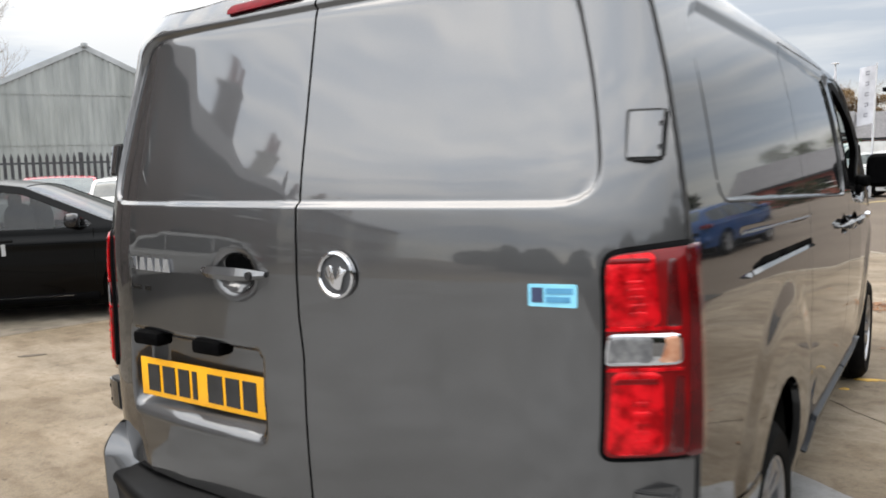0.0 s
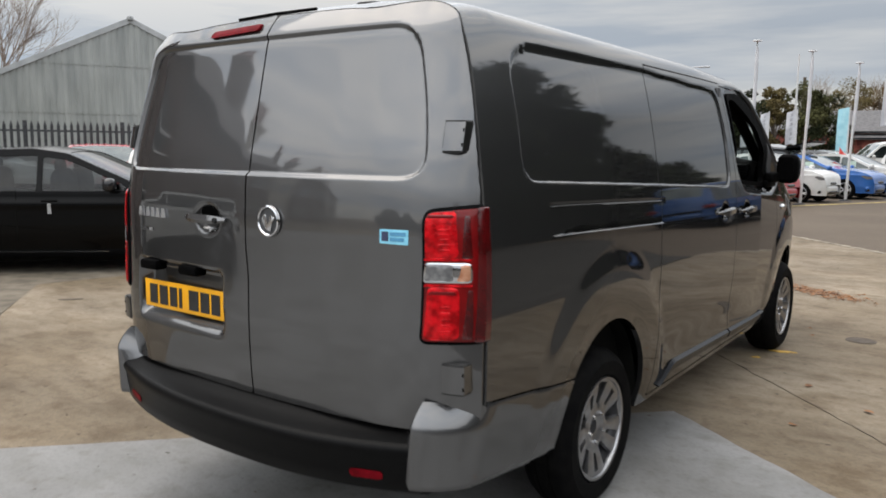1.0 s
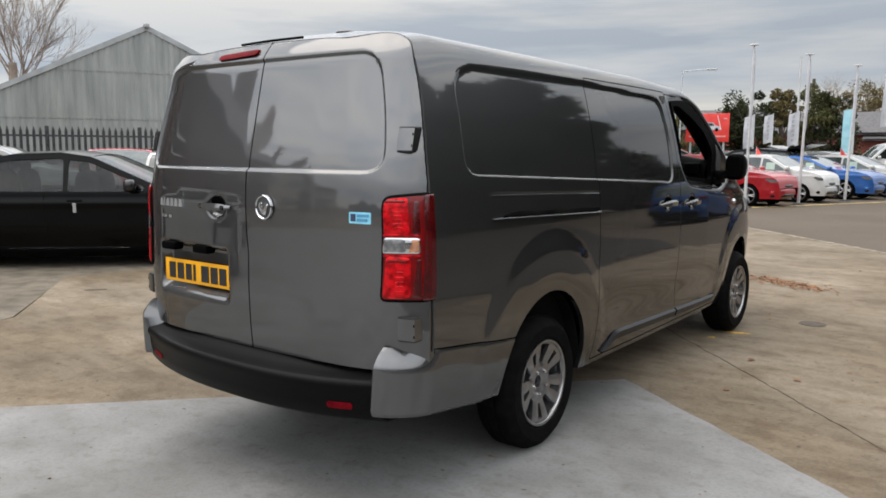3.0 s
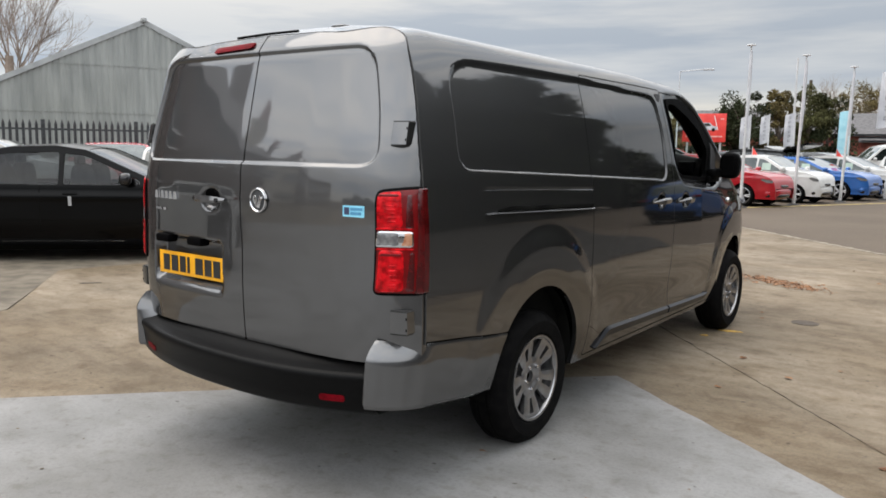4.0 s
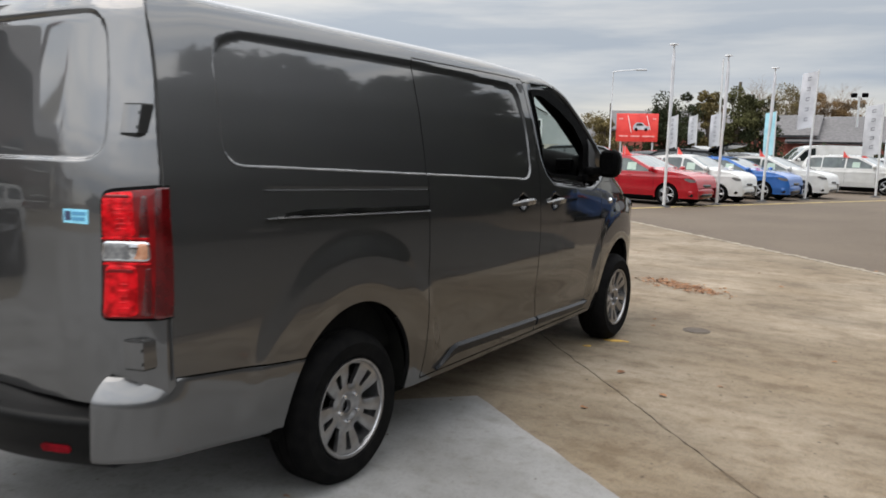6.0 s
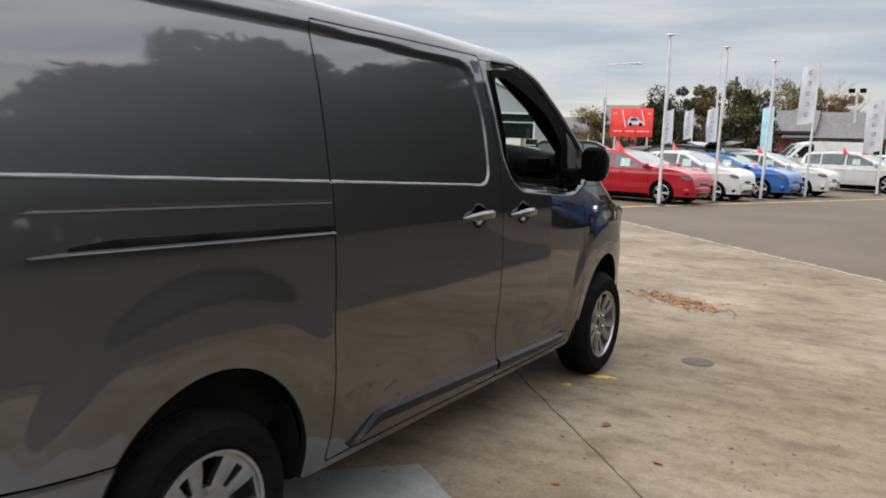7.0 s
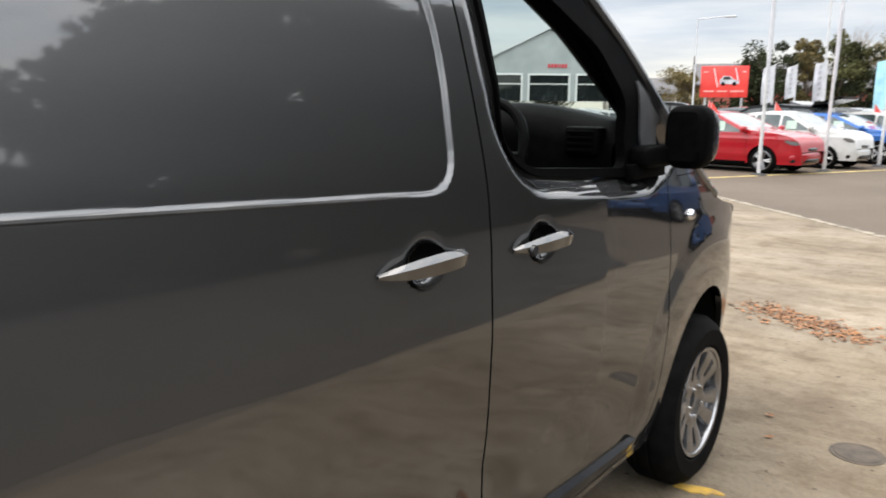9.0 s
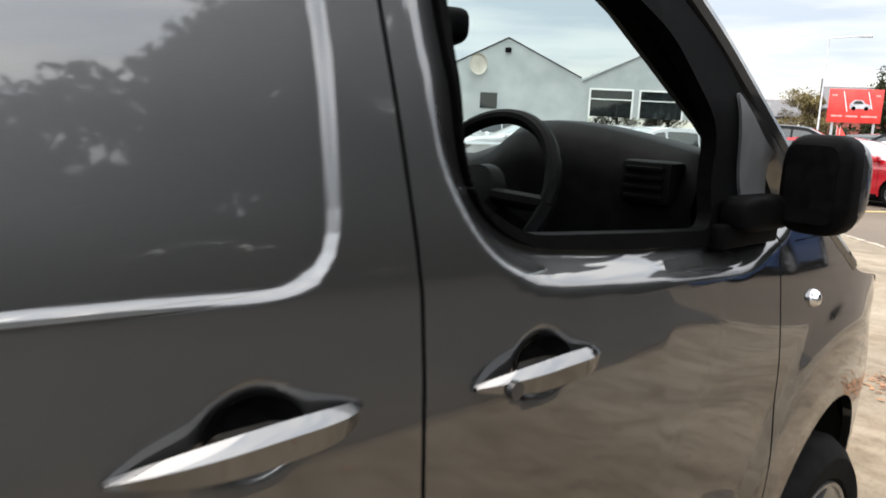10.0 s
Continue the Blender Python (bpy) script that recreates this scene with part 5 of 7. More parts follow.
tagged(part("kerb", slab(edge_in + edge_out[::-1], 0.3, lambda p, q, h: Vector((p, q, -0.294 + h))), M["kerb_stone"], None, smooth=False), "worn concrete edging strip beside tarmac", "kerb", "", "structure")
# dark ground outside the view, added to darken the van flank's reflection
wave = random.Random(17)
edge_y = np.linspace(-16, 7.6, 240)
edge_x = [3.3 + 0.10 * math.sin(0.9 * y) + 0.05 * math.sin(3.1 * y + 1) + wave.uniform(-0.025, 0.025) for y in edge_y]
plate_z("unseen_ground", [(3.15, -30), (16, -30), (16, 16), (9.5, 16), (3.15, 7.93)] + [(x, y) for x, y in zip(edge_x, edge_y)][::-1] + [(3.15, -16.2)], -0.2, -0.008, M["unseen_ground"], "dark unseen ground added to darken the flank's reflection", "road")
# grey painted bay
C = Vector((0.735, 1.36))
A_, B_ = Vector((-0.685, -0.728)).normalized(), Vector((0.822, -0.569)).normalized()
bay = half([tuple(C), tuple(C + B_ * 13), tuple(C + B_ * 13 + A_ * 13), tuple(C + A_ * 13)], (3.14, 0), (-1, 0))
jag = []
for p, q in zip(bay, bay[1:] + bay[:1]):
    for k in range(40):
        t = k / 40
        jag.append((p[0] + (q[0] - p[0]) * t + rng.uniform(-0.006, 0.006), p[1] + (q[1] - p[1]) * t + rng.uniform(-0.006, 0.006)))
plate_z("painted_bay", jag, -0.001, 0.004, M["bay_paint"], "worn pale grey floor paint under the van", "floor paint")
# stained concrete by the black car, its shade coloured in; yellow dabs, the row's line
plate_z("dark_concrete", [(-6.2, 1.15), (-4.4, -0.25), (-4.05, -1.4), (-7.05, -16), (-40, -16), (-40, 30), (-14, 30), (-3.44, 14.42)], -0.1, -0.008, M["concrete_stain_shade"], "patched, stained concrete, darkened also for the shade by the black car", "tarmac")


def dab(cx, cy, w, h, ang, name="yellow_mark", mat=None, z=0.004, label="small worn yellow paint mark on concrete"):
    r = random.Random(int(cx * 100))
    pts = [(cx + w * (1 + r.uniform(-0.25, 0.25)) * math.cos(t) * math.cos(ang) - h * math.sin(t) * math.sin(ang), cy + w * math.cos(t) * math.sin(ang) + h * (1 + r.uniform(-0.3, 0.3)) * math.sin(t) * math.cos(ang)) for t in np.linspace(0, 2 * math.pi, 18)[:-1]]
    plate_z(name, pts, z - 0.004, z, mat or M["yellow_paint"], label, "paint mark")


dab(0.93, 3.19, 0.085, 0.035, 0.3)
dab(0.81, 2.9, 0.03, 0.02, 0.4)
dab(-0.88, -0.33, 0.05, 0.02, 0.8)
l0, l1 = Vector((-5.4, 14.5)), Vector((4.3, 35.2))
ln = (l1 - l0).normalized()
plate_z("lane_line", [tuple(l0), tuple(l1), tuple(l1 + Vector((-ln.y, ln.x)) * 0.14), tuple(l0 + Vector((-ln.y, ln.x)) * 0.14)], -0.02, -0.014, M["old_yellow"], "faded yellow bay line on tarmac", "line")
# manhole cover
tagged(part("manhole_cover", lathe_mesh([(0.0005, 0.004), (0.09, 0.004), (0.093, 0.001), (0.099, 0.001), (0.102, 0.003), (0.112, 0.003), (0.114, -0.01)], 40, "z", pose(1.355, 3.95, 0)), M["iron"], None), "small round cast-iron cover in concrete", "manhole cover")
dab(-5.08, 0.9, 0.11, 0.035, 0.9, "drain_cover", M["iron"], 0.004, "dark iron drain cover in concrete")


def leaf_mesh(places, name, mat, label, size):
    verts, faces = [], []
    r = random.Random(7)
    for x, y in places:
        s = size * r.uniform(0.5, 1.2)
        a = r.uniform(0, 6.28)
        ca, sa = math.cos(a), math.sin(a)
        k = len(verts)
        base = r.uniform(0.002, 0.006)
        for u, w, z in ((-1, 0, 0.004), (-0.3, -0.5, 0.012 * r.random()), (0.5, -0.4, 0.015 * r.random()), (1, 0, 0.006), (0.4, 0.45, 0.015 * r.random()), (-0.4, 0.5, 0.01 * r.random())):
            verts.append((x + s * (u * ca - w * sa), y + s * (u * sa + w * ca), base + z * s / 0.03))
        faces.append([k, k + 1, k + 2, k + 3])
        faces.append([k, k + 3, k + 4, k + 5])
    ob = link(name, verts, faces, mat, smooth=False)
    return tagged(ob, label, "leaves", "", "stuff")


r = random.Random(11)
pile = []
for _ in range(520):
    t = r.random()
    pile.append((0.2 + 0.85 * t + r.gauss(0, 0.12), 6.32 - 0.5 * t + r.gauss(0, 0.1)))
leaf_mesh(pile, "leaf_pile", M["leaf_brown"], "scatter of brown fallen leaves on concrete", 0.024)
loose = [(r.uniform(-5, 5), r.uniform(-3, 9)) for _ in range(60)]
leaf_mesh(loose, "loose_leaves", M["leaf_brown"], "single dead leaves on the yard", 0.035)
specks = [(r.uniform(-5, 5), r.uniform(-3, 9)) for _ in range(420)]
leaf_mesh(specks, "specks", M["debris"], "small dark bits of debris on the yard", 0.011)

# ---- parked cars ----
PROFILES = {
    "hatch": [(-0.5, 0.36), (-0.495, 0.60), (-0.475, 0.70), (-0.42, 0.90), (-0.36, 0.965), (-0.2, 1.0), (-0.09, 1.0), (0.0, 0.97), (0.18, 0.735), (0.23, 0.705), (0.39, 0.655), (0.455, 0.60), (0.485, 0.53), (0.498, 0.42), (0.5, 0.3)],
    "saloon": [(-0.5, 0.4), (-0.495, 0.62), (-0.47, 0.70), (-0.38, 0.745), (-0.24, 0.93), (-0.14, 0.985), (-0.02, 1.0), (0.06, 0.965), (0.24, 0.71), (0.28, 0.68), (0.42, 0.60), (0.485, 0.5), (0.5, 0.36)],
    "suv": [(-0.5, 0.4), (-0.495, 0.62), (-0.48, 0.72), (-0.44, 0.92), (-0.4, 0.97), (-0.2, 1.0), (-0.05, 0.995), (0.04, 0.97), (0.22, 0.735), (0.26, 0.715), (0.42, 0.655), (0.485, 0.55), (0.5, 0.36)],
    "van": [(-0.5, 0.3), (-0.495, 0.85), (-0.48, 0.96), (-0.4, 0.995), (0.0, 1.0), (0.14, 0.985), (0.22, 0.93), (0.36, 0.62), (0.40, 0.59), (0.47, 0.5), (0.495, 0.42), (0.5, 0.25)],
}
PAINTS = {}


def car_paint(name, color, metal=0.2):
    if name not in PAINTS:
        PAINTS[name] = paint_mat("paint_" + name, color, metal, 0.4, False, 0.9)
        PAINTS[name].node_tree.nodes["Principled BSDF"].inputs["Specular IOR Level"].default_value = 0.2
    return PAINTS[name]


WHEEL_PROTO = {}


def car_wheel(car, m, r):
    if r not in WHEEL_PROTO:
        hub = part("wheel", lathe_mesh([(0.0005, 0.07), (0.03, 0.07), (0.04, 0.05)], 14, "x"), M["alloy"], car)
        rim = r * 0.74
        part("tyre", lathe_mesh([(rim, -0.09), (r - 0.03, -0.1), (r, -0.07), (r, 0.07), (r - 0.03, 0.1), (rim + 0.01, 0.095), (rim, 0.08)], 36, "x"), M["tyre"], hub)
        part("rim", lathe_mesh([(rim, 0.08), (rim - 0.015, 0.085), (rim - 0.03, 0.05), (rim - 0.035, -0.05)], 32, "x"), M["alloy"], hub)
        part("brake_disc", lathe_mesh([(0.0005, 0.0), (rim - 0.03, 0.0)], 24, "x"), M["dark"], hub)
        for k in range(10):
            t = 2 * math.pi * (k // 2) / 5 + (0.14 if k % 2 else -0.14)
            bm = bmesh.new()
            tube(bm, [(0.06, 0.035 * math.cos(t), 0.035 * math.sin(t)), (0.072, rim * 0.95 * math.cos(t * 1.0), rim * 0.95 * math.sin(t))], [0.014, 0.016], 6)
            part("spoke", bm, M["alloy"], hub)
        WHEEL_PROTO[r] = hub
        hub.matrix_basis = m
        return hub
    c = copy_thing(WHEEL_PROTO[r], m)
    c.parent = car
    return c


DISPLAY = "cars in the display row"
M["galv_tape"] = vary(material("silver_tape", (0.3, 0.3, 0.3), 0.5), (0.26, 0.26, 0.26), (0.36, 0.36, 0.36), 20)
M["sheet_green"] = vary(material("price_sheet", (0.62, 0.74, 0.66), 0.6), (0.32, 0.42, 0.36), (0.4, 0.5, 0.44), 9)


def car(label, color, m, kind="hatch", L=4.25, H=1.46, Wd=1.78, r=0.315, glass="dark_glass", group="parked cars", tailgate=False):
    ob = thing("car" if kind != "van" else "van", label, "car" if kind != "van" else "van", m, group)
    pt = color
    top = soft_curve([(a * L, b * H) for a, b in PROFILES[kind]], 0.03 * L / 4)
    hwid = Wd / 2
    belt = 0.655 * H if kind != "van" else 0.6 * H
    wb = 0.305 * L
    bot = 0.145 * H

    def hw(y, z):
        e = np.abs(2 * y / L)
        plan = 1 - 0.03 * e ** 2 - 0.31 * np.clip(e, 0, 1) ** 7
        tum = (0.30 if kind != "van" else 0.12) * np.maximum(z - belt, 0)
        low = 0.035 * sm(0.5 * belt, bot, z) + 0.02 * sm(0.8 * belt, belt, z)
        ridge = 0.012 * np.exp(-((z - 0.86 * belt) / 0.03) ** 2)
        return hwid * plan - tum - low + ridge

    def keep_glass(y, z):
        fr = {"hatch": (-0.40, 0.17), "saloon": (-0.30, 0.205), "suv": (-0.43, 0.215), "van": (0.12, 0.34)}[kind]
        b = (-0.06 if kind != "saloon" else -0.005) * L if kind != "van" else -9
        b2 = -0.275 * L if kind != "van" else -9
        return np.minimum.reduce([z - belt - 0.012 - 0.02 * np.abs(y) / L, top(y) - 0.055 * H - z, y - fr[0] * L, fr[1] * L - y, np.abs(y - b) - 0.03, np.abs(y - b2) - 0.025 if kind != "saloon" else 9 + 0 * y])

    def arch(y, z):
        return np.minimum(np.hypot(y - wb, z - r), np.hypot(y + wb, z - r)) - (r + 0.045)

    ys = np.linspace(-L / 2, L / 2, 100)
    zs_ = np.linspace(bot, H, 40)
    for sx in (1, -1):
        v, f = clip_grid(ys, zs_, lambda y, z: (sx * hw(y, z), y, z), lambda y, z: np.minimum.reduce([top(y) - z, arch(y, z), -keep_glass(y, z), z - bot - 0.02]), lambda p: (p[0] - sx * 0.03, p[1], p[2]))
        link("body_side", v, f if sx > 0 else [q[::-1] for q in f], pt, ob)
        v, f = clip_grid(ys, zs_, lambda y, z: (sx * (hw(y, z) - 0.008), y, z), lambda y, z: keep_glass(y, z))
        link("side_window", v, f if sx > 0 else [q[::-1] for q in f], M[glass], ob, "tinted side windows")
        # seams of the doors
        for yy in ((0.21 * L, -0.06 * L, -0.27 * L) if kind != "van" else (0.12 * L,)):
            bm = bmesh.new()
            tube(bm, [(sx * (float(hw(yy, z)) + 0.0005), yy + 0.0, z) for z in np.linspace(0.25 * H, belt, 8)], 0.004, 4)
            part("door_seam", bm, M["dark"], ob)
        for yy in (0.02 * L, -0.22 * L) if kind != "van" else (0.18 * L,):
            part("door_handle", box_mesh(sx * float(hw(yy, belt * 0.9)) - 0.018, sx * float(hw(yy, belt * 0.9)) + 0.018, yy - 0.09, yy + 0.09, belt * 0.88, belt * 0.88 + 0.03, 0.01), pt, ob)
        ym = (0.20 if kind != "saloon" else 0.172) * L if kind != "van" else 0.3 * L
        part("door_mirror", pod((sx * (hwid + 0.07), ym, belt + 0.09), (0.11, 0.07, 0.08), 2.8), M["black_gloss"] if kind == "saloon" else pt, ob)
        zl = 0.50 * H if kind != "van" else 0.42 * H
        lamp = poly_sdf(rounded([(0.415 * L, zl + 0.055), (0.452 * L, zl - 0.03), (0.486 * L, zl - 0.035), (0.484 * L, zl + 0.035), (0.435 * L, zl + 0.085)], 0.02))
        v, f = clip_grid(np.linspace(0.34 * L, 0.49 * L, 44), np.linspace(zl - 0.08, zl + 0.14, 20), lambda y, z: (sx * (hw(y, z) + 0.004), y + 0.004, z), lambda y, z: np.minimum(lamp(y, z), top(y) - z), lambda p: (p[0] - sx * 0.02, p[1], p[2]))
        link("headlamp", v, f if sx > 0 else [q[::-1] for q in f], M["clear_lens"], ob, "clear headlamp")
        part("tail_lamp", box_mesh(sx * hwid * 0.76 - 0.16, sx * hwid * 0.76 + 0.12, -L / 2 + 0.015, -L / 2 + 0.22, zl + 0.03, zl + 0.2, 0.05), M["red_lens"], ob, "red tail lamp")
        for yy in (wb, -wb):
            car_wheel(ob, pose(sx * (hwid - 0.13), yy, r, 0, 0, 0 if sx > 0 else 180), r)
    # top skin: tail, roof, bonnet
    yt = np.concatenate([np.linspace(-L / 2, -0.3 * L, 40), np.linspace(-0.3 * L, 0.3 * L, 40)[1:], np.linspace(0.3 * L, L / 2, 40)[1:]])
    u = np.linspace(-1, 1, 17)
    spans = {"hatch": ((-0.465, -0.39), (0.0, 0.18)), "saloon": ((-0.37, -0.22), (0.06, 0.24)), "suv": ((-0.475, -0.425), (0.04, 0.22)), "van": ((-0.6, -0.59), (0.215, 0.36))}[kind]

    def skin(uu, y):
        z = top(y)
        return uu * hw(y, z), y + 0 * uu, z + 0.03 * (1 - uu ** 2) * sm(bot, belt, z)

    def is_glass(uu, y):
        g = np.full(uu.shape, -9.0)
        for a, b in spans:
            g = np.maximum(g, np.minimum(y / L - a, b - y / L) * L)
        return np.minimum(g, (0.9 - np.abs(uu)) * hwid)
    v, f = clip_grid(u, yt, skin, lambda uu, y: -is_glass(uu, y))
    link("roof_and_bonnet", v, f, pt, ob)
    for name, (ga, gb) in zip(("rear_window", "windscreen"), spans):
        v, f = clip_grid(u, yt, lambda uu, y: tuple(c - (0.006 if i == 2 else 0) for i, c in enumerate(skin(uu, y))), lambda uu, y: np.minimum(np.minimum(y / L - ga, gb - y / L) * L, (0.9 - np.abs(uu)) * hwid))
        if f:
            link(name, v, f, M["smoke_glass"] if glass == "smoke_glass" else M["light_glass"], ob, "sloping glass")
    part("underbody", box_mesh(-hwid + 0.14, hwid - 0.14, -L / 2 + 0.4, L / 2 - 0.4, 0.12, belt * 0.75, 0.05), M["dark"], ob)
    part("front_bumper", pod((0, L / 2 - 0.28, 0.27 * H), (hwid * 0.84, 0.30, 0.14 * H), 2.7), pt, ob)
    part("front_grille", pod((0, L / 2 - 0.22, 0.225 * H), (hwid * 0.6, 0.25, 0.055 * H), 3.0), M["black_gloss"], ob, "black lower grille")
    part("upper_grille", pod((0, L / 2 - 0.16, 0.40 * H), (hwid * 0.45, 0.17, 0.045 * H), 2.8), M["black_gloss"], ob, "black upper grille")
    for sx in (1, -1):
        part("fog_lamp", pod((sx * hwid * 0.7, L / 2 - 0.24, 0.24 * H), (0.1, 0.14, 0.06 * H), 2.6), M["black_gloss"], ob)
        part("sill", box_mesh(sx * (hwid - 0.05) - 0.03, sx * (hwid - 0.05) + 0.03, -wb + r + 0.08, wb - r - 0.08, bot - 0.02, bot + 0.07, 0.015), M["black_plastic"], ob, "black sill")
    part("rear_bumper", pod((0, -L / 2 + 0.27, 0.28 * H), (hwid * 0.84, 0.30, 0.15 * H), 2.7), pt, ob)
    part("rear_skirt", box_mesh(-hwid * 0.72, hwid * 0.72, -L / 2 - 0.022, -L / 2 + 0.1, 0.16 * H, 0.24 * H, 0.02), M["black_plastic"], ob)
    if group == DISPLAY:
        yy = 0.045 * L
        part("price_sheet", slab([(yy - 0.2, belt + 0.05), (yy + 0.1, belt + 0.05), (yy + 0.08, belt + 0.27), (yy - 0.2, belt + 0.27)], 0.004, lambda a, b, d: Vector((float(hw(a, b)) - 0.012 + d + 0.006, a, b))), M["sheet_green"], ob, "pale green price sheet in the window")
    if glass == "smoke_glass":
        for sx in (-0.36, 0.36):
            for yy in (0.02 * L, -0.2 * L):
                part("seat", pod((sx, yy, 0.95), (0.24, 0.12, 0.27), 3.0), M["cloth"], ob, "dark seat seen through the glass")
                part("headrest", pod((sx, yy - 0.03, 1.25), (0.13, 0.05, 0.08), 2.8), M["cloth"], ob)
        part("cabin_floor", box_mesh(-hwid + 0.12, hwid - 0.12, -0.3 * L, 0.22 * L, 0.5, belt - 0.06, 0.03), M["interior"], ob, "dark cabin")
        part("tape_mark", slab([(-0.02, 0.70), (0.02, 0.70), (0.02, 0.82), (-0.02, 0.82)], 0.002, lambda a, b, d: Vector((float(hw(a + 0.09, b)) + 0.002 + d, a + 0.09, b))), M["galv_tape"], ob, "strip of silver tape on the door")
        part("sill_strip", box_mesh(hwid - 0.045, hwid - 0.02, -0.16 * L, 0.16 * L, 0.245, 0.26, 0.004), M["chrome"], ob, "thin chrome strip along the sill")
    if tailgate:
        part("tailgate", slab(rounded([(-0.62, 0), (0.62, 0), (0.6, 1.0), (-0.6, 1.0)], 0.12), 0.08, lambda a, b, d: Vector((a, -0.40 * L - b * 0.92 - d * 0.4, H - 0.05 + b * 0.22 + d))), pt, ob, "raised tailgate")
    return ob


def by_wheel(wx, wy, yaw, L, Wd):
    """A pose from the place of the right front wheel."""
    c = Matrix.Rotation(radians(yaw), 4, "Z") @ Vector((Wd / 2 - 0.1, 0.305 * L, 0))
    return pose(wx - c.x, wy - c.y, -0.02, 0, 0, yaw)


RED, WHITE, BLUE, BLACK = car_paint("red", (0.33, 0.003, 0.01), 0.0), car_paint("white", (0.56, 0.56, 0.55), 0.0), car_paint("blue", (0.02, 0.11, 0.36), 0.3), vary(material("paint_black", (0.003, 0.003, 0.003), 0.2, Coat_Weight=0.12, Coat_Roughness=0.02, Specular_IOR_Level=0.08), (0.001, 0.001, 0.001), (0.002, 0.002, 0.002), 2)
SILVER, GREY = car_paint("silver", (0.45, 0.46, 0.47), 0.5), car_paint("grey", (0.09, 0.095, 0.1), 0.4)
car("glossy red hatchback in the display row", RED, by_wheel(-3.6, 19.6, -101, 4.28, 1.8), "hatch", 4.28, 1.45, 1.8, glass="light_glass", group=DISPLAY)
car("small white hatchback in the display row", WHITE, by_wheel(-2.82, 22.4, -102, 3.5, 1.62), "hatch", 3.5, 1.46, 1.62, 0.285, glass="light_glass", group=DISPLAY)
car("bright blue hatchback in the display row", BLUE, by_wheel(-2.05, 25.2, -102, 4.3, 1.76), "hatch", 4.3, 1.42, 1.76, glass="light_glass", group=DISPLAY)
car("white family hatchback with dark windows", WHITE, by_wheel(-1.15, 27.7, -101, 4.2, 1.78), "hatch", 4.2, 1.47, 1.78, glass="light_glass", group=DISPLAY)
car("white crossover with black sills", WHITE, by_wheel(1.2, 33.4, -104, 4.45, 1.84), "suv", 4.45, 1.6, 1.84, 0.34, glass="light_glass", group=DISPLAY)
car("black estate with glossy paint behind the row", BLACK, pose(-8.4, 26.5, -0.02, 0, 0, -75), "suv", 4.6, 1.74, 1.85, 0.34)
car("black estate with its tailgate raised", BLACK, pose(-5.9, 27.8, -0.02, 0, 0, 75), "suv", 4.5, 1.68, 1.85, 0.34, tailgate=True)
car("dark grey crossover behind the row", GREY, pose(-6.6, 30.5, -0.02, 0, 0, -110), "suv", 4.4, 1.6, 1.82, 0.34)
car("white hatchback behind the row", WHITE, pose(-5.6, 33.5, -0.02, 0, 0, -70), "hatch", 4.1, 1.5, 1.78)
car("dark grey crossover with its tailgate raised", GREY, pose(-3.4, 30.6, -0.02, 0, 0, -110), "suv", 4.2, 1.6, 1.78, tailgate=True)
car("dark grey saloon behind the row", GREY, pose(-3.3, 33.6, -0.02, 0, 0, -100), "hatch", 4.2, 1.5, 1.8)
car("white panel van at the back of the lot", WHITE, pose(-2.4, 42.5, -0.02, 0, 0, 118), "van", 4.9, 2.1, 1.95, 0.33)
car("black hatchback at the back of the lot", BLACK, pose(-10.5, 31.0, -0.02, 0, 0, -95), "hatch", 4.2, 1.5, 1.8)
car("silver hatchback at the back of the lot", SILVER, pose(1.6, 37.0, -0.02, 0, 0, -95), "hatch", 4.2, 1.5, 1.8)
car("black saloon with tinted windows on stained dark concrete", BLACK, pose(-7.45, 2.15, 0, 0, 0, -45), "saloon", 4.55, 1.45, 1.82, 0.33, glass="smoke_glass")
car("white estate behind the black saloon", WHITE, pose(-13.6, 3.6, 0, 0, 0, -40), "suv", 4.5, 1.56, 1.8)
car("red hatchback beside the fence", RED, pose(-15.3, 7.2, 0, 0, 0, -120), "hatch", 4.1, 1.5, 1.78)
car("white hatchback beside the fence", WHITE, pose(-12.5, 7.7, 0, 0, 0, 35), "hatch", 4.1, 1.47, 1.78)
for k, (x, y, yaw, mat, word) in enumerate(((-13.0, 21.0, 150, SILVER, "silver"), (-15.5, 23.5, 150, WHITE, "white"), (-17.0, 27.5, 150, SILVER, "silver"), (-19.5, 29.5, 150, GREY, "dark grey"),
                                            (-14.5, 29.0, -100, SILVER, "silver"), (-22.5, 32.0, 150, WHITE, "white"), (-18.5, 35.0, -100, SILVER, "silver"), (-24.5, 37.5, -100, WHITE, "white"), (-12.0, 38.0, -100, RED, "red"), (-20.0, 23.0, 150, SILVER, "silver"), (-9.4, 18.7, 150, SILVER, "silver"), (-10.9, 23.0, 150, WHITE, "white"), (-12.4, 17.6, 150, SILVER, "silver"))):
    car(word + " hatchback in front of the showroom", mat, pose(x, y, -0.02, 0, 0, yaw), "hatch", 4.2, 1.48, 1.78)
# outside the view, seen as reflections in the van's flank and rear
car("dark blue crossover parked by the trees", car_paint("navy", (0.012, 0.06, 0.19), 0.3), pose(5.6, 17.0, -0.02, 0, 0, 8), "suv", 4.4, 1.68, 1.86, 0.34)
car("white hatchback parked by the houses", WHITE, pose(-7.6, -4.8, 0, 0, 0, 30), "suv", 4.3, 1.6, 1.8)

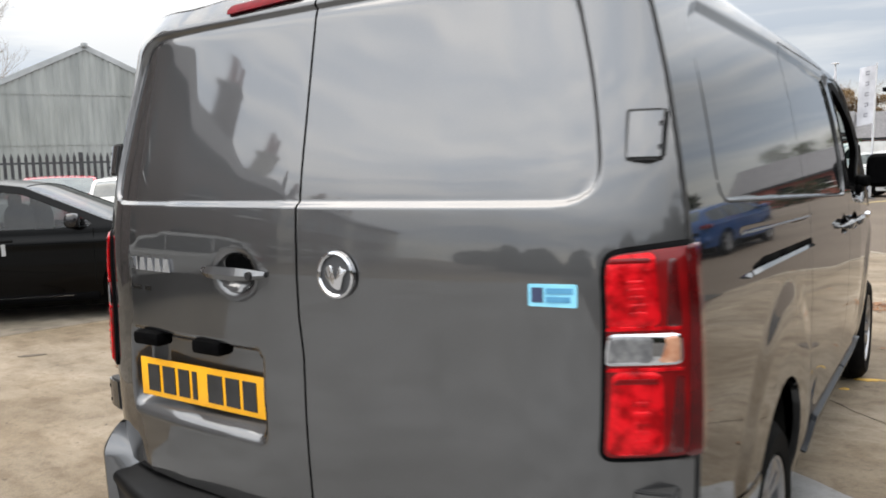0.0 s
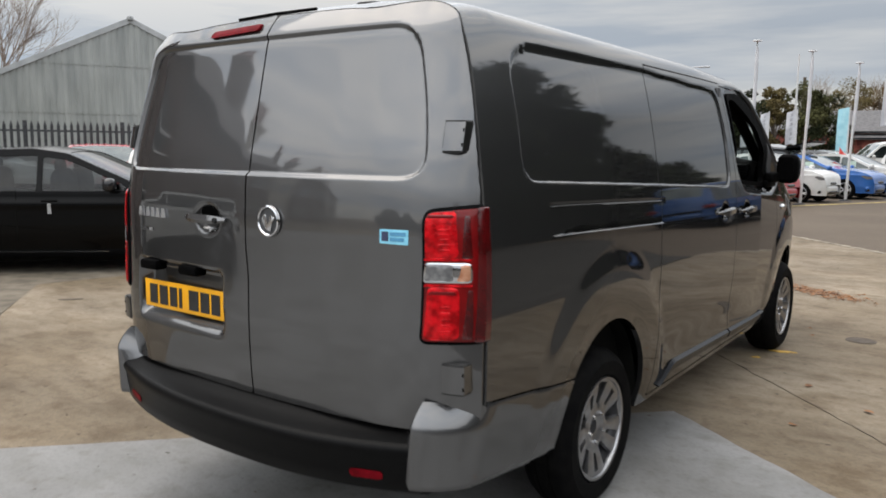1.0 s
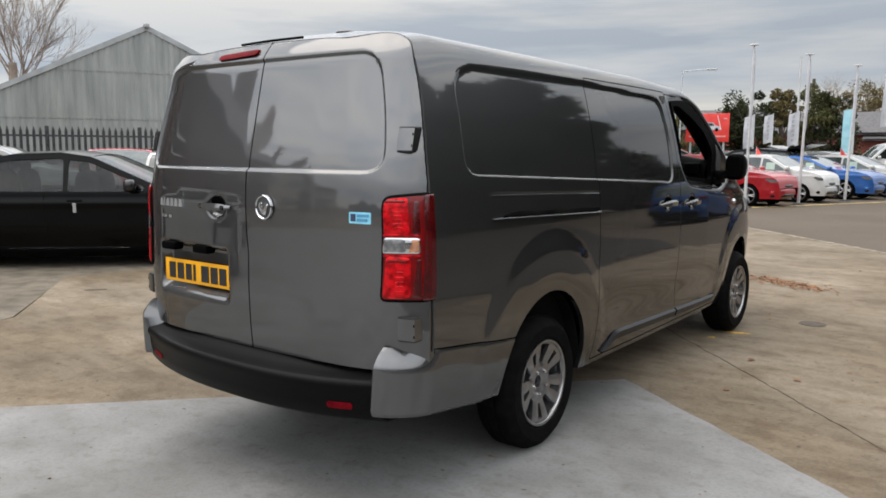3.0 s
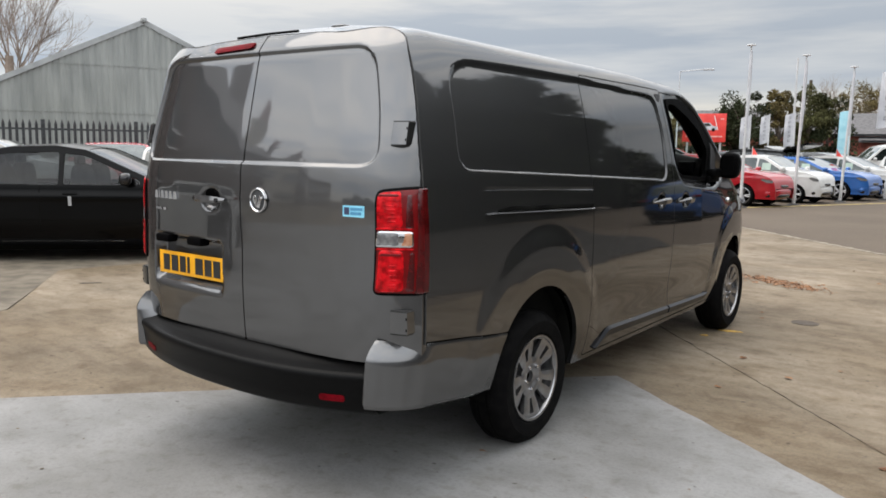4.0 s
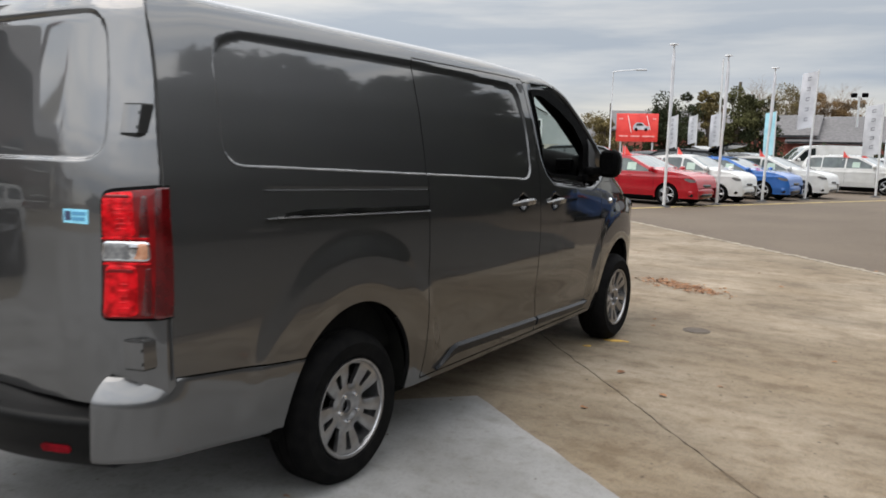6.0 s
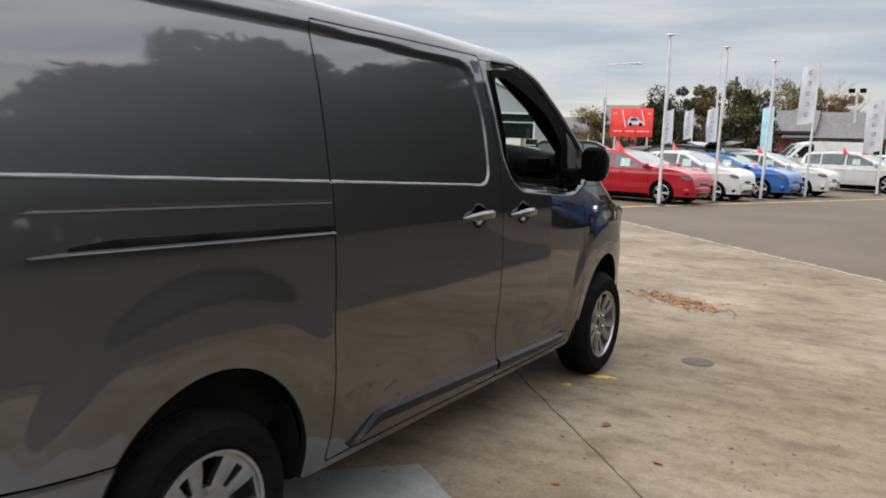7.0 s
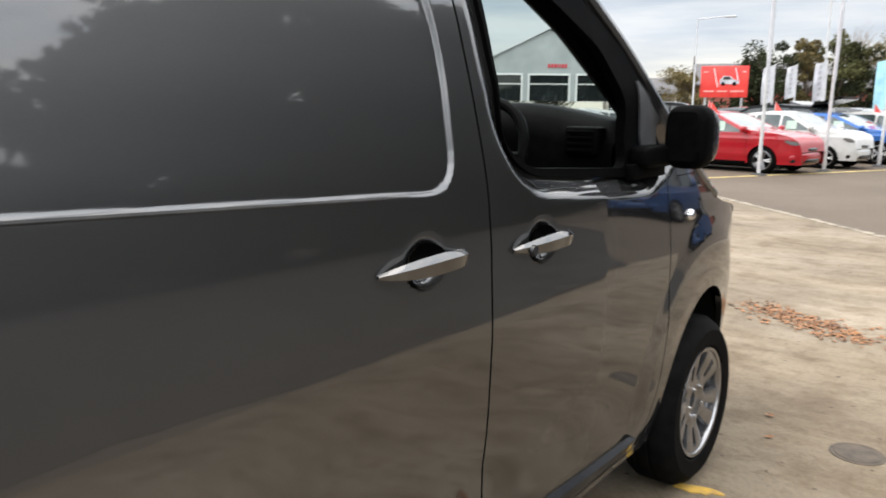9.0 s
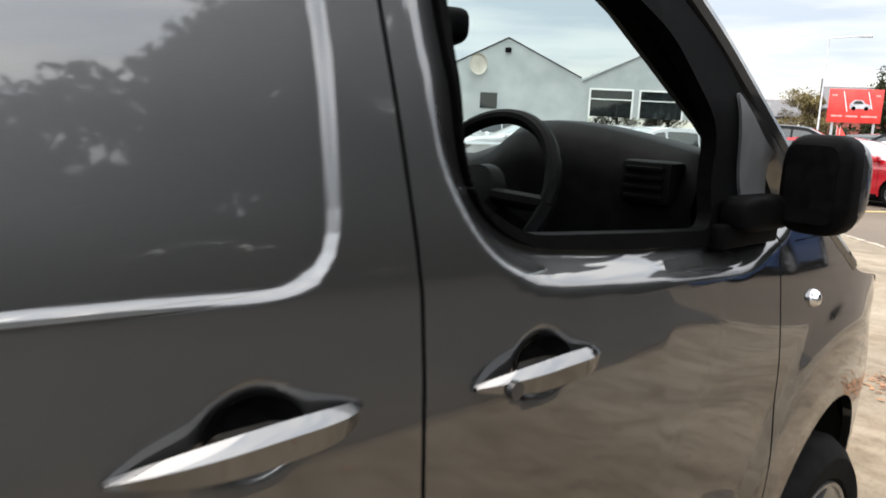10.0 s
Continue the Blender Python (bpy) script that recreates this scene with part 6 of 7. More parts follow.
# ---- flags, board, lamp posts ----
M["white_steel"] = vary(material("white_steel", (0.55, 0.55, 0.55), 0.4), (0.48, 0.48, 0.48), (0.58, 0.58, 0.58), 4)
M["flag_cloth"] = vary(material("flag_cloth", (0.72, 0.73, 0.76), 0.85), (0.45, 0.455, 0.48), (0.56, 0.565, 0.59), 3, bump=0.01, bump_scale=5)
M["flag_blue"] = vary(material("flag_blue", (0.32, 0.62, 0.72), 0.85), (0.28, 0.56, 0.66), (0.4, 0.68, 0.76), 3)
M["flag_red"] = vary(material("flag_red", (0.75, 0.08, 0.07), 0.8), (0.65, 0.06, 0.05), (0.82, 0.1, 0.08), 6)
M["sign_red"] = vary(material("sign_red", (0.72, 0.045, 0.035), 0.5), (0.66, 0.035, 0.03), (0.78, 0.06, 0.045), 2)
M["sign_white"] = vary(material("sign_white", (0.8, 0.79, 0.78), 0.5), (0.75, 0.74, 0.73), (0.83, 0.82, 0.81), 3)
M["picture_grey"] = vary(material("picture_grey", (0.45, 0.46, 0.5), 0.5), (0.34, 0.35, 0.39), (0.56, 0.57, 0.6), 4)
M["picture_pink"] = vary(material("picture_pink", (0.75, 0.3, 0.28), 0.5), (0.7, 0.22, 0.2), (0.8, 0.38, 0.35), 4)
M["ink_grey"] = vary(material("ink_grey", (0.2, 0.2, 0.22), 0.7), (0.17, 0.17, 0.19), (0.24, 0.24, 0.26), 9)
M["galv"] = vary(material("galvanised", (0.38, 0.39, 0.4), 0.5, 0.4), (0.42, 0.43, 0.44), (0.54, 0.55, 0.56), 5)


def flag_pole(x, y, h, furl=True, lean=0.0, cloth=None, letters=6, width=0.55, fh=1.3, low=None, group="flags"):
    """A white pole; its flag is furled along it or spread to the left."""
    ob = thing("flag_pole", "white flag pole with a furled pale flag beside a display car" if furl else "white pole with a lettered pale banner", "flag", pose(x, y, -0.02, 0, lean, 0), group)
    part("pole", tube_mesh([(0, 0, 0.05), (0, 0, h * 0.5), (0, 0, h)], [0.045, 0.038, 0.022], 10), M["white_steel"], ob)
    part("base", lathe_mesh([(0.0005, 0.06), (0.06, 0.06), (0.16, 0.03), (0.2, 0.0)], 16, "z"), M["rubber"], ob, "dark weighted base")
    if furl:
        part("finial", lathe_mesh([(0.0005, h + 0.05), (0.11, h + 0.045), (0.12, h + 0.015), (0.02, h)], 16, "z"), M["white_steel"], ob)
        r2 = random.Random(int(x * 50))
        pts = [(0.015 + r2.uniform(-0.004, 0.004), r2.uniform(-0.004, 0.004), z) for z in np.linspace(h * 0.5, h * 0.97, 12)]
        part("flag", tube_mesh(pts, [0.034, 0.042, 0.044, 0.05, 0.047, 0.052, 0.05, 0.052, 0.05, 0.046, 0.042, 0.028], 9), cloth or M["flag_cloth"], ob, "furled pale flag")
    else:
        z1 = h * 0.99
        z0 = z1 - fh if low is None else low
        nx, nz = 8, 14

        def fp(a, b, o):
            return Vector((-a * width, 0.05 * math.sin(3.0 * a + 4 * b) * a + o, z0 + (z1 - z0) * b - 0.10 * a))
        bm = bmesh.new()
        for o in (0.0, 0.006):
            g = [[bm.verts.new(fp(i / nx, j / nz, o)) for j in range(nz + 1)] for i in range(nx + 1)]
            for i in range(nx):
                for j in range(nz):
                    bm.faces.new((g[i][j], g[i + 1][j], g[i + 1][j + 1], g[i][j + 1]))
        fl = part("flag", bm, cloth or M["flag_cloth"], ob)
        for k in range(letters):
            b = 0.14 + 0.72 * k / max(1, letters - 1)
            bm = bmesh.new()
            for da, db, wa, wb_ in ((0.4, 0.0, 0.22, 0.007), (0.4, 0.05, 0.22, 0.007), (0.4, 0.026, 0.04, 0.025) if k % 2 else (0.58, 0.026, 0.04, 0.025)):
                q = [fp(da, b + db - wb_, -0.012), fp(da + wa, b + db - wb_, -0.012), fp(da + wa, b + db + wb_, -0.012), fp(da, b + db + wb_, -0.012)]
                bm.faces.new([bm.verts.new(c) for c in q])
            part("letter_bar", bm, M["ink_grey"], fl, "grey bar")
    return ob


flag_pole(-3.48, 18.95, 4.43, lean=0.3)
flag_pole(-2.6, 21.3, 4.35, lean=0.8)
flag_pole(-1.85, 24.2, 4.25, lean=1.5)
flag_pole(-0.92, 26.8, 4.45, furl=False, cloth=M["flag_cloth"], letters=5, width=0.5, fh=1.9, lean=1.5)
flag_pole(0.95, 31.5, 3.6, furl=False, letters=5, width=0.6, fh=1.9)
for x, y, h in ((-5.7, 27.5, 3.0), (-6.25, 32.4, 3.25), (-4.2, 27.9, 3.1)):
    flag_pole(x, y, h, furl=False, letters=6, width=0.36, fh=1.2)
flag_pole(-4.3, 40, 3.8, furl=False, cloth=M["flag_blue"], letters=0, width=0.52, fh=2.2)
for x, y, h in ((-4.5, 29.0, 5.2),):
    p = thing("pole", "bare white pole among parked cars", "pole", pose(x, y, -0.02))
    part("shaft", tube_mesh([(0, 0, 0), (0, 0, h)], [0.05, 0.035], 8), M["white_steel"], p)
# little red pennants on the cars' windows
for x, y, z in ((-5.35, 20.6, 1.42), (-4.4, 23.2, 1.42), (-2.75, 28.1, 1.42), (-0.5, 33.75, 1.48), (0.2, 33.6, 1.48), (-5.1, 20.1, 1.40)):
    p = thing("pennant", "small red pennant clipped to a car window", "flag", pose(x, y, z), "pennants")
    part("staff", tube_mesh([(0, 0, -0.12), (0, 0, 0.3)], 0.008, 5), M["white_steel"], p)
    part("cloth", slab([(0, 0.0), (0.26, 0.0), (0.16, 0.06), (0.0, 0.3)], 0.008, lambda a, b, d: Vector((a, d, b))), M["flag_red"], p)


def lamp_post(x, y, h, arm, yaw, label):
    ob = thing("street_lamp", label, "street lamp", pose(x, y, -0.02, 0, 0, yaw), "street lamps")
    part("post", tube_mesh([(0, 0, 0), (0, 0, 1.2), (0, 0, 1.25), (0, 0, h)], [0.08, 0.08, 0.05, 0.035], 8), M["galv"], ob)
    part("arm", tube_mesh([(0, 0, h - 0.05), (0.1, 0, h), (arm, 0, h + 0.1)], 0.03, 6), M["galv"], ob)
    part("lantern", box_mesh(arm - 0.1, arm + 0.55, -0.12, 0.12, h + 0.03, h + 0.13, 0.03), M["galv"], ob)
    return ob


lamp_post(-15.0, 45.0, 6.6, 1.5, 18, "tall galvanised street lamp beside the billboard")
lamp_post(1.05, 33.6, 8.5, 1.5, 200, "tall galvanised street lamp over the display row")
fl = thing("floodlight_mast", "steel mast with two floodlights", "lamp", pose(-2.3, 60, 0))
part("mast", tube_mesh([(0, 0, 0), (0, 0, 5.8)], [0.1, 0.07], 8), M["galv"], fl)
for sx in (-0.35, 0.35):
    part("floodlight", box_mesh(sx - 0.2, sx + 0.2, -0.15, 0.15, 5.75, 6.05, 0.04), M["black_plastic"], fl)
for x, y, h in ((-11.3, 64, 7.4), (-24.5, 70, 6.2)):
    p = thing("utility_pole", "old wooden utility pole", "pole", pose(x, y, 0), "utility poles")
    part("shaft", tube_mesh([(0, 0, 0), (0, 0, h)], [0.16, 0.12], 8), M["joint"], p)

# red billboard with a car picture as plain shapes
bb = thing("billboard", "red advertising billboard with a pale car picture", "billboard", pose(-13.6, 46.0, 0, 0, 0, 17))
part("panel", box_mesh(-1.3, 1.3, 0, 0.12, 2.2, 3.98, 0.01), M["sign_red"], bb)
for x0, x1, z0, z1 in ((-0.62, -0.575, 2.78, 3.85), (0.55, 0.59, 2.95, 3.85)):
    part("stripe", slab([(x0 + 0.25, z0), (x1 + 0.25, z0), (x1, z1), (x0, z1)], 0.02, lambda a, b, d: Vector((a * (1 if a < 0 else 1), -0.004 - d, b))), M["sign_white"], bb)
part("picture_body", slab(rounded([(-0.25, 2.95), (0.75, 2.95), (0.78, 3.15), (0.5, 3.22), (0.32, 3.42), (-0.05, 3.42), (-0.25, 3.2)], 0.06), 0.02, lambda a, b, d: Vector((a, -0.004 - d, b))), M["picture_grey"], bb)
part("picture_window", slab(rounded([(-0.1, 3.2), (0.42, 3.2), (0.28, 3.37), (-0.02, 3.37)], 0.03), 0.03, lambda a, b, d: Vector((a, -0.004 - d, b))), M["dark_glass"], bb)
for a in (-0.05, 0.55):
    part("picture_wheel", lathe_mesh([(0.0005, -0.035), (0.1, -0.034), (0.11, 0)], 16, "y", pose(a, 0, 2.97)), M["black_plastic"], bb)
for x0, x1, z in ((-1.1, -0.55, 2.5), (-0.4, 0.2, 2.5), (0.35, 1.1, 2.5), (-1.15, -0.9, 3.6), (0.95, 1.15, 3.6)):
    part("text_bar", box_mesh(x0, x1, -0.02, 0.01, z, z + 0.09), M["picture_pink"], bb, "pale red bar")
for sx in (-1.0, 1.0):
    part("leg", box_mesh(sx - 0.06, sx + 0.06, 0.1, 0.2, 0, 2.3), M["galv"], bb)

# ---- palisade fence ----
M["fence_steel"] = vary(material("fence_steel", (0.05, 0.055, 0.06), 0.55, 0.3), (0.035, 0.04, 0.045), (0.075, 0.08, 0.085), 9, 3)
F0, FD = Vector((-17.95, 6.68, 0)), Vector((1.09, 2.01, 0)).normalized()
FN = Vector((FD.y, -FD.x, 0))
fence = thing("palisade_fence", "dark steel palisade fence in front of a shed", "fence")


def fbox(a0, a1, b0, b1, z0, z1):
    bm = bmesh.new()
    vs = []
    for z in (z0, z1):
        for a, b in ((a0, b0), (a1, b0), (a1, b1), (a0, b1)):
            vs.append(bm.verts.new(F0 + FD * a + FN * b + Vector((0, 0, z))))
    for q in ((0, 1, 2, 3), (7, 6, 5, 4), (0, 4, 5, 1), (1, 5, 6, 2), (2, 6, 7, 3), (3, 7, 4, 0)):
        bm.faces.new([vs[i] for i in q])
    return bm


pale_bm = bmesh.new()
prof_p = [(-0.036, 0.0), (-0.022, 0.014), (-0.008, 0.004), (0.008, 0.004), (0.022, 0.014), (0.036, 0.0)]
low_r = [pale_bm.verts.new((a, -b, 0.05)) for a, b in prof_p]
mid_r = [pale_bm.verts.new((a, -b, 1.98)) for a, b in prof_p]
tip = pale_bm.verts.new((0, -0.01, 2.1))
for k in range(5):
    pale_bm.faces.new((low_r[k], low_r[k + 1], mid_r[k + 1], mid_r[k]))
    pale_bm.faces.new((mid_r[k], mid_r[k + 1], tip))
pale_me = bpy.data.meshes.new("pale")
pale_bm.to_mesh(pale_me)
pale_bm.free()
pale_me.materials.append(M["fence_steel"])
yaw_f = math.degrees(math.atan2(FD.y, FD.x))
for k in range(-9, 5):
    part("post", fbox(k * 2.286 - 0.05, k * 2.286 + 0.05, -0.12, -0.02, 0, 2.1), M["fence_steel"], fence, smooth=False)
for z in (0.4, 1.82):
    part("rail", fbox(-9 * 2.286, 4 * 2.286, -0.02, 0.015, z, z + 0.05), M["fence_steel"], fence, smooth=False)
for k in range(-9 * 15, 4 * 15 + 1):
    o = new("pale", pale_me)
    o.parent = fence
    p = F0 + FD * (k * 0.1524) + FN * 0.018
    o.matrix_basis = pose(p.x, p.y, p.z + rng.uniform(-0.01, 0.01), rng.uniform(-0.4, 0.4), 0, yaw_f)

# ---- corrugated shed ----
M["cladding"] = vary(material("shed_cladding", (0.4, 0.42, 0.41), 0.7), (0.22, 0.235, 0.23), (0.31, 0.325, 0.315), 0.7, 6, stretch=(3, 3, 0.5), second=(0.25, (0.88, 0.88, 0.86), 0.4, 0.6))
M["cladding_trim"] = vary(material("shed_trim", (0.47, 0.49, 0.5), 0.6), (0.28, 0.295, 0.3), (0.35, 0.365, 0.375), 2)
M["roof_sheet"] = vary(material("roof_sheet", (0.24, 0.25, 0.26), 0.7), (0.2, 0.21, 0.22), (0.29, 0.3, 0.31), 1.5)
shed = thing("shed", "large grey corrugated metal shed with a gable", "building")
SA, SD = Vector((-31.1, 17.96, 7.22)), Vector((0.461, 0.887, 0))
SNb = Vector((-0.887, 0.461, 0))
HALF, SLOPE = 9.5, 0.485


def corrugated(a0, a1, z0f, z1f, off=0.0):
    verts, faces = [], []
    n_ = int((a1 - a0) / 0.0325)
    for i in range(n_ + 1):
        a = a0 + (a1 - a0) * i / n_
        d = 0.02 * math.tanh(3 * math.sin(a * 2 * math.pi / 0.26) + 1.5)
        p = SA + SD * a - SNb * (off + d)
        verts += [(p.x, p.y, z0f(a)), (p.x, p.y, z1f(a))]
    for i in range(n_):
        faces.append([2 * i, 2 * i + 2, 2 * i + 3, 2 * i + 1])
    return verts, faces


roofz = lambda a: 7.22 - SLOPE * abs(a)
v, f = corrugated(-HALF, HALF, lambda a: 0.0, lambda a: min(roofz(a), 2.95))
link("lower_cladding", v, f, M["cladding"], shed)
v, f = corrugated(-HALF, HALF, lambda a: min(2.9, roofz(a)), lambda a: min(roofz(a), 5.15), 0.02)
link("middle_cladding", v, f, M["cladding"], shed)
v, f = corrugated(-4.4, 4.4, lambda a: min(5.1, roofz(a)), lambda a: roofz(a), 0.04)
link("upper_cladding", v, f, M["cladding"], shed)
for sgn in (-1, 1):
    bm = bmesh.new()
    q = []
    for a, dz in ((0, 0.13), (sgn * (HALF + 0.2), 0.13), (sgn * (HALF + 0.2), -0.12), (0, -0.12)):
        p = SA + SD * a - SNb * 0.1
        q.append((p.x, p.y, 7.22 - SLOPE * abs(a) + dz))
    front = [bm.verts.new(c) for c in q]
    back = [bm.verts.new((c[0] + SNb.x * 0.14, c[1] + SNb.y * 0.14, c[2])) for c in q]
    bm.faces.new(front)
    bm.faces.new(back[::-1])
    for k in range(4):
        bm.faces.new((front[k], front[(k + 1) % 4], back[(k + 1) % 4], back[k]))
    part("verge_trim", bm, M["cladding_trim"], shed, smooth=False)
    bm = bmesh.new()
    q = [SA + SD * 0 + Vector((0, 0, 0.1)), SA + SD * sgn * (HALF + 0.3) + Vector((0, 0, 0.1 - SLOPE * (HALF + 0.3)))]
    bm.faces.new([bm.verts.new(c) for c in (q[0], q[1], q[1] + SNb * 30, q[0] + SNb * 30)])
    part("roof", bm, M["roof_sheet"], shed, smooth=False)
pz = SA - SNb * 0.14
part("ridge_cap", box_mesh(pz.x - 0.12, pz.x + 0.12, pz.y - 0.12, pz.y + 0.12, 7.2, 7.41, 0.06), M["cladding_trim"], shed)

# ---- showroom with two white gables ----
M["render_white"] = vary(material("white_cladding", (0.66, 0.7, 0.7), 0.7), (0.36, 0.385, 0.385), (0.44, 0.46, 0.46), 0.8, 5, second=(0.3, (0.9, 0.9, 0.89), 0.4, 0.6))
M["render_cream"] = vary(material("cream_render", (0.5, 0.46, 0.4), 0.85), (0.44, 0.4, 0.34), (0.56, 0.52, 0.45), 1.2, 5)
M["sign_letters"] = vary(material("sign_letters", (0.6, 0.03, 0.05), 0.5), (0.55, 0.02, 0.04), (0.68, 0.04, 0.06), 4)
room = thing("showroom", "white clad showroom with two gables and wide windows", "building")
RD = Vector((0.785, 0.62, 0)).normalized()
RN = Vector((RD.y, -RD.x, 0))
R0 = Vector((-31.2, 45.34, 0))


def rp(a, z, o=0.0):
    p = R0 + RD * a + RN * o
    return Vector((p.x, p.y, z))


def wall_piece(name, pts, mat, o0=0.0, o1=0.3, label=""):
    return part(name, slab(pts, o1 - o0, lambda a, b, d: rp(a, b, o0 + d)), mat, room, label, smooth=False)


wall_piece("gable_wall", [(-11.2, 0), (0, 0), (0, 4.5), (-5.2, 7.05), (-11.2, 4.1)], M["render_white"], -0.3, 0.0)
wall_piece("gable_wall", [(0, 0), (0.6, 0), (0.6, 2.0), (11.8, 2.0), (11.8, 0), (12.6, 0), (12.6, 3.4), (5.4, 6.9), (0, 4.5)], M["render_white"], -0.3, 0.0)
for a0 in (0.62, 4.0, 7.4):
    w = wall_piece("window", [(a0, 2.0), (a0 + 2.9, 2.0), (a0 + 2.9, 3.85), (a0, 3.85)], M["dark_glass"], -0.02, 0.03, "wide dark showroom window")
    for a, b, c, d in ((a0 - 0.06, a0 + 2.96, 3.8, 3.92), (a0 - 0.06, a0 + 2.96, 3.15, 3.22), (a0 - 0.06, a0 + 0.06, 1.95, 3.9), (a0 + 2.84, a0 + 2.96, 1.95, 3.9)):
        f_ = part("window_bar", slab([(a, c), (b, c), (b, d), (a, d)], 0.05, lambda p, q, h: rp(p, q, 0.03 + h)), M["sign_white"], w, smooth=False)
for sgn, apex, zt, w_ in ((0, -5.2, 7.05, 6.0), (1, 5.4, 6.9, 7.2)):
    for s2 in (-1, 1):
        bm = bmesh.new()
        e = apex + s2 * (5.2 if not sgn else 5.4) * (1 if s2 > 0 or sgn else 1.15)
        ze = zt - abs(e - apex) * 0.49
        bm.faces.new([bm.verts.new(c) for c in (rp(apex, zt + 0.08, 0.15), rp(e, ze + 0.08, 0.15), rp(e, ze + 0.08, -20), rp(apex, zt + 0.08, -20))])
        part("roof", bm, M["roof_sheet"], room, smooth=False)
x = 5.35
for w_ in (0.16, 0.15, 0.15, 0.1, 0.06, 0.15, 0.15):
    part("sign_bar", slab([(x, 4.32), (x + w_, 4.32), (x + w_, 4.58), (x, 4.58)], 0.04, lambda p, q, h: rp(p, q, h)), M["sign_letters"], room, "dark red sign letter bar", smooth=False)
    x += w_ + 0.07
part("dish", lathe_mesh([(0.0005, 0.0), (0.62, -0.1), (0.72, -0.2)], 24, "y", Matrix.Translation(rp(-7.3, 5.2, 0.4)) @ pose(0, 0, 0, 0, 0, 75)), M["render_cream"], room, "cream satellite dish")
part("vent", box_mesh(rp(-5.2, 0, 0.1).x - 0.15, rp(-5.2, 0, 0.1).x + 0.15, rp(-5.2, 0, 0.1).y - 0.15, rp(-5.2, 0, 0.1).y + 0.15, 6.1, 6.4), M["dark"], room)
for a0, w_ in ((-10.4, 1.0), (-7.0, 1.2)):
    wall_piece("window", [(a0, 2.2), (a0 + w_, 2.2), (a0 + w_, 3.3), (a0, 3.3)], M["dark_glass"], -0.02, 0.03, "small dark window")

# ---- low brick building and small house far off ----
M["brick"] = vary(material("red_brick", (0.26, 0.07, 0.05), 0.85), (0.2, 0.055, 0.04), (0.32, 0.095, 0.07), 6, 5, bump=0.004, bump_scale=30)
M["brick_old"] = vary(material("old_brick", (0.14, 0.11, 0.1), 0.85), (0.1, 0.08, 0.072), (0.19, 0.15, 0.135), 5, 5, bump=0.004, bump_scale=30)
M["slate"] = vary(material("slate_roof", (0.085, 0.083, 0.085), 0.75), (0.065, 0.063, 0.066), (0.11, 0.105, 0.108), 5, 5, bump=0.01, bump_scale=12)


def house(label, x, y, yaw, L, D, eave, ridge, wall_mat, windows=3, chimneys=0, storeys=1):
    """A house: its long front faces local -y."""
    ob = thing("house", label, "house", pose(x, y, -0.02, 0, 0, yaw), "houses round the lot")
    part("front_wall", box_mesh(-L / 2, L / 2, 0, 0.3, 0, eave), wall_mat, ob, smooth=False)
    part("back_wall", box_mesh(-L / 2, L / 2, D - 0.3, D, 0, eave), wall_mat, ob, smooth=False)
    for sx in (-1, 1):
        part("gable_wall", slab([(0, 0), (D, 0), (D, eave), (D / 2, ridge - 0.1), (0, eave)], 0.3, lambda a, b, d: Vector((sx * (L / 2 - 0.3 + d), a, b))), wall_mat, ob, smooth=False)
    for sg in (0, 1):
        bm = bmesh.new()
        y0, y1 = (-0.35, D / 2) if sg == 0 else (D + 0.35, D / 2)
        ze = eave - 0.35 * (ridge - eave) / (D / 2)
        for dz in (0, 0.14):
            bm.faces.new([bm.verts.new(c) for c in ((-L / 2 - 0.2, y0, ze + dz), (L / 2 + 0.2, y0, ze + dz), (L / 2 + 0.2, y1, ridge + dz), (-L / 2 - 0.2, y1, ridge + dz))])
        part("roof", bm, M["slate"], ob, smooth=False)
    for s in range(storeys):
        for k in range(windows):
            xx = -L / 2 + L * (k + 0.5) / windows
            z0 = 0.9 + s * 2.7
            w = part("window", box_mesh(xx - 0.6, xx + 0.6, -0.03, 0.05, z0, z0 + 1.25), M["dark_glass"], ob, smooth=False)
            part("window_frame", box_mesh(xx - 0.66, xx + 0.66, -0.05, 0.02, z0 + 0.6, z0 + 0.67), M["sign_white"], w, smooth=False)
            part("window_sill", box_mesh(xx - 0.7, xx + 0.7, -0.12, 0.02, z0 - 0.1, z0), M["sign_white"], w, smooth=False)
    for k in range(chimneys):
        xx = -L / 2 + L * (k + 0.5) / chimneys
        c = part("chimney", box_mesh(xx - 0.3, xx + 0.3, D / 2 - 0.3, D / 2 + 0.3, ridge - 0.6, ridge + 1.5), wall_mat, ob, smooth=False)
        part("chimney_cap", box_mesh(xx - 0.36, xx + 0.36, D / 2 - 0.36, D / 2 + 0.36, ridge + 1.35, ridge + 1.5), wall_mat, c, smooth=False)
        for q in (-0.22, 0.22):
            part("chimney_pot", lathe_mesh([(0.13, 0), (0.1, 0.75), (0.12, 0.8), (0.08, 0.8)], 10, "z", pose(xx + q, D / 2, ridge + 1.5)), M["brick"], c)
    return ob


house("long low red-brick building with a dark roof", -9.6, 57.2, 3, 10, 7, 3.0, 4.45, M["brick"], 5)
house("wide red-brick building with a dark pitched roof", 4.2, 57.6, 3, 21, 10, 2.55, 4.4, M["brick"], 8)
house("red-brick house behind the billboard", -18.5, 66, 20, 8, 7, 3.6, 5.3, M["brick"], 3)
house("small cream house far behind the lot", -31.5, 74, 25, 7, 8, 3.0, 4.6, M["render_cream"], 3)
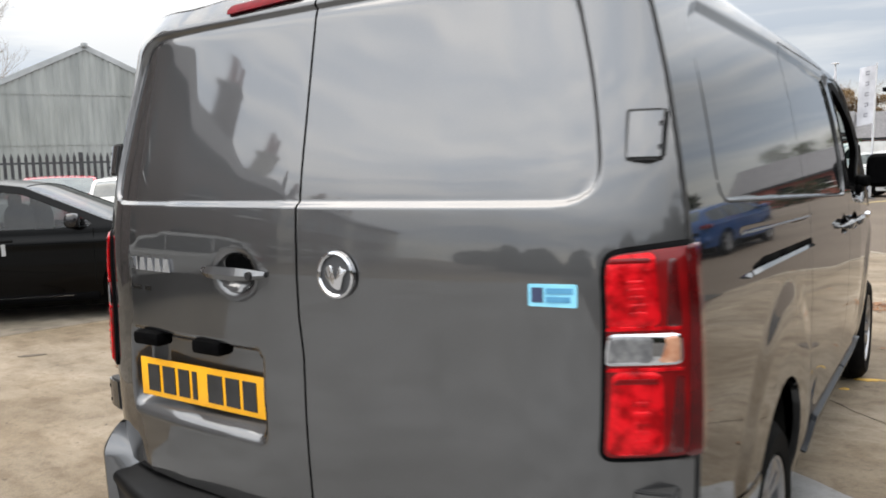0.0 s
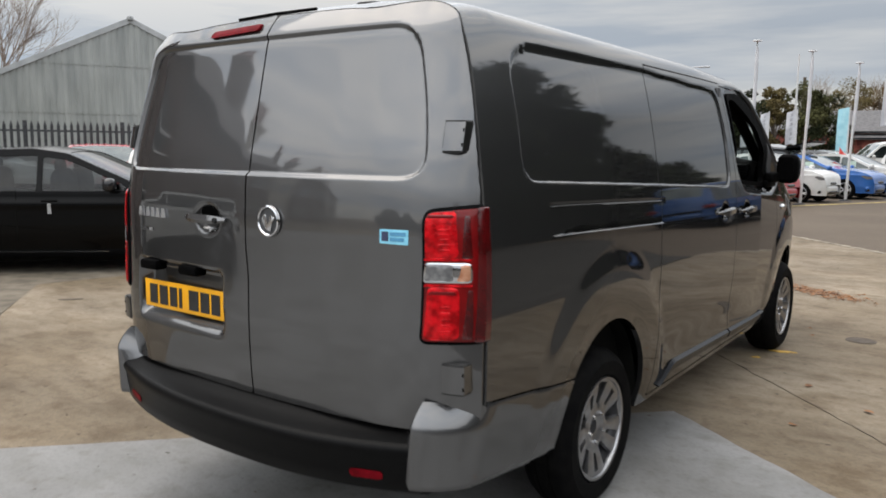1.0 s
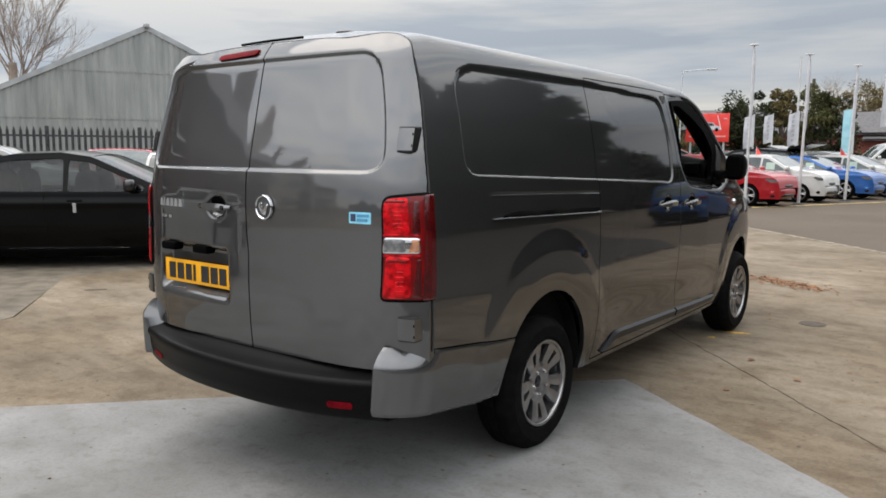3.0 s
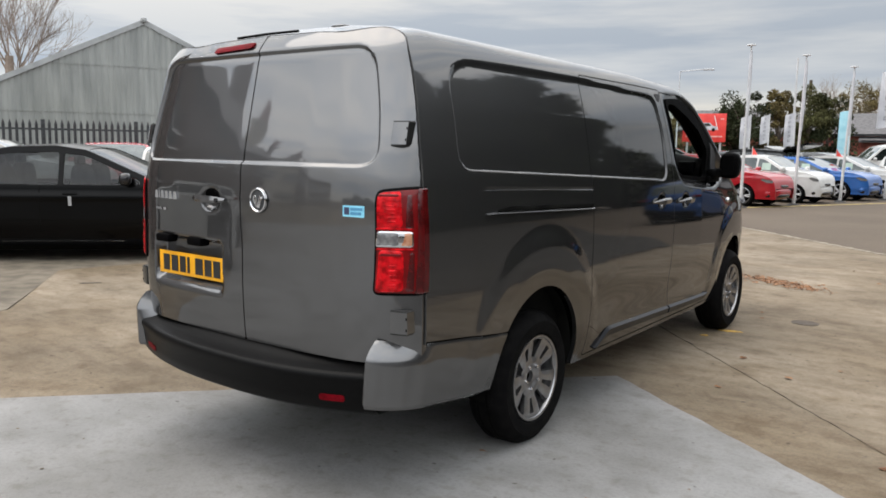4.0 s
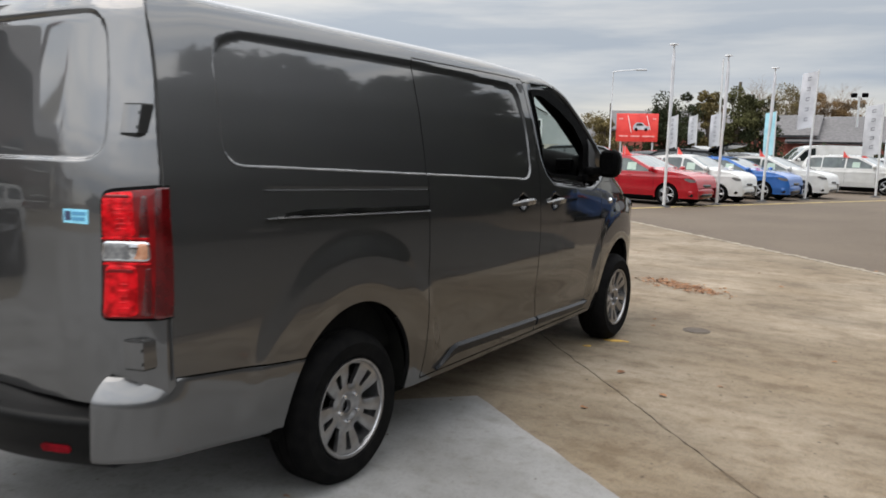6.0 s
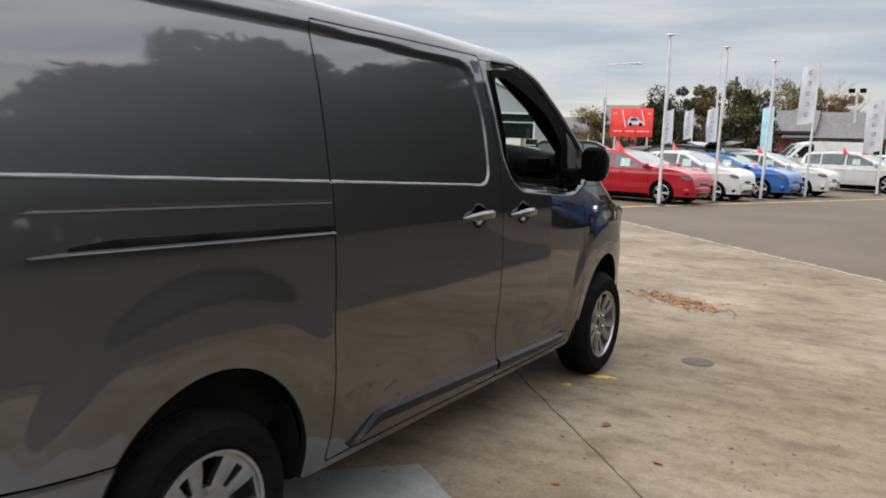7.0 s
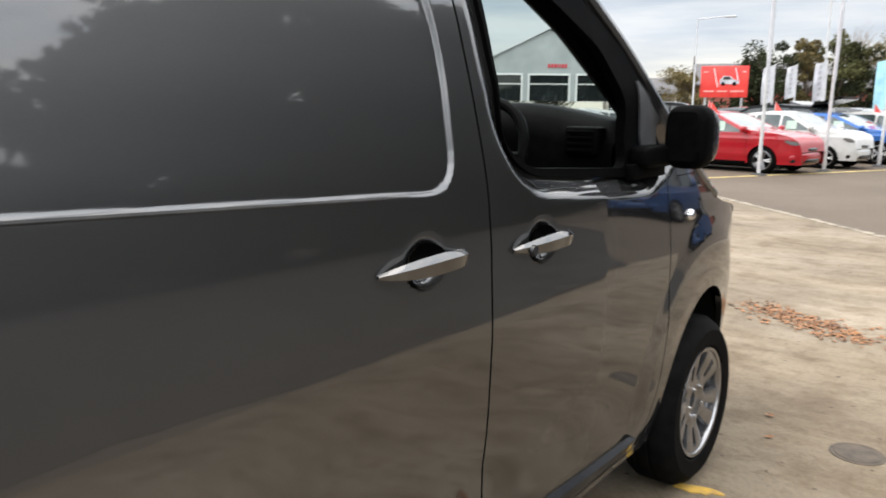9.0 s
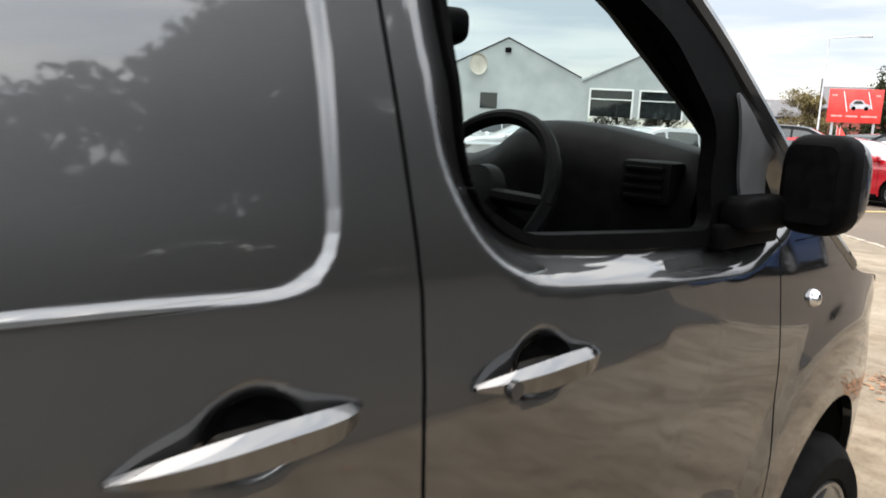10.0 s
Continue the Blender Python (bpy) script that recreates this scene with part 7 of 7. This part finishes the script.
# terrace along the far side of the yard: its ridge runs past the van's tail
TN, TA = Vector((-0.927, 0.375)), Vector((-0.375, -0.927))
for k, (s_, L_, stacks) in enumerate([(9.1, 10.1, 0)] + [(16.4 + 4.45 * i, 4.45, 1) for i in range(8)]):
    q_ = Vector((-0.2, -1.1)) + TN * 8.2 + TA * s_
    house("brick terrace house with slate roof and chimney" if stacks else "brick end house of a terrace with slate roof", q_.x, q_.y, 68, L_, 8, 6.2, 9.3, M["render_cream"] if k % 3 == 2 else M["brick_old"], 2, stacks, 2)

# ---- trees ----
M["bark"] = vary(material("bark", (0.09, 0.07, 0.055), 0.9), (0.06, 0.045, 0.035), (0.13, 0.105, 0.085), 9, 5, bump=0.02, bump_scale=14)
M["twig"] = vary(material("twig", (0.17, 0.125, 0.1), 0.9), (0.2, 0.155, 0.125), (0.29, 0.235, 0.195), 2, 3)


def leaf_mat(name, c):
    m = vary(material(name, c, 0.8, Specular_IOR_Level=0.1), [q * 0.6 for q in c], [min(1, q * 1.5) for q in c], 0.9, 4)
    return m


M["leaf_dark"] = leaf_mat("leaf_dark_green", (0.03, 0.037, 0.018))
M["leaf_deep"] = leaf_mat("leaf_deep_green", (0.022, 0.028, 0.015))
M["leaf_green"] = leaf_mat("leaf_green", (0.065, 0.066, 0.028))
M["leaf_olive"] = leaf_mat("leaf_olive", (0.12, 0.095, 0.042))
M["leaf_rust"] = leaf_mat("leaf_rust", (0.14, 0.09, 0.045))


def tree(label, x, y, h, spread, mat, leaves=2600, size=0.3, seed=1, low=0.2):
    """A trunk with limbs and a crown of many leaf sprays in clumps."""
    r3 = random.Random(seed)
    g = np.random.default_rng(seed)
    ob = thing("tree", label, "tree", pose(x, y, -0.02), "trees round the lot")
    bm = bmesh.new()
    tube(bm, [(0, 0, 0), (0.05, 0.03, h * 0.25), (-0.05, 0.08, h * 0.5), (0.02, 0, h * 0.8)], [h * 0.03, h * 0.024, h * 0.016, h * 0.005], 8)
    part("trunk", bm, M["bark"], ob)
    clumps = []
    for k in range(44):
        a = r3.uniform(0, 6.28)
        zz_ = r3.uniform(low, 0.95)
        rad = spread * math.sqrt(max(0.05, 1 - ((zz_ - 0.52) / 0.5) ** 2)) * r3.uniform(0.35, 1.0)
        clumps.append((rad * math.cos(a), rad * math.sin(a), zz_ * h, spread * r3.uniform(0.2, 0.42)))
    bm = bmesh.new()
    for cx, cy, cz, cr in clumps[:12]:
        tube(bm, [(0, 0, cz * 0.55), (cx * 0.5, cy * 0.5, cz * 0.8), (cx, cy, cz)], [h * 0.012, h * 0.008, h * 0.003], 5)
    part("crown_frame", bm, M["bark"], ob)
    idx = g.integers(0, len(clumps), leaves)
    c = np.array(clumps)[idx]
    d = g.normal(size=(leaves, 3))
    d /= np.linalg.norm(d, axis=1, keepdims=True)
    rad = c[:, 3:4] * (0.45 + 0.65 * g.random((leaves, 1)))
    P = c[:, :3] + d * rad * np.array([1, 1, 0.8])
    a = g.normal(size=(leaves, 3))
    a /= np.linalg.norm(a, axis=1, keepdims=True)
    b = np.cross(a, g.normal(size=(leaves, 3)))
    b /= np.linalg.norm(b, axis=1, keepdims=True)
    s = size * (0.5 + g.random((leaves, 1)))
    V = np.stack([P - a * s, P - b * s * 0.5, P + a * s, P + b * s * 0.5], axis=1).reshape(-1, 3)
    link("crown", V, [[4 * i, 4 * i + 1, 4 * i + 2, 4 * i + 3] for i in range(leaves)], mat, ob, smooth=False)
    return ob


def bare_tree(label, x, y, h, seed, spread=0.5):
    r4 = random.Random(seed)
    ob = thing("tree", label, "tree", pose(x, y, -0.02), "bare trees")
    bm = bmesh.new()
    tube(bm, [(0, 0, 0), (0.1, 0, h * 0.2), (0, 0.1, h * 0.42)], [h * 0.028, h * 0.022, h * 0.017], 8)
    part("trunk", bm, M["twig"], ob)
    verts, faces = [], []

    def grow(p, d, length, rad, depth):
        q = p + d * length
        side1 = d.orthogonal().normalized()
        side2 = d.cross(side1)
        k = len(verts)
        for base, rr in ((p, rad), (q, rad * 0.6)):
            for t in (0, 2.1, 4.2):
                verts.append(base + side1 * math.cos(t) * rr + side2 * math.sin(t) * rr)
        for i in range(3):
            faces.append([k + i, k + (i + 1) % 3, k + 3 + (i + 1) % 3, k + 3 + i])
        if depth == 0:
            return
        for _ in range(4 if depth > 2 else 3):
            dd = (d + Vector((r4.gauss(0, spread), r4.gauss(0, spread), r4.gauss(0.18, 0.3)))).normalized()
            grow(p + (q - p) * r4.uniform(0.35, 1.0), dd, length * r4.uniform(0.55, 0.8), rad * 0.55, depth - 1)
    for k in range(7):
        a = k * 0.9
        grow(Vector((0, 0, h * (0.2 + 0.035 * k))), Vector((0.55 * math.cos(a), 0.55 * math.sin(a), 1)).normalized(), h * 0.25, h * 0.0046, 5 if h > 20 else 4)
    link("twig_crown", verts, faces, M["twig"], ob, smooth=False)
    return ob


bare_tree("tall bare winter tree behind the shed", -79, 33.0, 24, 5, 0.36)
for k, (x, y, h) in enumerate(((-12.2, 77, 9.6), (-9.6, 78, 8.8), (-7.7, 78, 9.4), (-6.0, 79, 9.0), (-4.6, 80, 8.4))):
    bare_tree("bare tree beyond the brick building", x, y, h, 8 + k)
AUTUMN = (("dark green tree at the lot's edge", "leaf_dark"), ("olive autumn tree at the lot's edge", "leaf_olive"), ("green tree thinning in autumn", "leaf_green"), ("rust-brown autumn tree far off", "leaf_rust"))
for k, (x, y, h, sp, c) in enumerate(((-27.5, 74, 5.4, 2.4, 1), (-24.5, 76, 5.2, 2.2, 2), (-15.8, 62.0, 6.7, 1.7, 0), (-17.0, 63.0, 5.4, 1.5, 0), (-13.3, 63.0, 6.8, 1.0, 1), (-11.3, 64.0, 7.1, 1.5, 2), (-10.0, 65.0, 6.3, 1.4, 0), (-8.2, 67.0, 7.3, 2.0, 1), (-6.4, 68.0, 6.8, 1.8, 3),
                                      (-3.9, 69.0, 6.7, 1.6, 3), (-19.8, 56.5, 4.5, 1.2, 1), (2.5, 78, 6.0, 2.4, 1), (7, 76, 6.6, 2.6, 2), (12, 74, 7, 3, 0), (-38, 60, 6, 3, 2), (-45, 52, 7, 3, 1), (-34.0, 62, 5.6, 2.0, 2))):
    if 2 <= k <= 6:
        x, y, h, sp = 2.6 + 0.8 * (x - 2.6), -1.5 + 0.8 * (y + 1.5), 1.5 + 0.8 * (h - 1.5), sp * 1.05
    tree(AUTUMN[c][0], x, y, h, sp, M[AUTUMN[c][1]], 9500, 0.085 if k < 7 else 0.07, 20 + k, 0.03)
# dark belt of tall trees on the driver's side
for k, (x, y, h, sp) in enumerate(((13.3, 24.8, 13.0, 2.5), (13.2, 22.0, 11.6, 2.9), (13.0, 19.0, 10.6, 2.9), (13.6, 16.5, 11.2, 3.0), (13.4, 13.2, 11.2, 3.2), (14.2, 9.8, 8.6, 3.2), (15.5, 6.5, 6.4, 3.2), (17.0, 3.0, 5.0, 3.2), (18.5, -0.5, 4.6, 3.0), (19.5, -4.0, 4.4, 3.0), (13.0, 29.5, 5.0, 2.0), (12.6, 32.5, 4.2, 2.2), (16.5, 20.5, 12.0, 3.4), (17.0, 24.0, 12.4, 3.0), (17.5, 13.5, 11.5, 3.4))):
    tree("dense dark green tree beside the yard", x, y, h, sp, M["leaf_deep"], 9500, 0.2, 60 + k, 0.02)
(tree("low hedge-like bushes far behind the lot", -2, 54, 2.0, 3.0, M["leaf_dark"], 1200, 0.2, 90, 0.05))
for k in range(7):
    tree("low green bush at the edge of the lot", -16 + 4.2 * k, 52 + (k % 2), 1.9, 2.2, M["leaf_dark"], 900, 0.16, 120 + k, 0.05)

for k, (x, y, h) in enumerate(((22, -9, 4), (22, -17, 5), (17, -24, 3), (9, -28, 2.4), (1, -30, 2.4), (-6, -31, 2.6), (20, 24, 10), (18, 28, 9))):
    tree("tall dark green tree beyond the yard", x, y, h, 3.8, M["leaf_deep"], 4200, 0.3, 160 + k, 0.02)
